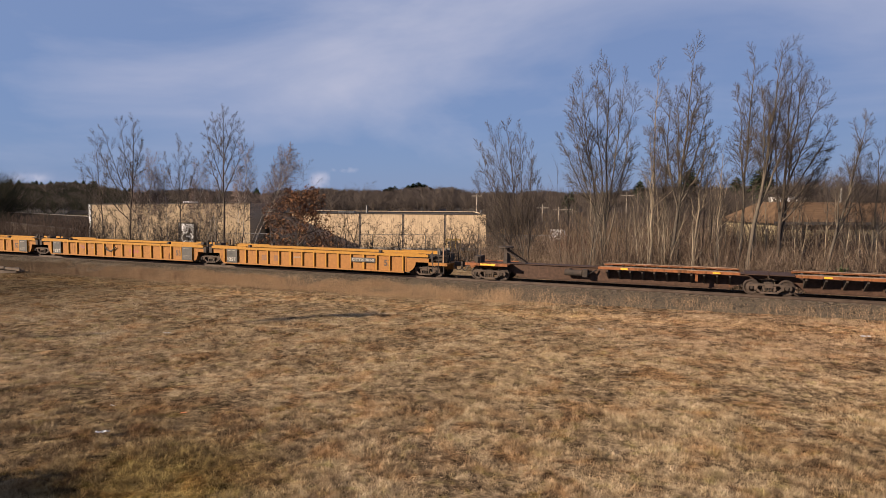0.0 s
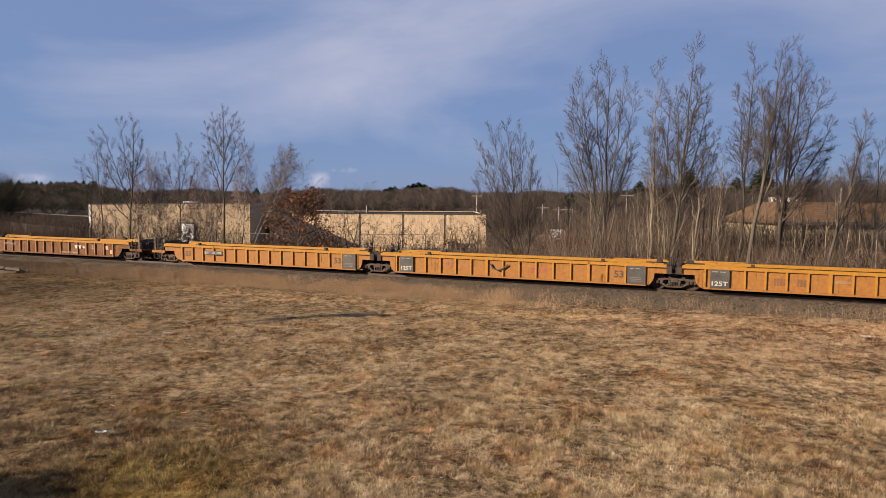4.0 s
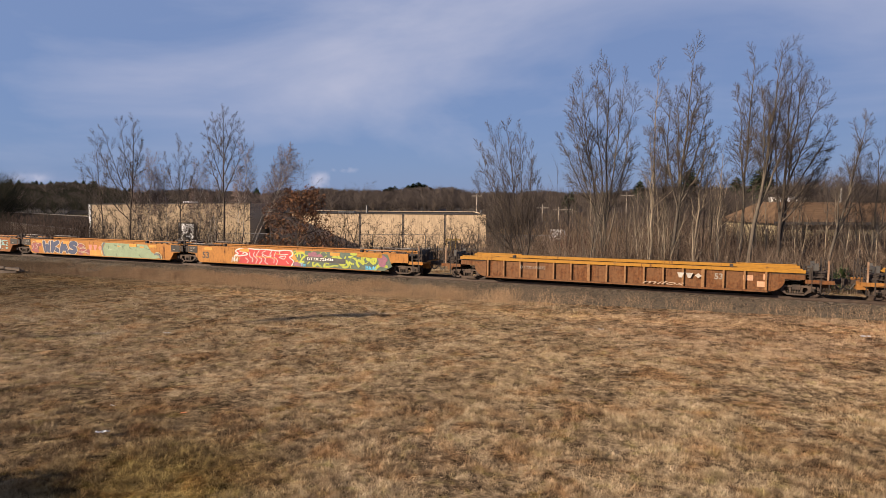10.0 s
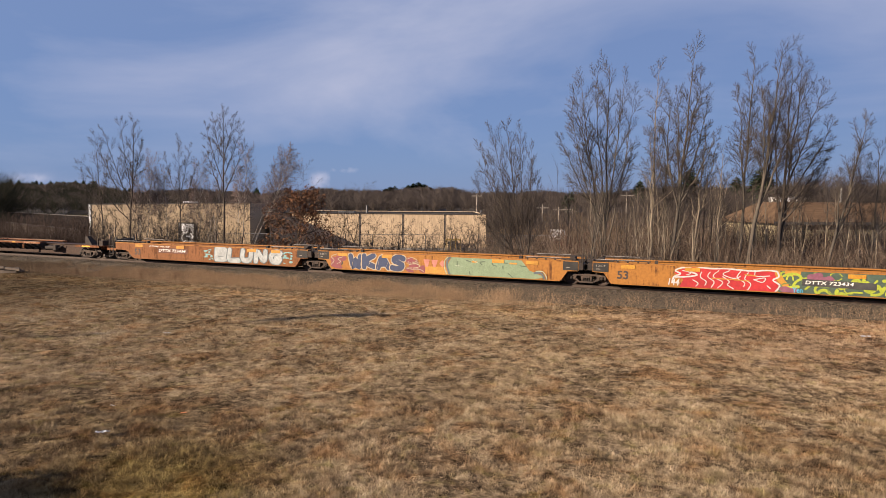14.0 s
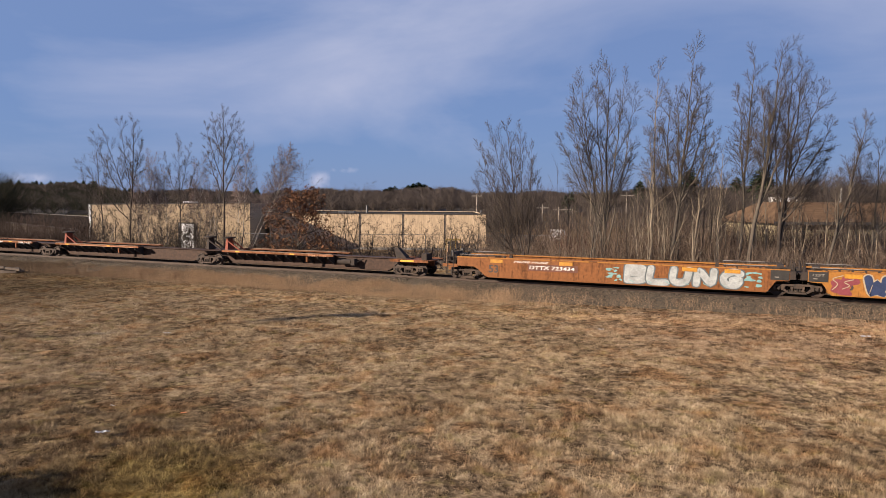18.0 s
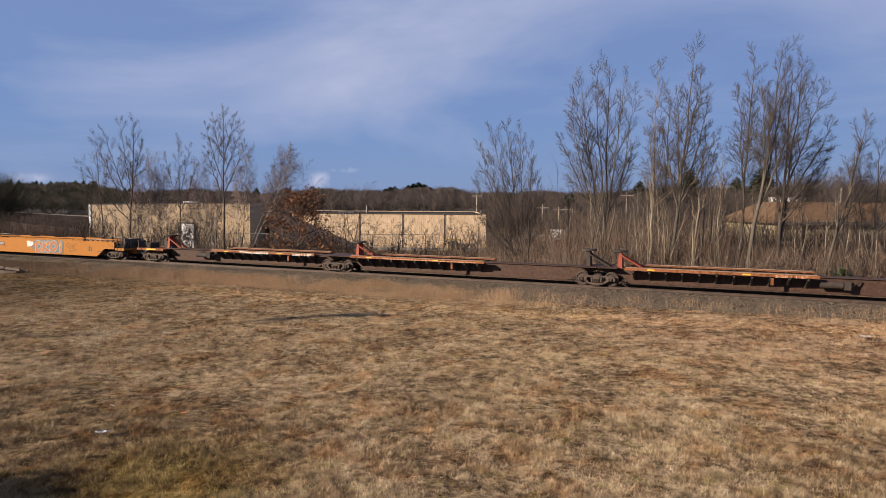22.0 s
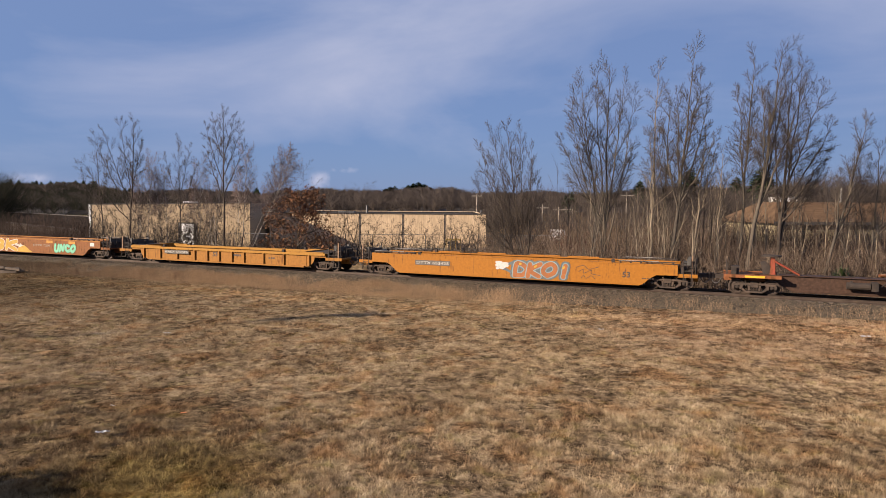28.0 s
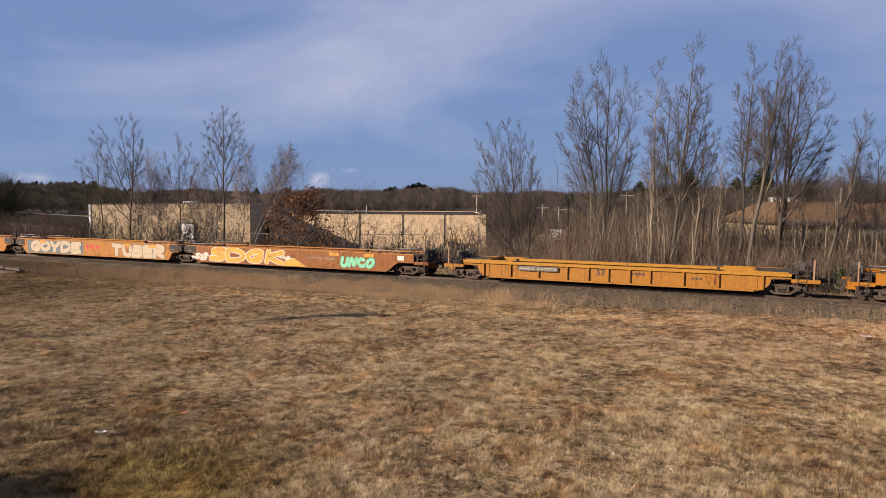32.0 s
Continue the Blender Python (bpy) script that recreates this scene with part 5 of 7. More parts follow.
def frame_mesh(r, wb):
    """One cast side frame in the plane y=0, with open windows either side of the spring nest."""
    h = wb / 2
    s = Shape()
    s.prism([(-h - .26, r + .02), (-h - .22, r - .10), (-h - .13, r - .10), (-h - .13, r + .08), (-h + .13, r + .08), (-h + .13, r - .12), (-h + .22, r - .12), (-h + .34, r + .125), (h - .34, r + .125), (h - .22, r - .12), (h - .13, r - .12), (h - .13, r + .08), (h + .13, r + .08), (h + .13, r - .10), (h + .22, r - .10), (h + .26, r + .02), (h + .2, r + .17), (h - .35, r + .225), (-h + .35, r + .225), (-h - .2, r + .17)], -.09, .09)
    s.prism([(-.42, r - .30), (.42, r - .30), (.42, r - .21), (-.42, r - .21)], -.10, .10)
    for sg in (-1, 1):
        q = [(sg * .34, r + .10), (sg * .22, r + .10), (sg * .22, r - .18), (sg * .30, r - .18)]
        s.prism(q if sg < 0 else q[::-1], -.08, .08)
        q = [(sg * (h - .24), r + .02), (sg * (h - .16), r - .10), (sg * .42, r - .30), (sg * .40, r - .22)]
        s.prism(q[::-1] if sg < 0 else q, -.07, .07)
    return s.mesh("side_frame", M_TRUCK, False)


def spring_mesh(r):
    s = Shape()
    for x in (-.13, 0, .13):
        for i in range(4):
            s.cyl((x, 0, r - .18 + i * .065), (x, 0, r - .14 + i * .065), .055, 8)
    return s.mesh("spring_nest", M_STEEL)


for key, r, wb in (("small", WHEEL_SMALL, 1.727), ("large", WHEEL_LARGE, 1.829)):
    MESH["frame_" + key] = frame_mesh(r, wb)
    MESH["spring_" + key] = spring_mesh(r)
    MESH["bolster_" + key] = Shape().box(-.2, .2, -1.1, 1.1, r + .0, r + .24).cyl((0, 0, r + .2), (0, 0, r + .34), .3, 14).mesh("truck", M_TRUCK)
MESH["bearing"] = Shape().cyl((0, -.06, 0), (0, .06, 0), .095, 10).cyl((0, -.085, 0), (0, -.055, 0), .05, 8).mesh("bearing_cap", M_STEEL)


def truck(parent, x, key):
    r, wb = (WHEEL_SMALL, 1.727) if key == "small" else (WHEEL_LARGE, 1.829)
    t = part("truck", MESH["bolster_" + key], None, parent, at=Matrix.Translation((x, 0, 0)))
    for y in (-1.0, 1.0):
        part("side_frame", MESH["frame_" + key], None, t, at=Matrix.Translation((0, y, 0)))
        part("spring_nest", MESH["spring_" + key], None, t, at=Matrix.Translation((0, y, 0)))
        for xx in (-wb / 2, wb / 2):
            part("bearing_cap", MESH["bearing"], None, t, at=Matrix.Translation((xx, y + (-.075 if y < 0 else .075), r)) @ Matrix.Rotation(0 if y < 0 else math.pi, 4, "Z"))
    for xx in (-wb / 2, wb / 2):
        w = part("wheelset", MESH["wheel_" + key], None, t, at=Matrix.Translation((xx, 0, r)))
        WHEELS.append((w, Vector((xx, 0, r)), r))
    return t


def lettering(s):
    """Outline of a line of text as a flat mesh, one unit high, in the x-z plane."""
    text, bold, slant = s
    cu = bpy.data.curves.new("lettering", "FONT")
    cu.body, cu.offset, cu.shear, cu.resolution_u = text, bold, slant, 3
    ob = bpy.data.objects.new("lettering", cu)
    scene.collection.objects.link(ob)
    dg = bpy.context.evaluated_depsgraph_get()
    me = bpy.data.meshes.new_from_object(ob.evaluated_get(dg))
    bpy.data.objects.remove(ob)
    co = np.zeros(len(me.vertices) * 3)
    me.vertices.foreach_get("co", co)
    co = co.reshape(-1, 3)
    faces = [tuple(p.vertices) for p in me.polygons]
    bpy.data.meshes.remove(me)
    lo, hi = co.min(0), co.max(0)
    return (co[:, :2] - lo[:2]) / (hi - lo)[:2], faces


def words(name, text, x0, x1, z0, z1, mat, parent, label="", bold=0.0, slant=0.0, y=NEAR - .006, grow_by=0.0, tilt=0.0):
    """Painted words filling the rectangle x0..x1, z0..z1 on the near side."""
    co, faces = lettering((text, bold, slant))
    x0, x1, z0, z1 = x0 - grow_by, x1 + grow_by, z0 - grow_by, z1 + grow_by
    s = Shape()
    s.v = [(x0 + u * (x1 - x0), y, z0 + w * (z1 - z0) + tilt * (u - .5)) for u, w in co]
    s.f = faces
    return part(name, s, mat, parent, label)


# letters as brush strokes in a unit box
STROKES = {}
STROKES["A"] = [[(0, 0), (.42, 1), (.85, 0)], [(.2, .35), (.65, .35)]]
STROKES["B"] = [[(0, 0), (0, 1)], [(0, 1), (.62, 1), (.78, .78), (.5, .55), (.05, .53)], [(.05, .53), (.8, .48), (.92, .2), (.6, .0), (0, 0)]]
STROKES["C"] = [[(.85, .85), (.4, 1), (.03, .6), (.1, .15), (.5, 0), (.88, .15)]]
STROKES["D"] = [[(0, 0), (0, 1), (.6, .9), (.9, .5), (.6, .08), (0, 0)]]
STROKES["E"] = [[(.85, 1), (.05, .97), (.03, .5), (.05, 0), (.88, .03)], [(.05, .52), (.7, .52)]]
STROKES["G"] = [[(.85, .85), (.45, 1), (.05, .6), (.2, .1), (.7, 0), (.85, .4), (.5, .4)]]
STROKES["K"] = [[(0, 0), (0, 1)], [(.85, 1), (.1, .5), (.9, 0)]]
STROKES["L"] = [[(0, 1), (0, .05), (.9, .05)]]
STROKES["N"] = [[(0, 0), (.05, 1), (.8, .05), (.85, 1)]]
STROKES["O"] = [[(.45, 0), (.02, .3), (.05, .75), (.45, 1), (.85, .75), (.88, .3), (.45, 0)]]
STROKES["R"] = [[(0, 0), (0, 1), (.75, .9), (.7, .6), (.05, .5), (.88, 0)]]
STROKES["S"] = [[(.85, .85), (.45, 1), (.05, .75), (.8, .35), (.6, .02), (0, .1)]]
STROKES["T"] = [[(0, .95), (.9, .95)], [(.45, .95), (.45, 0)]]
STROKES["U"] = [[(0, 1), (.05, .25), (.4, 0), (.8, .2), (.85, 1)]]
STROKES["W"] = [[(0, 1), (.2, 0), (.45, .7), (.7, 0), (.95, 1)]]
STROKES["Y"] = [[(0, 1), (.42, .5), (.85, 1)], [(.42, .5), (.4, 0)]]
STROKES["!"] = [[(.45, .4), (.45, 1)], [(.45, .06), (.45, .1)]]


def stroke(s, pts, width, y, lo=.29, hi=1.45):
    """A painted line with round ends along a smoothed run of (x, z) points, flat on the car's side."""
    P = [Vector(p) for p in pts]
    run_ = []
    for i in range(len(P) - 1):
        a, b, c, d = P[max(i - 1, 0)], P[i], P[i + 1], P[min(i + 2, len(P) - 1)]
        for k in range(5):
            t = k / 5
            run_.append(.5 * (2 * b + (c - a) * t + (2 * a - 5 * b + 4 * c - d) * t * t + (3 * b - a - 3 * c + d) * t ** 3))
    run_.append(P[-1])
    put = lambda q, k: (q.x, y - .00001 * k, min(hi, max(lo, q.y)))
    side = []
    for i, q in enumerate(run_):
        d = (run_[min(i + 1, len(run_) - 1)] - run_[max(i - 1, 0)])
        d = d.normalized() if d.length > 1e-6 else Vector((1, 0))
        side.append((q, Vector((-d.y, d.x)) * width / 2, d))
    b = len(s.v)
    for k, (q, e, d) in enumerate(side):
        s.v += [put(q + e, k), put(q - e, k)]
    s.f += [(b + 2 * k, b + 2 * k + 1, b + 2 * k + 3, b + 2 * k + 2) for k in range(len(side) - 1)]
    for (q, e, d), sg, k in ((side[0], -1, 0), (side[-1], 1, len(side) - 1)):
        b = len(s.v)
        s.v += [put(q + e * math.cos(a) + d * sg * math.sin(a) * width / 2, k) for a in np.linspace(0, math.pi, 7)]
        s.f.append(tuple(range(b, b + 7)) if sg < 0 else tuple(range(b + 6, b - 1, -1)))
    return s


def graffiti(parent, text, x0, x1, z0, z1, fill, edge, label, seed, fat=.28, rim=.05, y=NEAR - .006):
    """Fat hand-painted letters that jostle and overlap: each has a rim and a fill."""
    rng = random.Random(seed)
    w = (x1 - x0) / len(text)
    bold = min(fat * w, .30 * (z1 - z0))
    for i, ch in enumerate(text):
        cx = x0 + (i + .5) * w + rng.uniform(-.05, .05) * w
        half = w * rng.uniform(.46, .54) - bold * .3
        zb, zt = z0 + bold / 2 + rng.uniform(0, .08) * (z1 - z0), z1 - bold / 2 - rng.uniform(0, .08) * (z1 - z0)
        turn, lean = rng.uniform(-.12, .12), rng.uniform(-.10, .22)
        for k, (wide, m, name) in enumerate(((bold + 2 * rim, edge, "letter_rim"), (bold, fill, "letter"))):
            s = Shape()
            for n, line in enumerate(STROKES[ch]):
                pts = [(cx + (u - .43) * 2 * half + lean * (v - .5), zb + v * (zt - zb) + turn * (u - .43) * half) for u, v in line]
                stroke(s, pts, wide, y - .0022 * i - .001 * k - .0004 * n)
            part(name, s, m, parent, label[k])


def scrawl(name, parent, m, x0, x1, z0, z1, lines, width, y, label=""):
    """Hand-painted lines given in fractions of a rectangle."""
    for n, line in enumerate(lines):
        part(name, stroke(Shape(), [(x0 + u * (x1 - x0), z0 + v * (z1 - z0)) for u, v in line], width, y - .0006 * n), m, parent, label)


def blob(s, cx, cz, rx, rz, y, rng, n=18, rough=.18):
    """A flat wavy patch of paint."""
    ph = [rng.uniform(0, 6.28) for _ in range(3)]
    pts = []
    for i in range(n):
        a = 2 * math.pi * i / n
        k = 1 + rough * (math.sin(2 * a + ph[0]) + .7 * math.sin(3 * a + ph[1]) + .5 * math.sin(5 * a + ph[2]))
        pts.append((cx + rx * k * math.cos(a), min(1.40, max(.29, cz + rz * k * math.sin(a)))))
    b = len(s.v)
    s.v += [(x, y, z) for x, z in pts]
    s.f.append(tuple(range(b, b + n)))


def splash(name, parent, mat, x0, x1, z0, z1, count, rx, rz, y, seed, label=""):
    rng = random.Random(seed)
    for i in range(count):
        s = Shape()
        blob(s, rng.uniform(x0, x1), rng.uniform(z0, z1), rx * rng.uniform(.5, 1.2), rz * rng.uniform(.5, 1.2), y - .0002 * i, rng)
        part(name, s, mat, parent, label)


def bars(name, parent, x0, x1, z0, z1, n, mat, y=NEAR - .006, label=""):
    """Writing too worn to read: a row of plain bars."""
    s = Shape()
    w = (x1 - x0) / n
    for i in range(n):
        a = x0 + i * w
        s.add([(a, y, z0), (a + w * .72, y, z0), (a + w * .72, y, z1), (a, y, z1)], [(0, 1, 2, 3)])
    return part(name, s, mat, parent, label)


def emblem(parent, x0, x1, z0, z1, mat, y=NEAR - .006):
    """Owner's emblem, as three plain shapes."""
    w = (x1 - x0) / 3
    for i in range(3):
        a, t, m = x0 + i * w, w * .8, (z0 + z1) / 2
        s = Shape()
        if i < 2:
            s.add([(a + t * .3, y, z0), (a + t * .7, y, z0), (a + t, y, z1), (a, y, z1)], [(0, 1, 2, 3)])
        else:
            s.add([(a + t / 2, y, z0), (a + t, y, m), (a + t / 2, y, z1), (a, y, m)], [(0, 1, 2, 3)])
        part("emblem", s, mat, parent)


def coupler(parent, x, sg):
    """Draft gear, knuckle and hoses past the end of a car; sg is the way it points."""
    s = Shape()
    s.box(min(x, x + sg * .55), max(x, x + sg * .55), -.13, .13, .74, .98)
    s.cyl((x + sg * .62, -.05, .70), (x + sg * .62, -.05, 1.04), .13, 10)
    s.box(min(x + sg * .55, x + sg * .78), max(x + sg * .55, x + sg * .78), .03, .17, .74, 1.0)
    part("coupler", s, M_STEEL, parent)
    s = Shape()
    p = Vector((x + sg * .1, -.45, .82))
    for i in range(6):
        q = p + Vector((sg * .09, .03, (-.16, -.13, -.05, .02, .08, .12)[i]))
        s.cyl(p, q, .03, 6)
        p = q
    part("air_hose", s, M_BLACK, parent)


def end_platform(parent, xe, xo, sg, mat):
    """Deck over an end truck with brake gear, posts and handrails."""
    a, b = sorted((xe, xo))
    part("end_platform", Shape().box(a, b, -1.35, 1.35, .86, .95).box(a, b, -1.40, -1.30, .80, 1.0).box(a, b, 1.30, 1.40, .80, 1.0).box(a, b, -.35, .35, .5, .86), mat, parent)
    s = Shape()
    xr = xo - sg * .12
    for e in (-1, 1):
        s = Shape()
        s.cyl((xr, e * 1.3, .95), (xr, e * 1.3, 1.95), .025, 6).cyl((xr, e * .55, .95), (xr, e * .55, 1.7), .025, 6)
        s.cyl((xr, e * 1.3, 1.9), (xr, e * .55, 1.7), .02, 6).cyl((xe, e * 1.36, 1.45), (xr, e * 1.3, 1.45), .02, 6)
        part("handrail", s, M_STEEL, parent)
        part("corner_post", Shape().box(xo - sg * .30 - .04, xo - sg * .30 + .04, e * 1.33 - .04, e * 1.33 + .04, .955, 2.05), M_PALEDECK if e < 0 else M_STEEL, parent, "worn pale post" if e < 0 else "")
        part("corner_post", Shape().box(xe + sg * .22 - .05, xe + sg * .22 + .05, e * 1.30 - .04, e * 1.30 + .04, .955, 1.62), M_STEEL, parent)
    s = Shape()
    xm = (xe + xo) / 2
    s.box(xm - .42, xm + .3, -1.15, -.4, .95, 1.22).cyl((xm - .35, -.95, 1.32), (xm + .35, -.95, 1.32), .16, 10).box(xm - .2, xm + .1, -.3, .5, .95, 1.4)
    s.cyl((xm + .42, -.6, .95), (xm + .42, -.6, 1.5), .05, 6)
    part("valve_pipe", Shape().cyl((a + .1, -1.2, 1.12), (b - .1, -1.2, 1.12), .03, 6), M_STEEL, parent)
    part("brake_rod", Shape().cyl((a + .2, -.2, 1.5), (b - .15, .2, 1.58), .035, 6), M_STEEL, parent)
    part("tool_box", Shape().box(xm - .1 * sg - .22, xm - .1 * sg + .22, .55, 1.2, .955, 1.55), M_BLACK, parent)
    part("brake_gear", s, M_STEEL, parent)
    s = Shape()
    lathe(s, [(.26, -.02), (.30, 0), (.26, .02), (.26, -.02)], 14)
    s.box(-.26, .26, -.012, .012, -.015, .015).box(-.015, .015, -.012, .012, -.26, .26)
    part("brake_wheel", s, M_STEEL, parent, at=Matrix.Translation((xr - sg * .06, .3, 1.52)) @ Matrix.Rotation(math.pi / 2, 4, "Z"))
    xs = xe + sg * .55
    part("brake_stand", Shape().box(xs - .06, xs + .06, -.85, .75, .955, 1.72).box(xs - .10, xs + .10, -.95, -.86, .955, 1.85).box(xs - .10, xs + .10, .76, .85, .955, 1.85), M_BLACK, parent, "sooty black brake stand")
    lad = part("ladder", Shape().box(xe + sg * .30 - .02, xe + sg * .30 + .02, -1.41, -1.37, .40, 1.75).box(xe + sg * .72 - .02, xe + sg * .72 + .02, -1.41, -1.37, .40, 1.75), M_STEEL, parent)
    for k in range(4):
        part("rung", Shape().box(min(xe + sg * .325, xe + sg * .695), max(xe + sg * .325, xe + sg * .695), -1.405, -1.375, .52 + k * .32, .55 + k * .32), M_STEEL, lad)
    # step and grab iron at the corner
    part("corner_step", Shape().box(xo - sg * .45 - .22, xo - sg * .45 + .22, -1.42, -1.36, .32, .36).box(xo - sg * .45 - .22, xo - sg * .45 - .18, -1.42, -1.38, .36, .8).box(xo - sg * .45 + .18, xo - sg * .45 + .22, -1.42, -1.38, .36, .8), M_STEEL, parent)


BASE, TOP = 0.27, 1.49


def well_car(label, u0, u1, rear, front, style, side_mat, chord_mat, rib_mat, key_rear, key_front=None, ribs=None, top=TOP):
    """One unit of a double-stack well car between truck places u0 and u1."""
    c, half = (u0 + u1) / 2, (u1 - u0) / 2
    ob = thing("well_car", label, "rail car", group="cars of the freight train")
    UNITS.append((ob, c))
    over, inset = (-.05, .45) if style == "ribbed" else (.25, .30)      # how far the end of the side and the end truck stand off the car's reference
    xe = {-1: half + over if rear == "end" else half - .42, 1: half + over if front == "end" else half - .42}
    bl = {-1: half - 1.80 if rear == "end" else half - 1.5, 1: half - 1.80 if front == "end" else half - 1.5}
    poly = [(-bl[-1], BASE), (bl[1], BASE)]
    rise = .98 if style == "ribbed" else .90
    if style == "ribbed":
        w = .80 if front == "end" else .42
        poly += [(bl[1] + w * math.sin(a), BASE + (rise - BASE) * (1 - math.cos(a))) for a in np.linspace(.35, 1.5708, 6)]
    else:
        poly += [(bl[1] + .14, BASE + .04), (bl[1] + .58, .70), (bl[1] + .9, rise - .02)] if front == "end" else [(bl[1] + .06, BASE + .06), (bl[1] + .42, rise - .04)]
    poly += [(xe[1], rise), (xe[1], top), (-xe[-1], top), (-xe[-1], rise)]
    if style == "ribbed":
        w = .80 if rear == "end" else .42
        poly += [(-bl[-1] - w * math.sin(a), BASE + (rise - BASE) * (1 - math.cos(a))) for a in np.linspace(1.5708, .35, 6)]
    else:
        poly += [(-bl[-1] - .9, rise - .02), (-bl[-1] - .58, .70), (-bl[-1] - .14, BASE + .04)] if rear == "end" else [(-bl[-1] - .42, rise - .04), (-bl[-1] - .06, BASE + .06)]
    for sg in (-1, 1):
        part("side", Shape().prism(poly, *(sorted((sg * 1.32, sg * (1.45 if style == "smooth" else 1.34))))), side_mat, ob)
        yo = (sg * 1.46, sg * 1.20)
        part("top_chord", Shape().box(-xe[-1], xe[1], min(yo), max(yo), top - (.15 if style == "ribbed" else .05), top + .02), chord_mat, ob)
        yo = (sg * (1.455 if style == "ribbed" else 1.44), sg * 1.25)
        part("bottom_sill", Shape().box(-bl[-1] + .03, bl[1] - .03, min(yo), max(yo), BASE - .04, BASE + .06), side_mat, ob)
        # container guides along the top near each end
        for e in (-1, 1):
            a, b = sorted((e * (xe[e] - .15), e * (xe[e] - 3.3)))
            if style == "ribbed":
                part("guide_rail", Shape().box(a, b, min(sg * 1.44, sg * 1.30), max(sg * 1.44, sg * 1.30), top + .025, top + .085), chord_mat, ob)
            else:
                rail = part("guide_rail", Shape().box(a, b, min(sg * 1.44, sg * 1.30), max(sg * 1.44, sg * 1.30), top + .10, top + .16), M_STEEL, ob)
                # pale strip puts the bright highlight on top of the dark rail
                part("worn_edge", Shape().box(a + .05, b - .9, min(sg * 1.43, sg * 1.31), max(sg * 1.43, sg * 1.31), top + .164, top + .175), M_PIPE, rail, "pale strip for the highlight on the guide rail")
                for k in range(6):
                    x = a + .12 + (b - a - .24) * k / 5
                    part("guide_foot", Shape().box(x - .05, x + .05, min(sg * 1.43, sg * 1.31), max(sg * 1.43, sg * 1.31), top + .021, top + .098), M_STEEL, rail)
            part("guide_bracket", Shape().box(e * (xe[e] - 3.6) - .09, e * (xe[e] - 3.6) + .09, min(sg * 1.47, sg * 1.25), max(sg * 1.47, sg * 1.25), top + .021, top + .20), M_STEEL, ob)
    if style == "ribbed":
        if ribs is None:
            n = 15
            ribs = [-bl[-1] + .12 + (bl[1] + bl[-1] - .24) * i / n for i in range(n + 1)]
        ms = {}
        for i, x in enumerate(ribs):
            w = .085 if i in (6, 12) else .05
            if w not in ms:
                ms[w] = Shape().box(-w, w, -.115, 0, BASE + .065, top - .155).mesh("rib", rib_mat)
            part("rib", ms[w], None, ob, at=Matrix.Translation((x, -1.34, 0)))
            part("rib", ms[w], None, ob, at=Matrix.Translation((x, 1.455, 0)))
    part("well_floor", Shape().box(-bl[-1], bl[1], -1.36, 1.36, .24, .32), M_STEEL, ob)
    for e, kind in ((-1, rear), (1, front)):
        x = e * bl[e]
        a, b = sorted((x, x + e * .12))
        part("end_bulkhead", Shape().box(a, b, -1.36, 1.36, .33, 1.40), side_mat, ob)
        a, b = sorted((e * (bl[e] + .13), e * (half + (.2 if kind == "end" else -.05))))
        part("draft_sill", Shape().box(a, b, -.45, .45, WHEEL_LARGE * 2 - .03 if key_rear == "large" else .88, 1.25).box(a, b, -1.36, 1.36, 1.26, 1.33), M_STEEL, ob)
        if kind == "end":
            end_platform(ob, e * xe[e] + e * .003, e * (half + 1.30), e, side_mat)
            coupler(ob, e * (half + 1.30), e)
        else:
            s = Shape()
            s.box(*sorted((e * (half - .40), e * (half - .10))), -1.3, -1.0, 1.0, 1.30).box(*sorted((e * (half - .40), e * (half - .08))), .3, 1.2, 1.0, 1.45)
            s.cyl((e * (half - .30), -1.2, 1.3), (e * (half - .30), -1.2, 1.78), .025, 6).cyl((e * (half - .12), -.5, 1.25), (e * (half - .12), -.5, 1.8), .03, 6)
            part("joint_gear", s, M_STEEL, ob)
            part("joint_bracket", Shape().box(*sorted((e * (half - .42), e * (half - .14))), -1.44, -1.32, .98, 1.42), M_STEEL, ob)
            part("joint_lever", Shape().box(*sorted((e * (half - 1.6), e * (half - .2))), -.9, -.6, top + .02, top + .10).box(*sorted((e * (half - 1.0), e * (half - .7))), -1.1, -.5, top + .10, top + .24), M_STEEL, ob)
            for y, zt in ((-1.15, 1.92), (-.3, 1.75), (.8, 1.9)):
                part("joint_post", Shape().box(e * (half - .22) - .035, e * (half - .22) + .035, y - .035, y + .035, 1.34, zt), M_STEEL, ob)
    truck(ob, -half + (inset if rear == "end" else 0), key_rear)
    if key_front:
        truck(ob, half - (inset if front == "end" else 0), key_front)
    return ob


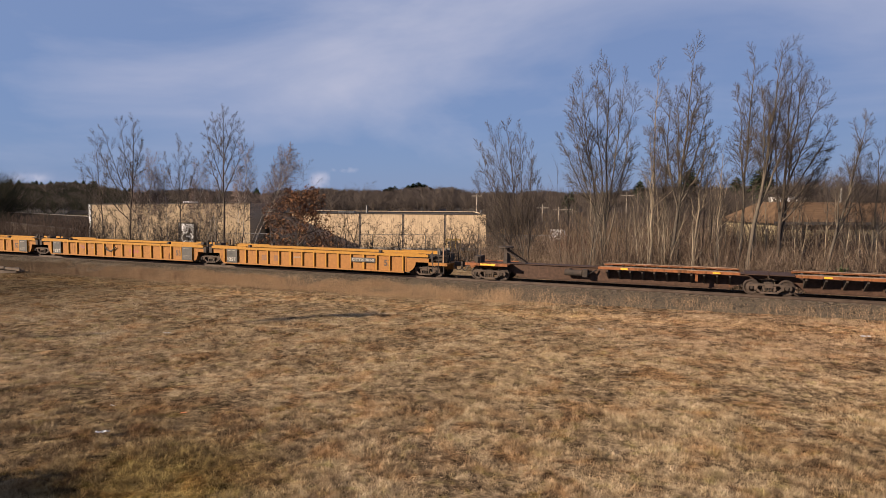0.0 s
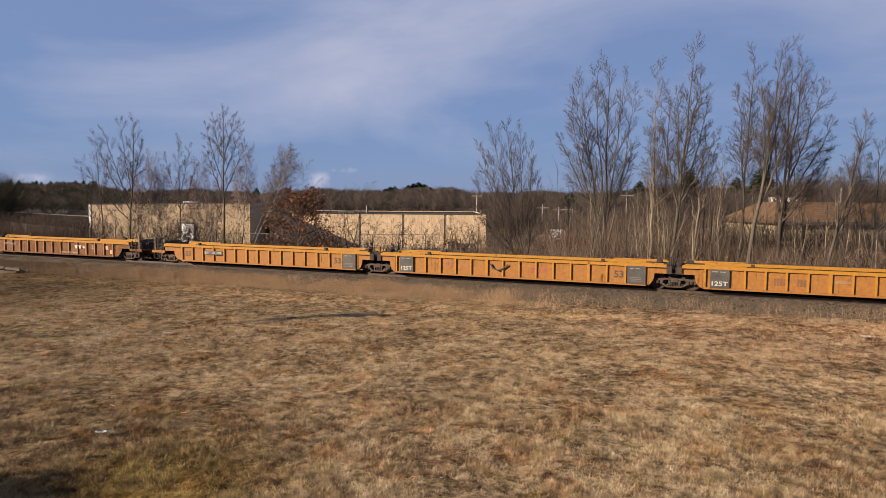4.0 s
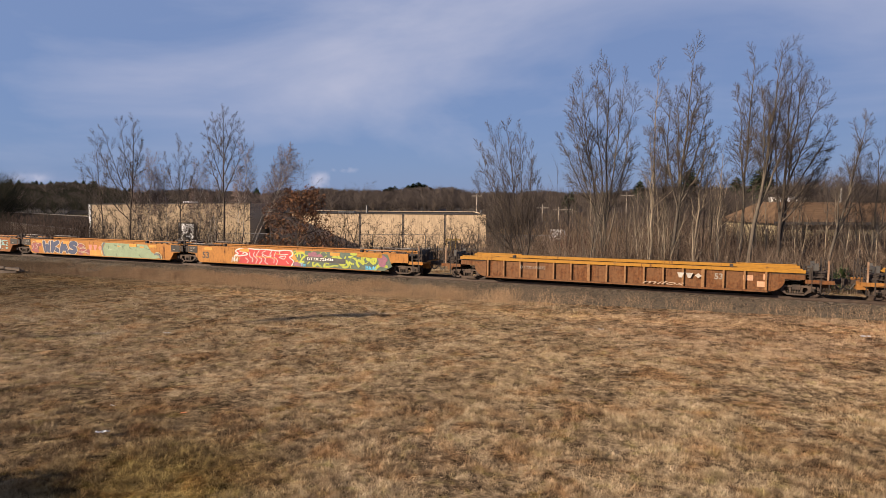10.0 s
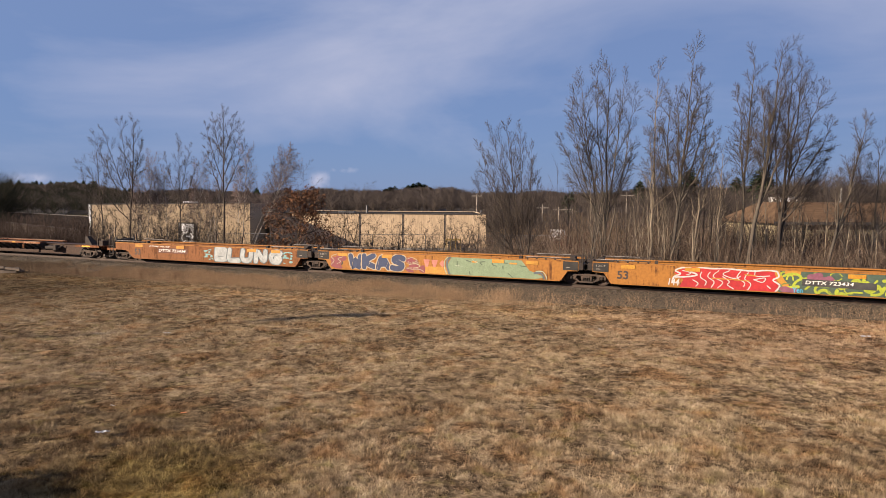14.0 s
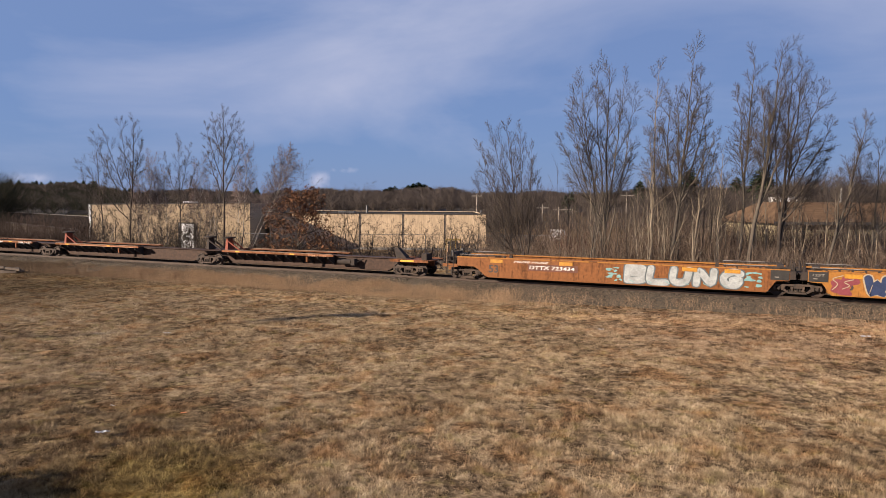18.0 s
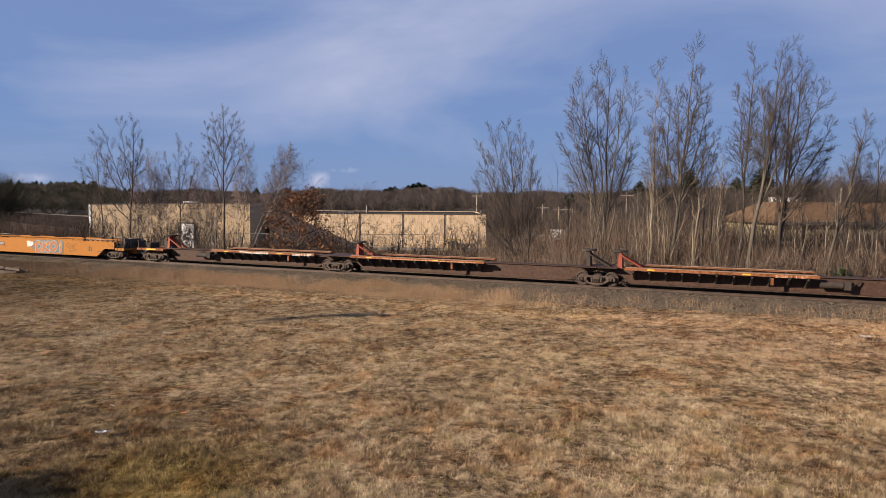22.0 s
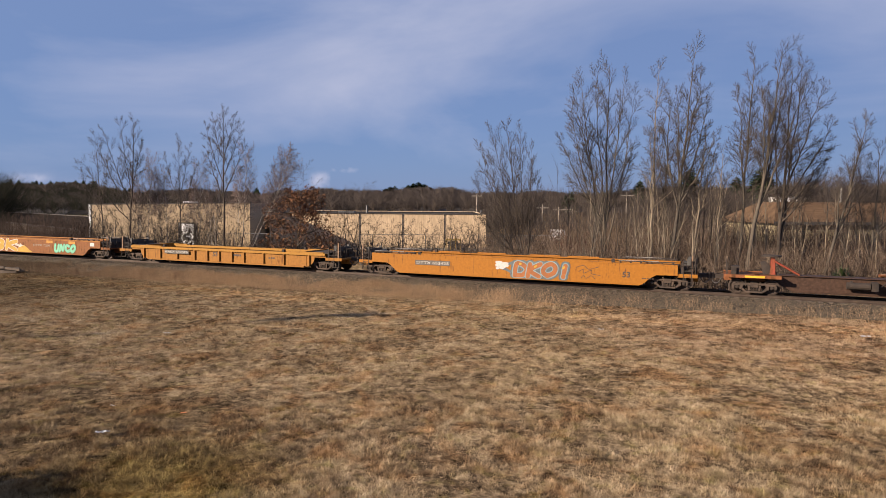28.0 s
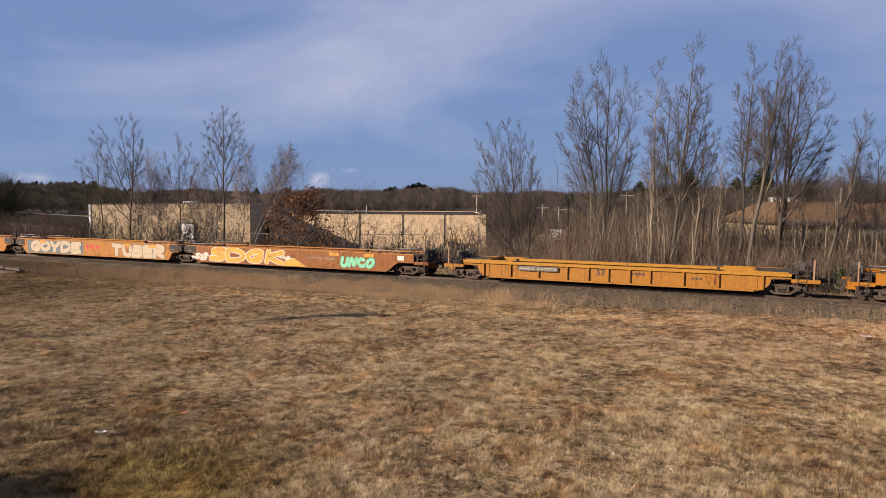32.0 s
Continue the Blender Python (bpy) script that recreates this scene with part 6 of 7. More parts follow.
def spine_unit(label, u0, u1, deck, rear, front, key_front=None, hitches=(), box_at=None):
    c, half = (u0 + u1) / 2, (u1 - u0) / 2
    ob = thing("spine_car", label, "rail car", group="cars of the freight train")
    UNITS.append((ob, c))
    d0, d1 = deck[0] - c, deck[1] - c
    poly = [(-half + 1.9, .22), (half - 1.9, .22), (half - 1.15, .62), (half - .05, .90), (half - .05, 1.06), (-half + .05, 1.06), (-half + .05, .90), (-half + 1.15, .62)]
    part("centre_sill", Shape().prism(poly, -.34, .34), M_SILL, ob)
    part("sill_flange", Shape().box(-half + 1.9, half - 1.9, -.46, .46, .17, .215).box(-half + .3, half - .3, -.46, .46, 1.064, 1.10), M_SILL, ob)
    # loading platform with side beams, cross gussets and worn top
    for sg in (-1, 1):
        part("deck_ledge", Shape().box(d0, d1, min(sg * 1.222, sg * .84), max(sg * 1.222, sg * .84), 1.16, 1.205), M_DECK, ob)
        part("side_beam", Shape().box(d0, d1, min(sg * 1.32, sg * 1.225), max(sg * 1.32, sg * 1.225), 1.07, 1.215), M_DECK, ob)
        part("deck_edge", Shape().box(d0 + .1, d1 - .1, min(sg * 1.335, sg * 1.12), max(sg * 1.335, sg * 1.12), 1.219, 1.245), M_PALEDECK, ob, "pale worn deck edge")
    g = Shape()
    g.add([(-.05, -1.22, 1.15), (-.05, -.345, 1.15), (-.05, -.345, .42), (-.05, -1.22, .92), (.05, -1.22, 1.15), (.05, -.345, 1.15), (.05, -.345, .42), (.05, -1.22, .92)],
          [(0, 1, 2, 3), (7, 6, 5, 4), (0, 4, 5, 1), (1, 5, 6, 2), (2, 6, 7, 3), (3, 7, 4, 0)])
    gm = g.mesh("gusset", M_STEEL)
    n = 11
    for i in range(n):
        x = d0 + .5 + (d1 - d0 - 1.0) * i / (n - 1)
        part("gusset", gm, None, ob, at=Matrix.Translation((x, 0, 0)))
        part("gusset", gm, None, ob, at=Matrix.Translation((x, 0, 0)) @ Matrix.Rotation(math.pi, 4, "Z"))
    part("hanging_bracket", Shape().box(d1 - 2.3, d1 - 2.16, -1.34, -1.2, .62, 1.0), M_DECK, ob)
    for i in range(2):
        x = d0 + 1.3 + i * 5.0
        part("reflector", Shape().box(x, x + .4, -1.328, -1.322, 1.10, 1.18), M_REFLECT, ob, "yellow reflector strip")
    for e, kind in ((-1, rear), (1, front)):
        if kind == "end":
            a, b = sorted((e * (half - 1.3), e * (half + 1.55)))
            part("end_platform", Shape().box(a, b, -1.25, 1.25, 1.0, 1.06).box(a, b, -1.3, -1.22, .94, 1.11).box(a, b, 1.22, 1.3, .94, 1.11).box(a, b, -.3, .3, .68, .999), M_DECK, ob)
            part("reflector", Shape().box(e * half - .5, e * half + .5, -1.308, -1.302, .97, 1.08), M_REFLECT, ob, "yellow reflector strip")
            for y in (-1.25, 1.25):
                part("corner_post", Shape().box(e * (half + 1.4) - .035, e * (half + 1.4) + .035, y - .035, y + .035, 1.062, 1.75), M_STEEL, ob)
            part("brake_gear", Shape().box(e * (half + .95) - .2, e * (half + .95) + .2, -.6, .3, 1.062, 1.5), M_STEEL, ob)
            s = Shape()
            lathe(s, [(.24, -.02), (.28, 0), (.24, .02), (.24, -.02)], 14)
            s.box(-.24, .24, -.012, .012, -.015, .015).box(-.015, .015, -.012, .012, -.24, .24)
            part("brake_wheel", s, M_STEEL, ob, at=Matrix.Translation((e * (half + 1.3), .2, 1.68)) @ Matrix.Rotation(math.pi / 2, 4, "Z"))
            coupler(ob, e * (half + 1.55), e)
        else:
            part("joint_apron", Shape().box(*sorted((e * (half - 1.2), e * (half - .02))), -1.1, 1.1, 1.104, 1.14), M_SILL, ob)
    for hx, colour in hitches:
        x = hx - c
        post = part("hitch", Shape().add([(x - .12, -.40, 1.10), (x + .16, -.40, 1.10), (x + .16, .40, 1.10), (x - .12, .40, 1.10), (x - .05, -.28, 2.05), (x + .12, -.28, 2.05), (x + .12, .28, 2.05), (x - .05, .28, 2.05)],
                                         [(0, 3, 2, 1), (4, 5, 6, 7), (0, 1, 5, 4), (1, 2, 6, 5), (2, 3, 7, 6), (3, 0, 4, 7)]), colour, ob)
        part("hitch_plate", Shape().cyl((x, 0, 2.06), (x, 0, 2.16), .48, 14).box(x - .55, x - .2, -.18, .18, 2.06, 2.14), M_STEEL, post)
        s = Shape()
        for y in (-.3, .3):
            s.cyl((x + .1, y, 1.85), (x + 1.35, y, 1.12), .055, 8)
        part("diagonal_strut", s, colour, post)
    if box_at is not None:
        x = box_at - c
        s = Shape().cyl((x - .6, -.75, .72), (x + .45, -.75, .72), .19, 12).box(x + .5, x + .8, -.95, -.5, .5, .95).cyl((x + .7, -.9, .6), (x + 1.3, -.5, .95), .04, 6).box(x - .4, x - .3, -.75, -.34, .8, .95)
        part("air_reservoir", s, M_STEEL, ob)
    truck(ob, -half, "small")
    if key_front:
        truck(ob, half, key_front)
    return ob

PANEL = -1.347       # just proud of the recessed panels between ribs
FACE = NEAR - .006


def placard(ob, x0, x1, text=None):
    p = part("placard", Shape().box(x0, x1, -1.475, -1.455, .31, 1.36), M_BLACK, ob, "black data placard")
    if text:
        words("lettering", text, x0 + .08, x1 - .08, .45, .70, M_PIPE, p, bold=.02, y=-1.479)
        bars("small_print", p, x0 + .1, x1 - .1, 1.20, 1.25, 2, M_DULL, -1.479)
    else:
        for i in range(3):
            bars("small_print", p, x0 + .15, x1 - .2, .47 + i * .10, .49 + i * .10, 5, M_DULL, -1.479)
        bars("small_print", p, x0 + .15, x1 - .25, 1.18, 1.23, 2, M_DULL, -1.479)


def num53(ob, x, mat=None, y=PANEL, h=.42, z=.62):
    words("lettering", "53", x, x + h * 1.3, z, z + h, mat or M_DARKLET, ob, bold=.03, y=y)


def number_board(ob, x0, x1, text, mat=M_BLACK, y=PANEL, z0=.88, z1=1.06):
    p = part("number_board", Shape().box(x0 - .1, x1 + .1, y - .012, y - .001, z0 - .07, z1 + .07), mat, ob)
    words("lettering", text, x0, x1, z0, z1, M_PIPE, p, bold=.01, y=y - .016)


def yellow_triple(label):
    """Three articulated ribbed units, yellow."""
    u = [128.7, 109.95, 90.65, 71.4]
    out = []
    for i in range(3):
        ob = well_car(label, u[i + 1], u[i], "end" if i == 2 else "joint", "end" if i == 0 else "joint", "ribbed", M_YELD, M_CHORD, M_CHORD, "small" if i == 2 else "large", "small" if i == 0 else None)
        c = (u[i] + u[i + 1]) / 2
        h = (u[i] - u[i + 1]) / 2
        if i < 2:
            placard(ob, -h + 1.90, -h + 2.88, "125T")
        else:
            num53(ob, -7.45)
        if i > 0:
            placard(ob, h - 2.58, h - 1.55)
            num53(ob, h - 3.35)
        else:
            num53(ob, 5.98)
        out.append((ob, c))
    a, c = out[0]
    number_board(a, 122.9 - c, 124.6 - c, "DTTX 7850", M_BLACK, PANEL - .115, .9, 1.06)
    for x in (-4.3, -3.2):
        bars("faded_mark", a, x, x + .6, .6, 1.0, 4, spray("worn_brown_stencil", (.14, .062, .03)), PANEL)
    words("graffiti_tag", "aloha", -1.45, -.75, .88, 1.06, M_DULL, a, slant=.3, y=PANEL)
    a, c = out[1]
    emblem(a, 101.5 - c, 102.7 - c, .62, .95, spray("faded_red", (.24, .055, .035)), PANEL)
    s = Shape()
    pts = [(-1.35, 1.10), (-1.15, .82), (-.85, .72), (-.55, .82), (-.2, 1.08)]
    for p, q in zip(pts[:-1], pts[1:]):
        s.cyl((p[0], -1.47, p[1]), (q[0], -1.47, q[1]), .05, 6)
    part("graffiti_squiggle", s, M_BLACK, a, "black painted squiggle")
    words("graffiti_tag", "YKN", -4.5, -3.9, .85, 1.1, spray("purple", (.20, .07, .11)), a, slant=.2, y=PANEL)
    words("graffiti_tag", "Rizo", -3.1, -2.6, .88, 1.02, M_DULL, a, slant=.3, y=PANEL)
    a, c = out[2]
    number_board(a, 75.7 - c, 77.3 - c, "DTTX 785", M_BLACK, PANEL - .115, .9, 1.06)
    words("graffiti_tag", "Wild", 1.95, 2.4, .85, 1.1, M_DULL, a, slant=.3, y=PANEL)


def rust_single():
    ob = well_car("rust-brown ribbed well car with a yellow top chord", 47.95, 67.65, "end", "end", "ribbed", M_RUST, M_CHORD, M_RIBTAN, "small", "small")
    c = (47.95 + 67.65) / 2
    words("lettering", "DTTX 656075", 52.0 - c, 53.6 - c, .90, 1.08, M_DULL, ob, bold=.01, slant=.15, y=PANEL - .112)
    emblem(ob, 61.2 - c, 62.6 - c, .82, 1.10, M_PIPE, PANEL - .112)
    num53(ob, 63.15 - c, M_DULL, PANEL, .34, .8)
    words("graffiti_tag", "milos", 59.3 - c, 61.6 - c, .38, .58, spray("pale_tan", (.36, .27, .20)), ob, slant=.4, y=PANEL - .112)
    for x, z, w in ((64.6, .82, .5), (65.3, .5, .5), (65.6, .9, .35)):
        part("paint_patch", Shape().box(x - c, x - c + w, PANEL - .004, PANEL + .002, z, z + .3), spray("primer", (.48, .27, .16)), ob)


def joint_panel(ob, x0, x1, text=None):
    """Dark end panel beside an articulated joint."""
    p = part("end_panel", Shape().box(min(x0, x1), max(x0, x1), NEAR - .018, NEAR - .004, .93, 1.46), M_PANEL, ob, "sooty black end panel")
    if text:
        words("lettering", text, min(x0, x1) + .18, max(x0, x1) - .16, 1.22, 1.34, M_DULL, p, bold=.01, y=NEAR - .022)
    bars("small_print", p, min(x0, x1) + .2, min(x0, x1) + .5, 1.06, 1.11, 1, M_DULL, NEAR - .022)


def graffiti_triple():
    """Three articulated smooth-sided units covered in graffiti."""
    u = [44.0, 24.65, 5.3, -13.95]
    lab = ["orange well car painted over with red and green graffiti", "orange well car painted with navy letters and a pale green panel", "rusty orange well car painted with large white letters"]
    obs = []
    for i in range(3):
        ob = well_car(lab[i], u[i + 1], u[i], "end" if i == 2 else "joint", "end" if i == 0 else "joint", "smooth", M_OLDOR if i < 2 else M_BROWN, M_OLDOR, M_OLDOR, "small" if i == 2 else "large", "small" if i == 0 else None)
        c, h = (u[i] + u[i + 1]) / 2, (u[i] - u[i + 1]) / 2
        if i < 2:
            joint_panel(ob, -h + .45, -h + 1.35, "125T")
            num53(ob, -h + 1.85, y=FACE, h=.5, z=.55)
        else:
            num53(ob, -h + 1.9, y=FACE, h=.5, z=.55)
        if i:
            joint_panel(ob, h - 1.35, h - .45)
        for x in (-7.6, -3.2 if i == 2 else -4.1, 3.8, 6.0):
            part("reflector", Shape().box(x, x + .8, NEAR - .03, NEAR - .024, 1.18, 1.40), M_AMBER, ob, "amber painted patch")
        obs.append((ob, c))
    rng = random.Random(8)
    # first: red block with white-edged letters, then a camouflage of greens
    ob, c = obs[0]
    red, white = spray("red", (.38, .018, .022)), spray("white", (.46, .45, .44), .06)
    x0, x1 = 29.45 - c, 34.95 - c
    s = Shape()
    s.add([(x0 + .5, FACE, .285), (x1 - .1, FACE, .285), (x1, FACE, .6), (x1 - .15, FACE, 1.0), (x1, FACE, 1.35), (x0 + .9, FACE, 1.42), (x0 + .2, FACE, 1.1), (x0 + .7, FACE, .7)], [tuple(range(8))])
    panel = part("graffiti_panel", s, red, ob, "bright red spray-painted block")
    scrawl("graffiti_line", panel, white, x0, x1, .23, 1.44, (
        ((.02, .30), (.04, .52), (.10, .66), (.05, .80), (.12, .95), (.24, .93), (.30, .99), (.40, .96), (.52, .99), (.66, .95), (.78, .93), (.90, .99), (.985, .95)),
        ((.985, .95), (1.0, .72), (.95, .56), (1.01, .34), (.975, .04)),
        ((.27, .90), (.19, .80), (.26, .64), (.15, .53), (.04, .50))), .085, FACE - .004, "white painted outline")
    scrawl("graffiti_line", panel, white, x0, x1, .23, 1.44, (
        ((.30, .78), (.29, .55), (.345, .36), (.335, .18)), ((.38, .80), (.36, .58), (.42, .36), (.395, .10)),
        ((.46, .88), (.41, .60), (.50, .36), (.455, .08)), ((.50, .62), (.56, .40), (.545, .25), (.60, .08)),
        ((.56, .90), (.50, .72), (.60, .56), (.66, .66)), ((.66, .88), (.63, .60), (.70, .38), (.69, .20)),
        ((.73, .84), (.70, .56), (.755, .34), (.73, .06)), ((.78, .54), (.88, .64), (.86, .44), (.78, .54)),
        ((.79, .88), (.80, .70), (.92, .74)), ((.12, .82), (.20, .72), (.16, .62)), ((.90, .30), (.93, .18)), ((.22, .40), (.27, .26), (.25, .12))), .05, FACE - .006, "white painted line")
    scrawl("graffiti_line", panel, spray("amber", (.42, .20, .025)), x0, x1, .23, 1.44, (((.40, .52), (.60, .50), (.74, .47)), ((.70, .75), (.80, .72)), ((.17, .86), (.23, .84))), .06, FACE - .0135, "amber painted dash")
    words("graffiti_tag", "144", x0 - .1, x0 + .5, .35, .75, white, panel, bold=.02, slant=.2, y=FACE - .008)
    x0, x1 = 34.9 - c, 42.8 - c
    dark, lime, plum, teal = spray("dark_green", (.055, .085, .06)), spray("lime", (.30, .35, .03)), spray("plum", (.20, .07, .11)), spray("blue_tag", (.06, .34, .55))
    s = Shape().add([(x0 + .05, FACE, .285), (x1 - .35, FACE, .285), (x1 + .25, FACE, .6), (x1 - .1, FACE, 1.42), (x0 + .1, FACE, 1.44)], [tuple(range(5))])
    panel = part("graffiti_panel", s, dark, ob, "dark green spray-painted ground")
    for i in range(34):
        a, z, w = x0 + .15 + (x1 - x0 - .7) * (i + rng.random()) / 34, rng.uniform(.34, 1.38), rng.uniform(.07, .22)
        turn, bend, ln = rng.uniform(-.5, 1.2), rng.uniform(-1.1, 1.1), rng.uniform(.18, .5)
        pts = [(a + math.cos(turn + bend * t) * ln * t * 1.2, z + math.sin(turn + bend * t) * ln * t) for t in (-1, -.4, .2, 1)]
        part("graffiti_patch", stroke(Shape(), pts, w, FACE - .002 - .0003 * i, .29, 1.41), lime, panel, "lime green patch")
    olive = spray("olive", (.12, .17, .045))
    for i in range(12):
        a, z = rng.uniform(x0 + .3, x1 - .9), rng.uniform(.4, 1.25)
        pts = [(a + .28 * math.cos(t), z + .22 * math.sin(t)) for t in np.linspace(rng.uniform(0, 3), rng.uniform(3.5, 6.5), 6)]
        part("graffiti_line", stroke(Shape(), pts, .05, FACE - .0125 - .0003 * i, .29, 1.41), rng.choice((lime, olive, dark)), panel, "curved line")
    for a, z, rx, rz in ((.5, .42, .38, .2), (1.75, 1.18, .34, .26), (2.3, 1.1, .3, .16), (x1 - x0 - 1.1, 1.26, .5, .13), (x1 - x0 - .5, .98, .42, .36)):
        s = Shape()
        blob(s, x0 + a, z, rx, rz, FACE - .0165 - .0002 * a, rng)
        part("graffiti_patch", s, plum, panel, "plum patch")
    scrawl("graffiti_patch", panel, spray("amber", (.42, .20, .025)), x0, x1, .24, 1.4, (((.0, .9), (.02, .6), (.05, .35)), ((.06, .95), (.12, .97))), .3, FACE - .002, "amber patch")
    number = part("number_board", Shape().add([(36.05 - c, FACE - .0195, .70), (39.4 - c, FACE - .0195, .62), (39.4 - c, FACE - .0195, .98), (36.05 - c, FACE - .0195, 1.06)], [(0, 1, 2, 3)]), M_BLACK, ob)
    words("lettering", "DTTX 723434", 36.2 - c, 38.4 - c, .78, .97, M_LETTER, number, bold=.012, slant=.12, y=FACE - .0215)
    words("graffiti_tag", "Yen", 35.6 - c, 36.1 - c, .3, .58, teal, ob, bold=.02, y=FACE - .0205)
    words("graffiti_tag", "BluK", 41.0 - c, 41.9 - c, .3, .58, teal, ob, bold=.02, y=FACE - .0205)
    part("step_panel", Shape().box(40.3 - c, 42.3 - c, NEAR - .03, NEAR - .024, 1.16, 1.44), M_CHORD, ob, "yellow step panel")
    # second: blue letters on cream, pale green block
    ob, c = obs[1]
    blue, cream, maroon, sage, pink = spray("navy", (.018, .032, .085)), spray("cream", (.36, .29, .20), .06), spray("maroon", (.20, .04, .05)), spray("sage", (.17, .235, .14), .1), spray("pink", (.44, .16, .12))
    graffiti(ob, "WKAS", 8.2 - c, 12.6 - c, .26, 1.48, blue, cream, ("cream letter rim", "navy blue letter"), 22, .34, .07, FACE - .005)
    for i in range(6):
        x = 8.5 + i * .68
        part("letter_highlight", Shape().cyl((x - c, FACE + .034, .42 + .1 * (i % 3)), (x + .12 - c, FACE + .034, .9 + .1 * (i % 2)), .05, 5), cream, ob, "cream highlight")
    for x, z, r in ((7.1, .75, .4), (7.6, 1.0, .38), (7.4, .5, .35)):
        s = Shape()
        blob(s, x - c, z, r, r * .8, FACE - .001 - .0001 * x, rng)
        part("graffiti_patch", s, maroon, ob, "maroon cloud patch")
    for x, z, r in ((12.9, 1.1, .35), (13.3, .8, .42), (13.0, .45, .3), (13.9, .55, .3)):
        s = Shape()
        blob(s, x - c, z, r, r * .7, FACE - .0001 * x, rng)
        part("graffiti_patch", s, maroon, ob, "maroon cloud patch")
    scrawl("graffiti_line", ob, cream, 6.7 - c, 14.3 - c, .26, 1.46, (
        ((.02, .25), (.05, .50), (.02, .72), (.08, .88)), ((.08, .30), (.12, .45), (.09, .60), (.14, .72)), ((.10, .80), (.16, .86)),
        ((.80, .75), (.85, .85), (.90, .70), (.86, .58)), ((.82, .45), (.88, .52), (.93, .40), (.88, .28)), ((.84, .20), (.92, .22), (.96, .12))), .045, FACE - .016, "cream painted line")
    words("graffiti_tag", "the lakes", 12.75 - c, 13.7 - c, .85, 1.05, cream, ob, slant=.2, y=FACE - .004)
    words("graffiti_tag", "and me", 12.75 - c, 13.6 - c, .5, .7, cream, ob, slant=.2, y=FACE - .004)
    part("paint_band", Shape().add([(13.9 - c, FACE, .285), (15.9 - c, FACE, .285), (15.9 - c, FACE, .75), (13.9 - c, FACE, .75)], [(0, 1, 2, 3)]), spray("amber", (.42, .20, .025)), ob)
    emblem(ob, 14.0 - c, 15.7 - c, .72, 1.2, pink, FACE - .003)
    s = Shape().add([(15.75 - c, FACE - .002, .285), (21.6 - c, FACE - .002, .285), (22.2 - c, FACE - .002, .42), (21.2 - c, FACE - .002, .8), (20.7 - c, FACE - .002, 1.40), (16.0 - c, FACE - .002, 1.42), (15.7 - c, FACE - .002, .9)], [tuple(range(7))])
    panel = part("graffiti_panel", s, sage, ob, "pale sage green spray-painted block")
    grey = spray("slate", (.08, .10, .11))
    pale = spray("pale_sage", (.30, .36, .25))
    scrawl("graffiti_edge", panel, grey, 15.7 - c, 22.2 - c, .24, 1.44, (((.03, .98), (.0, .75), (.0, .4), (.03, .02)), ((.90, .34), (.95, .36), (.985, .2), (.99, .04))), .13, FACE - .012, "slate grey edge")
    scrawl("graffiti_edge", panel, pale, 15.55 - c, 22.3 - c, .24, 1.44, (((.03, .99), (-.005, .75), (-.005, .4), (.02, .02)), ((.90, .44), (.96, .44), (.995, .22), (.998, .04))), .05, FACE - .017, "pale outline")
    scrawl("graffiti_line", panel, spray("sage_shade", (.075, .11, .07)), 15.75 - c, 21.6 - c, .24, 1.42, (
        ((.11, .78), (.11, .58), (.13, .50)), ((.22, .86), (.27, .80)), ((.43, .84), (.38, .78), (.40, .66)), ((.53, .86), (.52, .70), (.57, .62)), ((.64, .82), (.69, .80)), ((.64, .64), (.64, .52)),
        ((.255, .26), (.265, .10)), ((.70, .26), (.735, .12), (.75, .06)), ((.83, .70), (.90, .66))), .06, FACE - .012, "dark line")
    scrawl("graffiti_line", panel, pale, 15.75 - c, 21.6 - c, .24, 1.42, (((.09, .55), (.18, .53)), ((.13, .62), (.13, .50)), ((.29, .92), (.33, .80), (.36, .74))), .035, FACE - .0185, "pale line")
    scrawl("graffiti_line", panel, spray("amber", (.42, .20, .025)), 15.75 - c, 21.6 - c, .24, 1.42, (((.29, .80), (.34, .79)), ((.72, .80), (.79, .80))), .10, FACE - .0195, "amber patch")
    # third: big white letters
    ob, c = obs[2]
    words("lettering", "DTTX 723434", -9.4 - c, -6.6 - c, .88, 1.10, M_LETTER, ob, bold=.012, slant=.12, y=FACE - .006)
    part("number_board", Shape().add([(-9.5 - c, FACE, .78), (-6.4 - c, FACE, .78), (-6.4 - c, FACE, 1.2), (-9.5 - c, FACE, 1.2)], [(0, 1, 2, 3)]), surface("dark_red_board", (.09, .04, .025), (.16, .06, .035), 2, 14, .8), ob)
    graffiti(ob, "BLUNG", -3.7 - c, 2.6 - c, .26, 1.48, spray("silver", (.31, .33, .33), .25), spray("slate", (.05, .06, .07)), ("slate letter rim", "silver-white letter"), 23, .30, .07, FACE - .003)
    for i in range(6):
        x = -3.4 + i * 1.0
        part("letter_shade", Shape().cyl((x - c, FACE + .022, .55), (x + .25 - c, FACE + .022, .42), .040, 5), spray("aqua", (.16, .32, .32)), ob, "aqua shading stroke")
    for x, seed in ((-4.3, 1), (2.9, 2)):
        splash("graffiti_splash", ob, spray("aqua", (.22, .42, .40)), x - c - .3, x - c + .6, .45, 1.25, 14, .16, .06, FACE - .001, seed, "pale aqua flecks")
    words("graffiti_tag", "MUSE MUSE", -10.4 - c, -8.2 - c, 1.24, 1.36, M_LETTER, ob, slant=.3, y=FACE - .004)


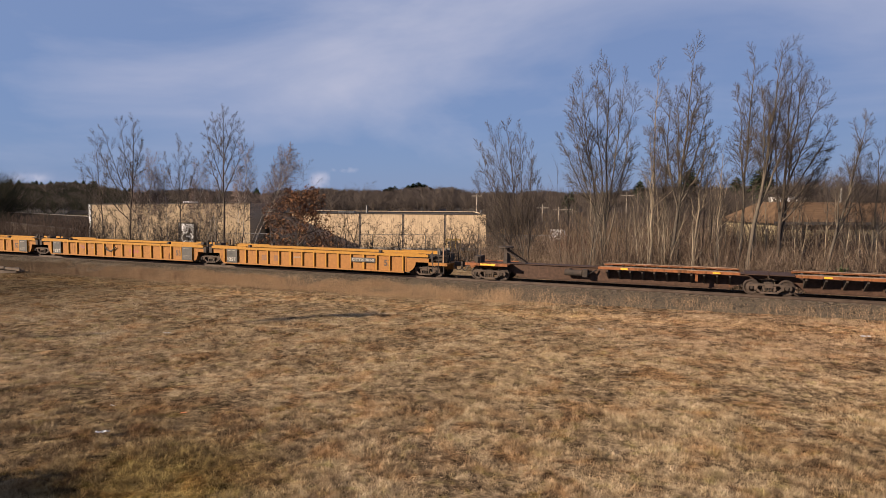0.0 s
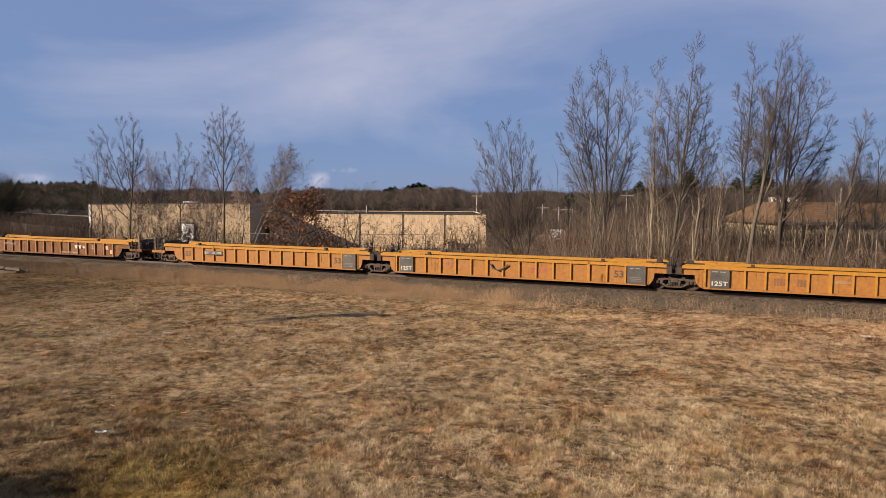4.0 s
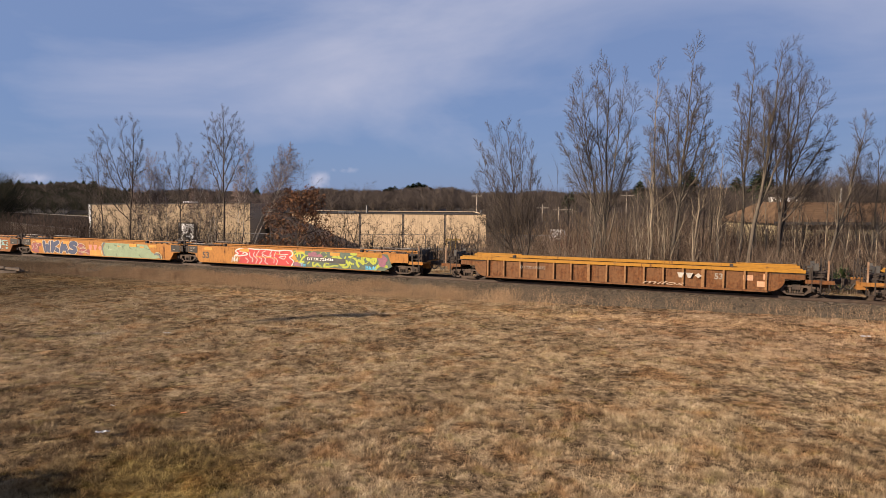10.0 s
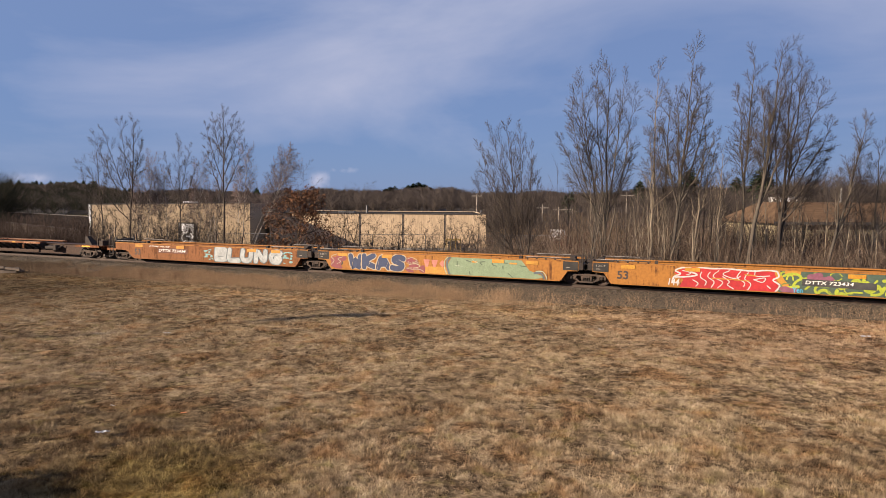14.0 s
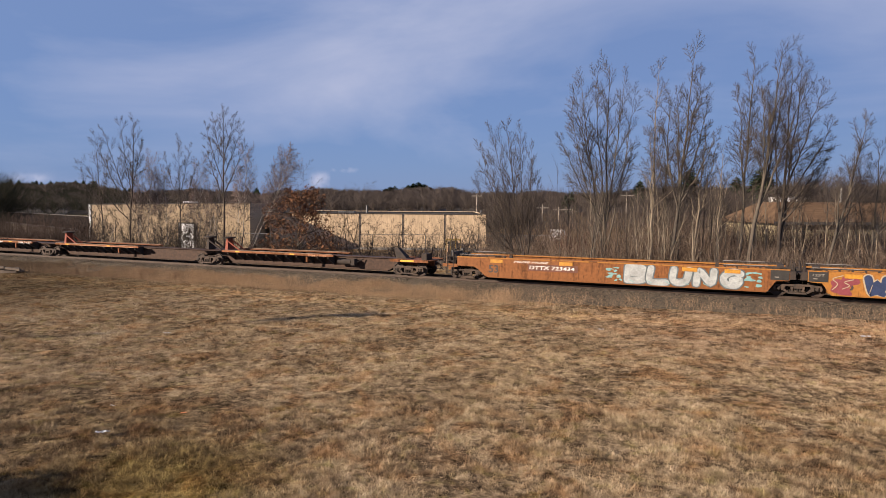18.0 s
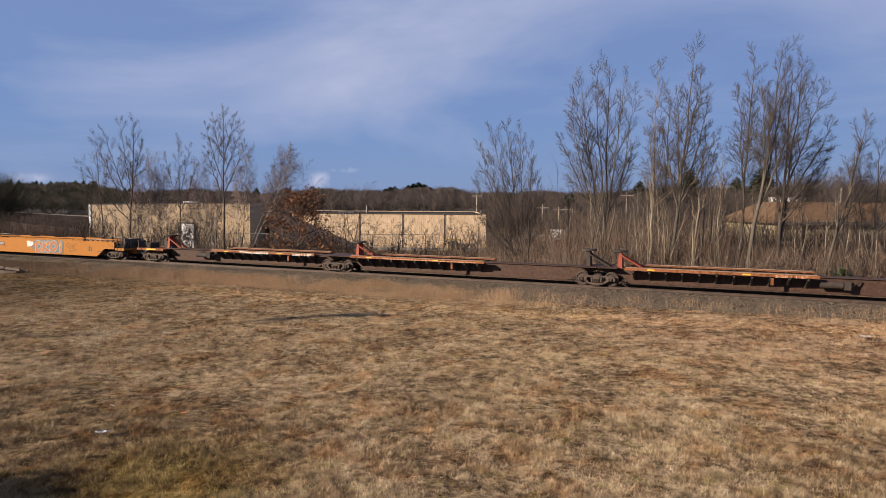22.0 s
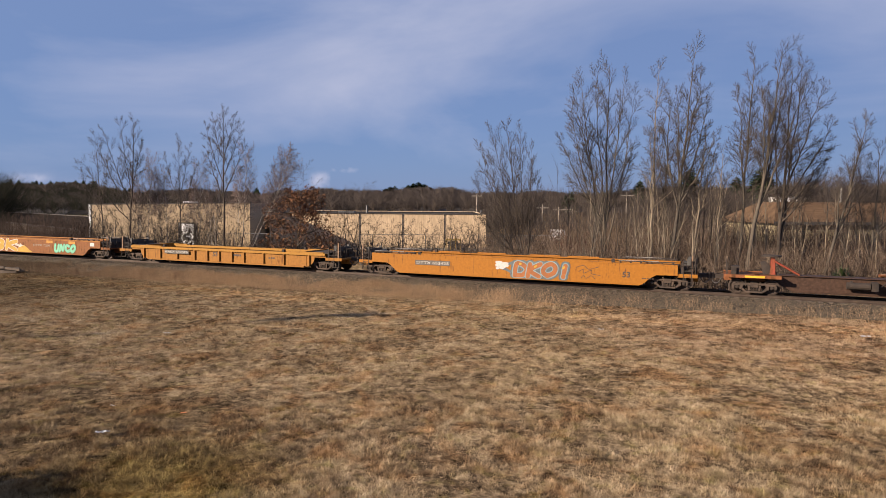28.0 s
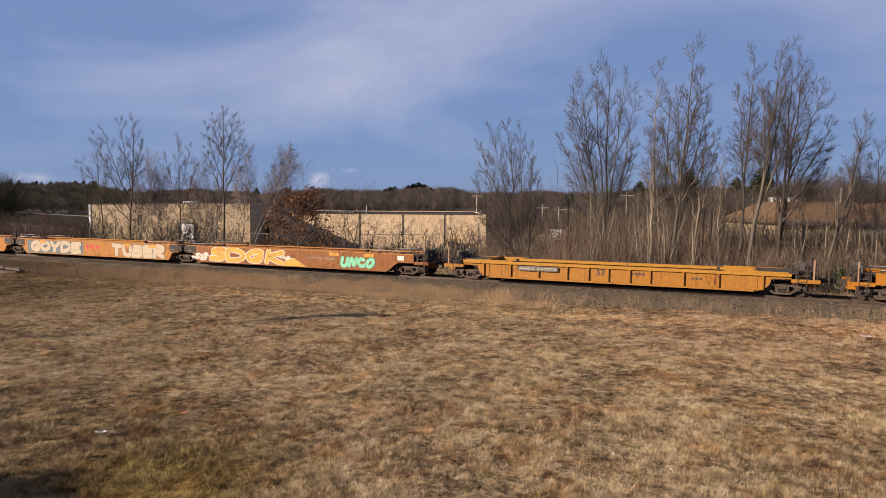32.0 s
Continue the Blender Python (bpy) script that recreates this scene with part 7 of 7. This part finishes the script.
def spine_cars():
    lab = "rust-brown articulated spine car with an orange deck"
    spine_unit(lab, 132.75, 148.86, (139.7, 147.4), "end", "joint", None, ((133.6, M_STEEL),), 138.2)
    spine_unit(lab, 148.86, 166.6, (150.1, 160.5), "joint", "joint", "small")
    d1 = spine_unit(lab, -35.35, -17.9, (-33.7, -23.7), "joint", "end", "small", ((-34.1, M_HITCH),), -23.0)
    d2 = spine_unit(lab, -53.65, -35.35, (-52.3, -42.4), "joint", "joint", None, ((-52.3, M_HITCH), (-36.0, M_STEEL)))
    d3 = spine_unit(lab, -71.0, -53.65, (-64.8, -55.3), "end", "joint", None, ((-70.1, M_HITCH),), -66.0)
    y = -1.326
    c = (-71.0 - 53.65) / 2
    words("lettering", "TTRX 360510", -62.0 - c, -59.3 - c, 1.04, 1.18, M_LETTER, d3, bold=.02, y=y)
    words("lettering", "2-28 / 1-57", -56.2 + -1.0 - c, -55.4 - .1 - c, 1.04, 1.18, M_LETTER, d3, bold=.02, y=y)
    bars("small_print", d2, -5.2, 1.6, 1.08, 1.13, 26, spray("dull_tan", (.42, .22, .12)), y)
    words("lettering", "2-28 / 1-57", .8, 2.4, 1.04, 1.18, spray("dull_tan", (.42, .22, .12)), d1, bold=.02, y=y)
    # folded hitches at the outer ends
    for ob, x in ((d1, 8.0), (d3, -7.6)):
        part("folded_hitch", Shape().add([(x - .6, -.3, 1.10), (x + .2, -.3, 1.10), (x + .2, .3, 1.10), (x - .6, .3, 1.10), (x - .75, -.2, 1.75), (x - .5, -.2, 1.8), (x - .5, .2, 1.8), (x - .75, .2, 1.75)],
                                         [(0, 3, 2, 1), (4, 5, 6, 7), (0, 1, 5, 4), (1, 2, 6, 5), (2, 3, 7, 6), (3, 0, 4, 7)]), M_STEEL, ob)


def orange_single():
    ob = well_car("smooth bright orange well car with one graffiti word", -94.45, -75.2, "end", "end", "smooth", M_ORANGE, M_ORANGE, M_ORANGE, "small", "small")
    c = (-94.45 - 75.2) / 2
    number_board(ob, -91.3 - c, -89.0 - c, "DTTX 652425", surface("grey_board", (.07, .062, .055), (.11, .095, .08), 2, 15, .7), FACE, .9, 1.08)
    splash("paint_patch", ob, spray("white", (.46, .45, .44), .06), -85.7 - c, -85.0 - c, .85, 1.15, 5, .3, .16, FACE, 4, "white overspray patch")
    graffiti(ob, "DKO!", -84.6 - c, -81.0 - c, .30, 1.40, spray("slate", (.05, .06, .07)), spray("slate", (.05, .06, .07)), ("slate backing", "slate backing"), 24, .30, .16, FACE - .001)
    scrawl("graffiti_arrow", ob, spray("slate", (.05, .06, .07)), -85.6 - c, -84.3 - c, .3, 1.4, (((.9, .95), (.4, .72), (.05, .55), (.4, .45), (.95, .1)),), .16, FACE - .0005, "slate arrow tail")
    scrawl("graffiti_tag", ob, M_DARKLET, -80.7 - c, -79.2 - c, .45, 1.3, (((.0, .8), (.3, .95), (.5, .7), (.9, .9)), ((.1, .5), (.3, .7), (.3, .4), (.6, .65), (.6, .4), (.95, .3)), ((.2, .05), (.3, .25), (.4, .05), (.6, .25), (.75, .05))), .03, FACE - .002, "dark scribble")
    scrawl("graffiti_dot", ob, spray("graffiti_yellow", (.40, .235, .02)), -84.6 - c, -81.0 - c, .30, 1.40, (((.11, .80), (.13, .82)), ((.38, .68), (.40, .72)), ((.86, .66), (.88, .72))), .13, FACE - .0245, "yellow dot")
    graffiti(ob, "DKO!", -84.6 - c, -81.0 - c, .30, 1.40, spray("orange_fill", (.27, .088, .02)), spray("blue_grey", (.17, .23, .25)), ("blue-grey letter rim", "orange letter"), 24, .30, .06, FACE - .012)
    num53(ob, -78.0 - c, y=FACE, h=.34, z=.66)
    bars("small_print", ob, -76.9 - c, -76.2 - c, .62, .68, 5, M_DARKLET, FACE)
    for x in (-6.5, -3.2, 0.5, 3.0):
        for y in (-1.40, 1.40):
            part("raised_guide", Shape().box(x, x + 2.0, y - .05, y + .05, TOP + .023, TOP + .09), M_ORANGE, ob)


def yellow_single():
    ob = well_car("orange-yellow well car with wide ribbed panels", -117.3, -98.45, "end", "end", "ribbed", M_YEL, M_CHORD, M_YEL, "small", "small", (-8.0, -6.23, -4.44, -2.66, -1.38, -.22, .98, 2.15, 3.96, 5.79, 8.0), 1.27)
    number_board(ob, -5.6, -3.3, "BAEX 657078", surface("grey_board", (.07, .062, .055), (.11, .095, .08), 2, 15, .7), PANEL - .112, .85, 1.0)
    num53(ob, -.9, h=.36, z=.7)
    bars("small_print", ob, 1.1, 1.9, .8, .95, 4, M_DARKLET, PANEL)
    bars("small_print", ob, 4.4, 5.0, .72, .84, 3, M_DARKLET, PANEL)


def last_triple():
    u = [-121.05, -140.95, -160.95, -180.5]
    lab = ["red-brown well car with yellow and mint graffiti", "tan well car painted with large cream block letters", "orange smooth-sided well car following in the train"]
    mats = (M_BROWN, M_OLDOR, M_OLDOR)
    obs = []
    for i in range(3):
        ob = well_car(lab[i], u[i + 1], u[i], "end" if i == 2 else "joint", "end" if i == 0 else "joint", "smooth", mats[i], M_OLDOR, M_OLDOR, "small" if i == 2 else "large", "small" if i == 0 else None)
        c, h = (u[i] + u[i + 1]) / 2, (u[i] - u[i + 1]) / 2
        if i < 2:
            joint_panel(ob, -h + .45, -h + 1.35)
        if i:
            joint_panel(ob, h - 1.35, h - .45)
        for x in (-6.6, 3.6, 6.4):
            part("reflector", Shape().box(x, x + .8, NEAR - .03, NEAR - .024, 1.18, 1.40), M_AMBER, ob, "amber painted patch")
        obs.append((ob, c))
    ob, c = obs[0]
    white, yel, mint, grey = spray("white", (.46, .45, .44), .06), spray("graffiti_yellow", (.40, .235, .02)), spray("mint", (.13, .40, .26)), spray("slate", (.08, .10, .11))
    graffiti(ob, "SDGK", -138.2 - c, -131.3 - c, .28, 1.46, yel, white, ("white letter rim", "yellow letter"), 25, .34, .05, FACE - .003)
    s = Shape().add([(-131.6 - c, FACE - .003, .285), (-129.3 - c, FACE - .003, .285), (-129.8 - c, FACE - .003, .55), (-130.4 - c, FACE - .003, .9), (-131.3 - c, FACE - .003, .6)], [tuple(range(5))])
    part("graffiti_arrow", s, yel, ob, "yellow arrow")
    splash("graffiti_shadow", ob, spray("pale_grey", (.42, .40, .36)), -131.4 - c, -130.4 - c, .6, 1.1, 4, .35, .2, FACE - .001, 9, "pale grey patch")
    splash("graffiti_shadow", ob, spray("pale_grey", (.42, .40, .36)), -139.6 - c, -138.4 - c, .5, 1.1, 5, .35, .2, FACE - .001, 10, "pale grey patch")
    words("lettering", "DTTX 7200", -129.2 - c, -127.0 - c, .86, 1.04, M_DULL, ob, bold=.02, slant=.12, y=FACE - .002)
    graffiti(ob, "UNCO", -126.5 - c, -123.8 - c, .36, 1.20, mint, spray("mint_dark", (.05, .17, .12)), ("dark mint letter rim", "mint letter"), 26, .34, .03, FACE - .003)
    part("white_notice", Shape().box(-122.0 - c, -121.5 - c, NEAR - .016, NEAR - .004, 1.05, 1.35), white, ob)
    ob, c = obs[1]
    cream = spray("cream", (.36, .29, .20), .06)
    part("graffiti_panel", Shape().add([(-159.2 - c, FACE, .3), (-152.1 - c, FACE, .3), (-152.1 - c, FACE, 1.38), (-159.2 - c, FACE, 1.38)], [(0, 1, 2, 3)]), grey, ob, "slate shadow block")
    graffiti(ob, "GOYDE", -158.8 - c, -152.3 - c, .30, 1.42, cream, grey, ("slate letter rim", "cream block letter"), 27, .30, .05, FACE - .003)
    emblem(ob, -151.8 - c, -150.0 - c, .75, 1.2, spray("red", (.38, .018, .022)), FACE - .002)
    graffiti(ob, "TUBER", -148.7 - c, -142.8 - c, .26, 1.44, cream, grey, ("slate letter rim", "cream block letter"), 28, .30, .05, FACE - .003)


# ---------- small things ----------
def shade_pine():
    """Pine and shrub out of view, added to cast their shadows over the field."""
    x, y = -21.8, 24.7
    ob = thing("pine_tree", "unseen slender pine with sparse dark clumps, added for its shadow", "tree", Matrix.Translation((x, y, ground_z(x, y))))
    part("trunk", Shape().cyl((0, 0, -.2), (0, 0, 7.9), .11, 8, .05), M_BARKD, ob)
    rng = np.random.default_rng(77)
    # clumps hang where their shadows make the dark streaks on the grass
    for z, k in ((7.4, 130), (6.1, 90)):
        c = rng.normal(0, 1, (k, 3)) * (.36, .36, .22) + (0, 0, z)
        a, b = rng.normal(0, .10, (2, k, 3))
        v = np.stack([c - a, c + b, c + a, c - b], 1).reshape(-1, 3)
        part("needle_clump", quick("needle_clump", v, np.arange(4 * k).reshape(-1, 4), M_PINE), None, ob)
    # unseen shrub, added to shade the field's near corner
    x, y = -13.3, 8.9
    ob = thing("shade_shrub", "unseen dense evergreen shrub, added to shade the field corner", "shrub", Matrix.Translation((x, y, ground_z(x, y))))
    part("stem", Shape().cyl((0, 0, -.2), (0, 0, 1.8), .06, 8, .03), M_BARKD, ob)
    k = 1900
    c = rng.normal(0, 1, (k, 3)) * (.6, .6, .55) + (0, 0, 1.35)
    c[:, 2] = np.clip(c[:, 2], .1, 2.25)
    a, b = rng.normal(0, .15, (2, k, 3))
    v = np.stack([c - a, c + b, c + a, c - b], 1).reshape(-1, 3)
    part("foliage", quick("foliage", v, np.arange(4 * k).reshape(-1, 4), M_PINE), None, ob)


def small_things():
    white = spray("litter_white", (.40, .41, .43), .15)
    for px, py, w, lab in ((170, 777, .16, "torn strip of white litter lying on the grass"), (190, 727, .06, "scrap of grey litter lying on the grass"), (291, 594, .14, "crumpled pale plastic litter on the grass"),
                           (1067, 587, .14, "crumpled white litter on the grass"), (1541, 600, .2, "crumpled pale plastic litter on the grass"), (318, 741, .07, "small orange scrap lying on the grass")):
        d = 5.75 * 1140 / (py - 361)
        x = (px - 784) / 1140 * d
        for _ in range(3):
            d = (6.0 - ground_z(x, d) - .08) * 1140 / (py - 361 - .0073 * (px - 784))
            x = (px - 784) / 1140 * d
        rng = random.Random(px)
        s = Shape()
        n = 8
        for i in range(n + 1):
            for j in range(4):
                s.v.append((w * (i / n - .5) * 2, (j - 1.5) * w * .24 + rng.uniform(-.02, .02), .03 + rng.uniform(0, w * .28)))
        s.f = [(i * 4 + j, (i + 1) * 4 + j, (i + 1) * 4 + j + 1, i * 4 + j + 1) for i in range(n) for j in range(3)]
        ob = new("litter", s.mesh("litter", spray("litter_orange", (.6, .2, .06)) if "orange" in lab else white))
        ob.matrix_basis = pose(x, d, ground_z(x, d) + .10, 0, 0, rng.uniform(-25, 25))
        tagged(ob, lab, "litter")
    # heap of old sleepers and branches by the track
    x, y = -36.0, 52.4
    ob = thing("timber_pile", "heap of dark broken sleepers and branches beside the track", "timber pile", Matrix.Translation((x, y, ground_z(x, y))))
    rng = random.Random(9)
    for i in range(9):
        a = rng.uniform(-25, 25)
        part("old_sleeper", Shape().box(-1.25, 1.25, -.11, .11, -.08, .08), M_TIE, ob, at=pose(rng.uniform(-1, 1), rng.uniform(-.5, .5), .08 + .15 * (i // 3) , 0, rng.uniform(-6, 6), a))
    # young evergreen beyond the track
    d = 41.0
    x = (1493 - 784) / 1140 * d
    ob = thing("young_evergreen", "small bright green evergreen beside the track", "shrub", Matrix.Translation((x, d, ground_z(x, d))))
    m, nt, b = nodes("green_needles")
    g = nt.nodes.new("ShaderNodeNewGeometry")
    nt.links.new(ramp(nt, g.outputs["Random Per Island"], ((0, (.03, .06, .02)), (1, (.09, .14, .045)))), b.inputs["Base Color"])
    r = np.random.default_rng(4)
    k = 900
    f = r.uniform(0, 1, k); az = r.uniform(0, 6.283, k)
    rad = (1 - f) ** .6 * 1.0 * np.sqrt(r.uniform(0, 1, k))
    c = np.stack([rad * np.cos(az), rad * np.sin(az), .15 + f * 1.35], -1)
    o = np.stack([np.cos(az), np.sin(az), r.uniform(.1, 1, k)], -1) * r.uniform(.12, .28, (k, 1))
    sd = np.stack([-np.sin(az), np.cos(az), np.zeros(k)], -1) * .035
    v = np.stack([c - sd, c + sd, c + o], 1).reshape(-1, 3)
    part("needles", quick("needles", v, np.arange(3 * k).reshape(-1, 3), m), None, ob)
    part("stem", Shape().cyl((0, 0, -.1), (0, 0, 1.4), .04, 6, .01), M_BARKD, ob)
    # grey concrete blocks among the trees
    for px, dd, w in ((1280, 50, 2.2), (1345, 49, 1.6)):
        x = (px - 784) / 1140 * dd
        z = ground_z(x, dd)
        ob = new("concrete_block", Shape().prism([(-w / 2, -.2), (w / 2, -.2), (w / 2 - .05, .85), (-w / 2 + .05, .85)], -.4, .4).mesh("concrete_block", M_CONC))
        ob.matrix_basis = pose(x, dd, z, 0, 0, 12)
        tagged(ob, "weathered grey concrete block among the trees", "concrete block")
    # white van parked beyond the brush
    d = 100.0
    x = (990 - 784) / 1140 * d
    z = ground_z(x, d)
    ob = thing("van", "white van parked far behind the leafless brush", "van", pose(x, d, z, 0, 0, 62))
    part("body", Shape().prism([(-2.2, .45), (2.2, .45), (2.3, 1.0), (1.5, 1.25), (1.0, 2.0), (-2.1, 2.1), (-2.25, 1.6)], -.9, .9), M_WHITE, ob)
    part("windscreen", Shape().prism([(1.05, 1.3), (1.42, 1.3), (1.0, 1.9), (.5, 1.9), (.5, 1.3)], -.915, -.905), M_GLASS, ob)
    for xx in (-1.4, 1.4):
        part("wheel", Shape().cyl((xx, -.92, .33), (xx, -.7, .33), .33, 14), M_BLACK, ob)
        part("wheel", Shape().cyl((xx, .7, .33), (xx, .92, .33), .33, 14), M_BLACK, ob)


ground()
ballast()
background_buildings()
poles()
plant_trees()
brush()
hill()
shade_pine()
far_woods()
pines()
field_grass()
fallen_straw()
trackside_grass()
yellow_triple("yellow ribbed well car with black placards, part of an articulated set")
rust_single()
graffiti_triple()
spine_cars()
orange_single()
yellow_single()
last_triple()
small_things()
loose_stones()
railway()


# ---------- what moves ----------
SPEED, Q2, Q3, Q4 = 7.648, -0.28782, 0.58250, 0.22936


def run(t):
    """Metres that the train has gone at t seconds, counted from 16 s."""
    w = t - 16.0
    return SPEED * (w + Q2 * w ** 2 / 100 + Q3 * w ** 3 / 1e4 + Q4 * w ** 4 / 1e6)


def motions():
    times = [float(i) for i in range(33)]
    for ob, c in UNITS:
        walk(ob, [(t, TRACK @ Matrix.Translation((c + run(t), 0, 0))) for t in times])
    fine = [min(32.0, i * 2 / FPS) for i in range(int(32 * FPS / 2) + 1)]
    for w, place, r in WHEELS:
        walk(w, [(t, Matrix.Translation(place) @ Matrix.Rotation((run(t) - run(0)) / r, 4, "Y")) for t in fine])


motions()
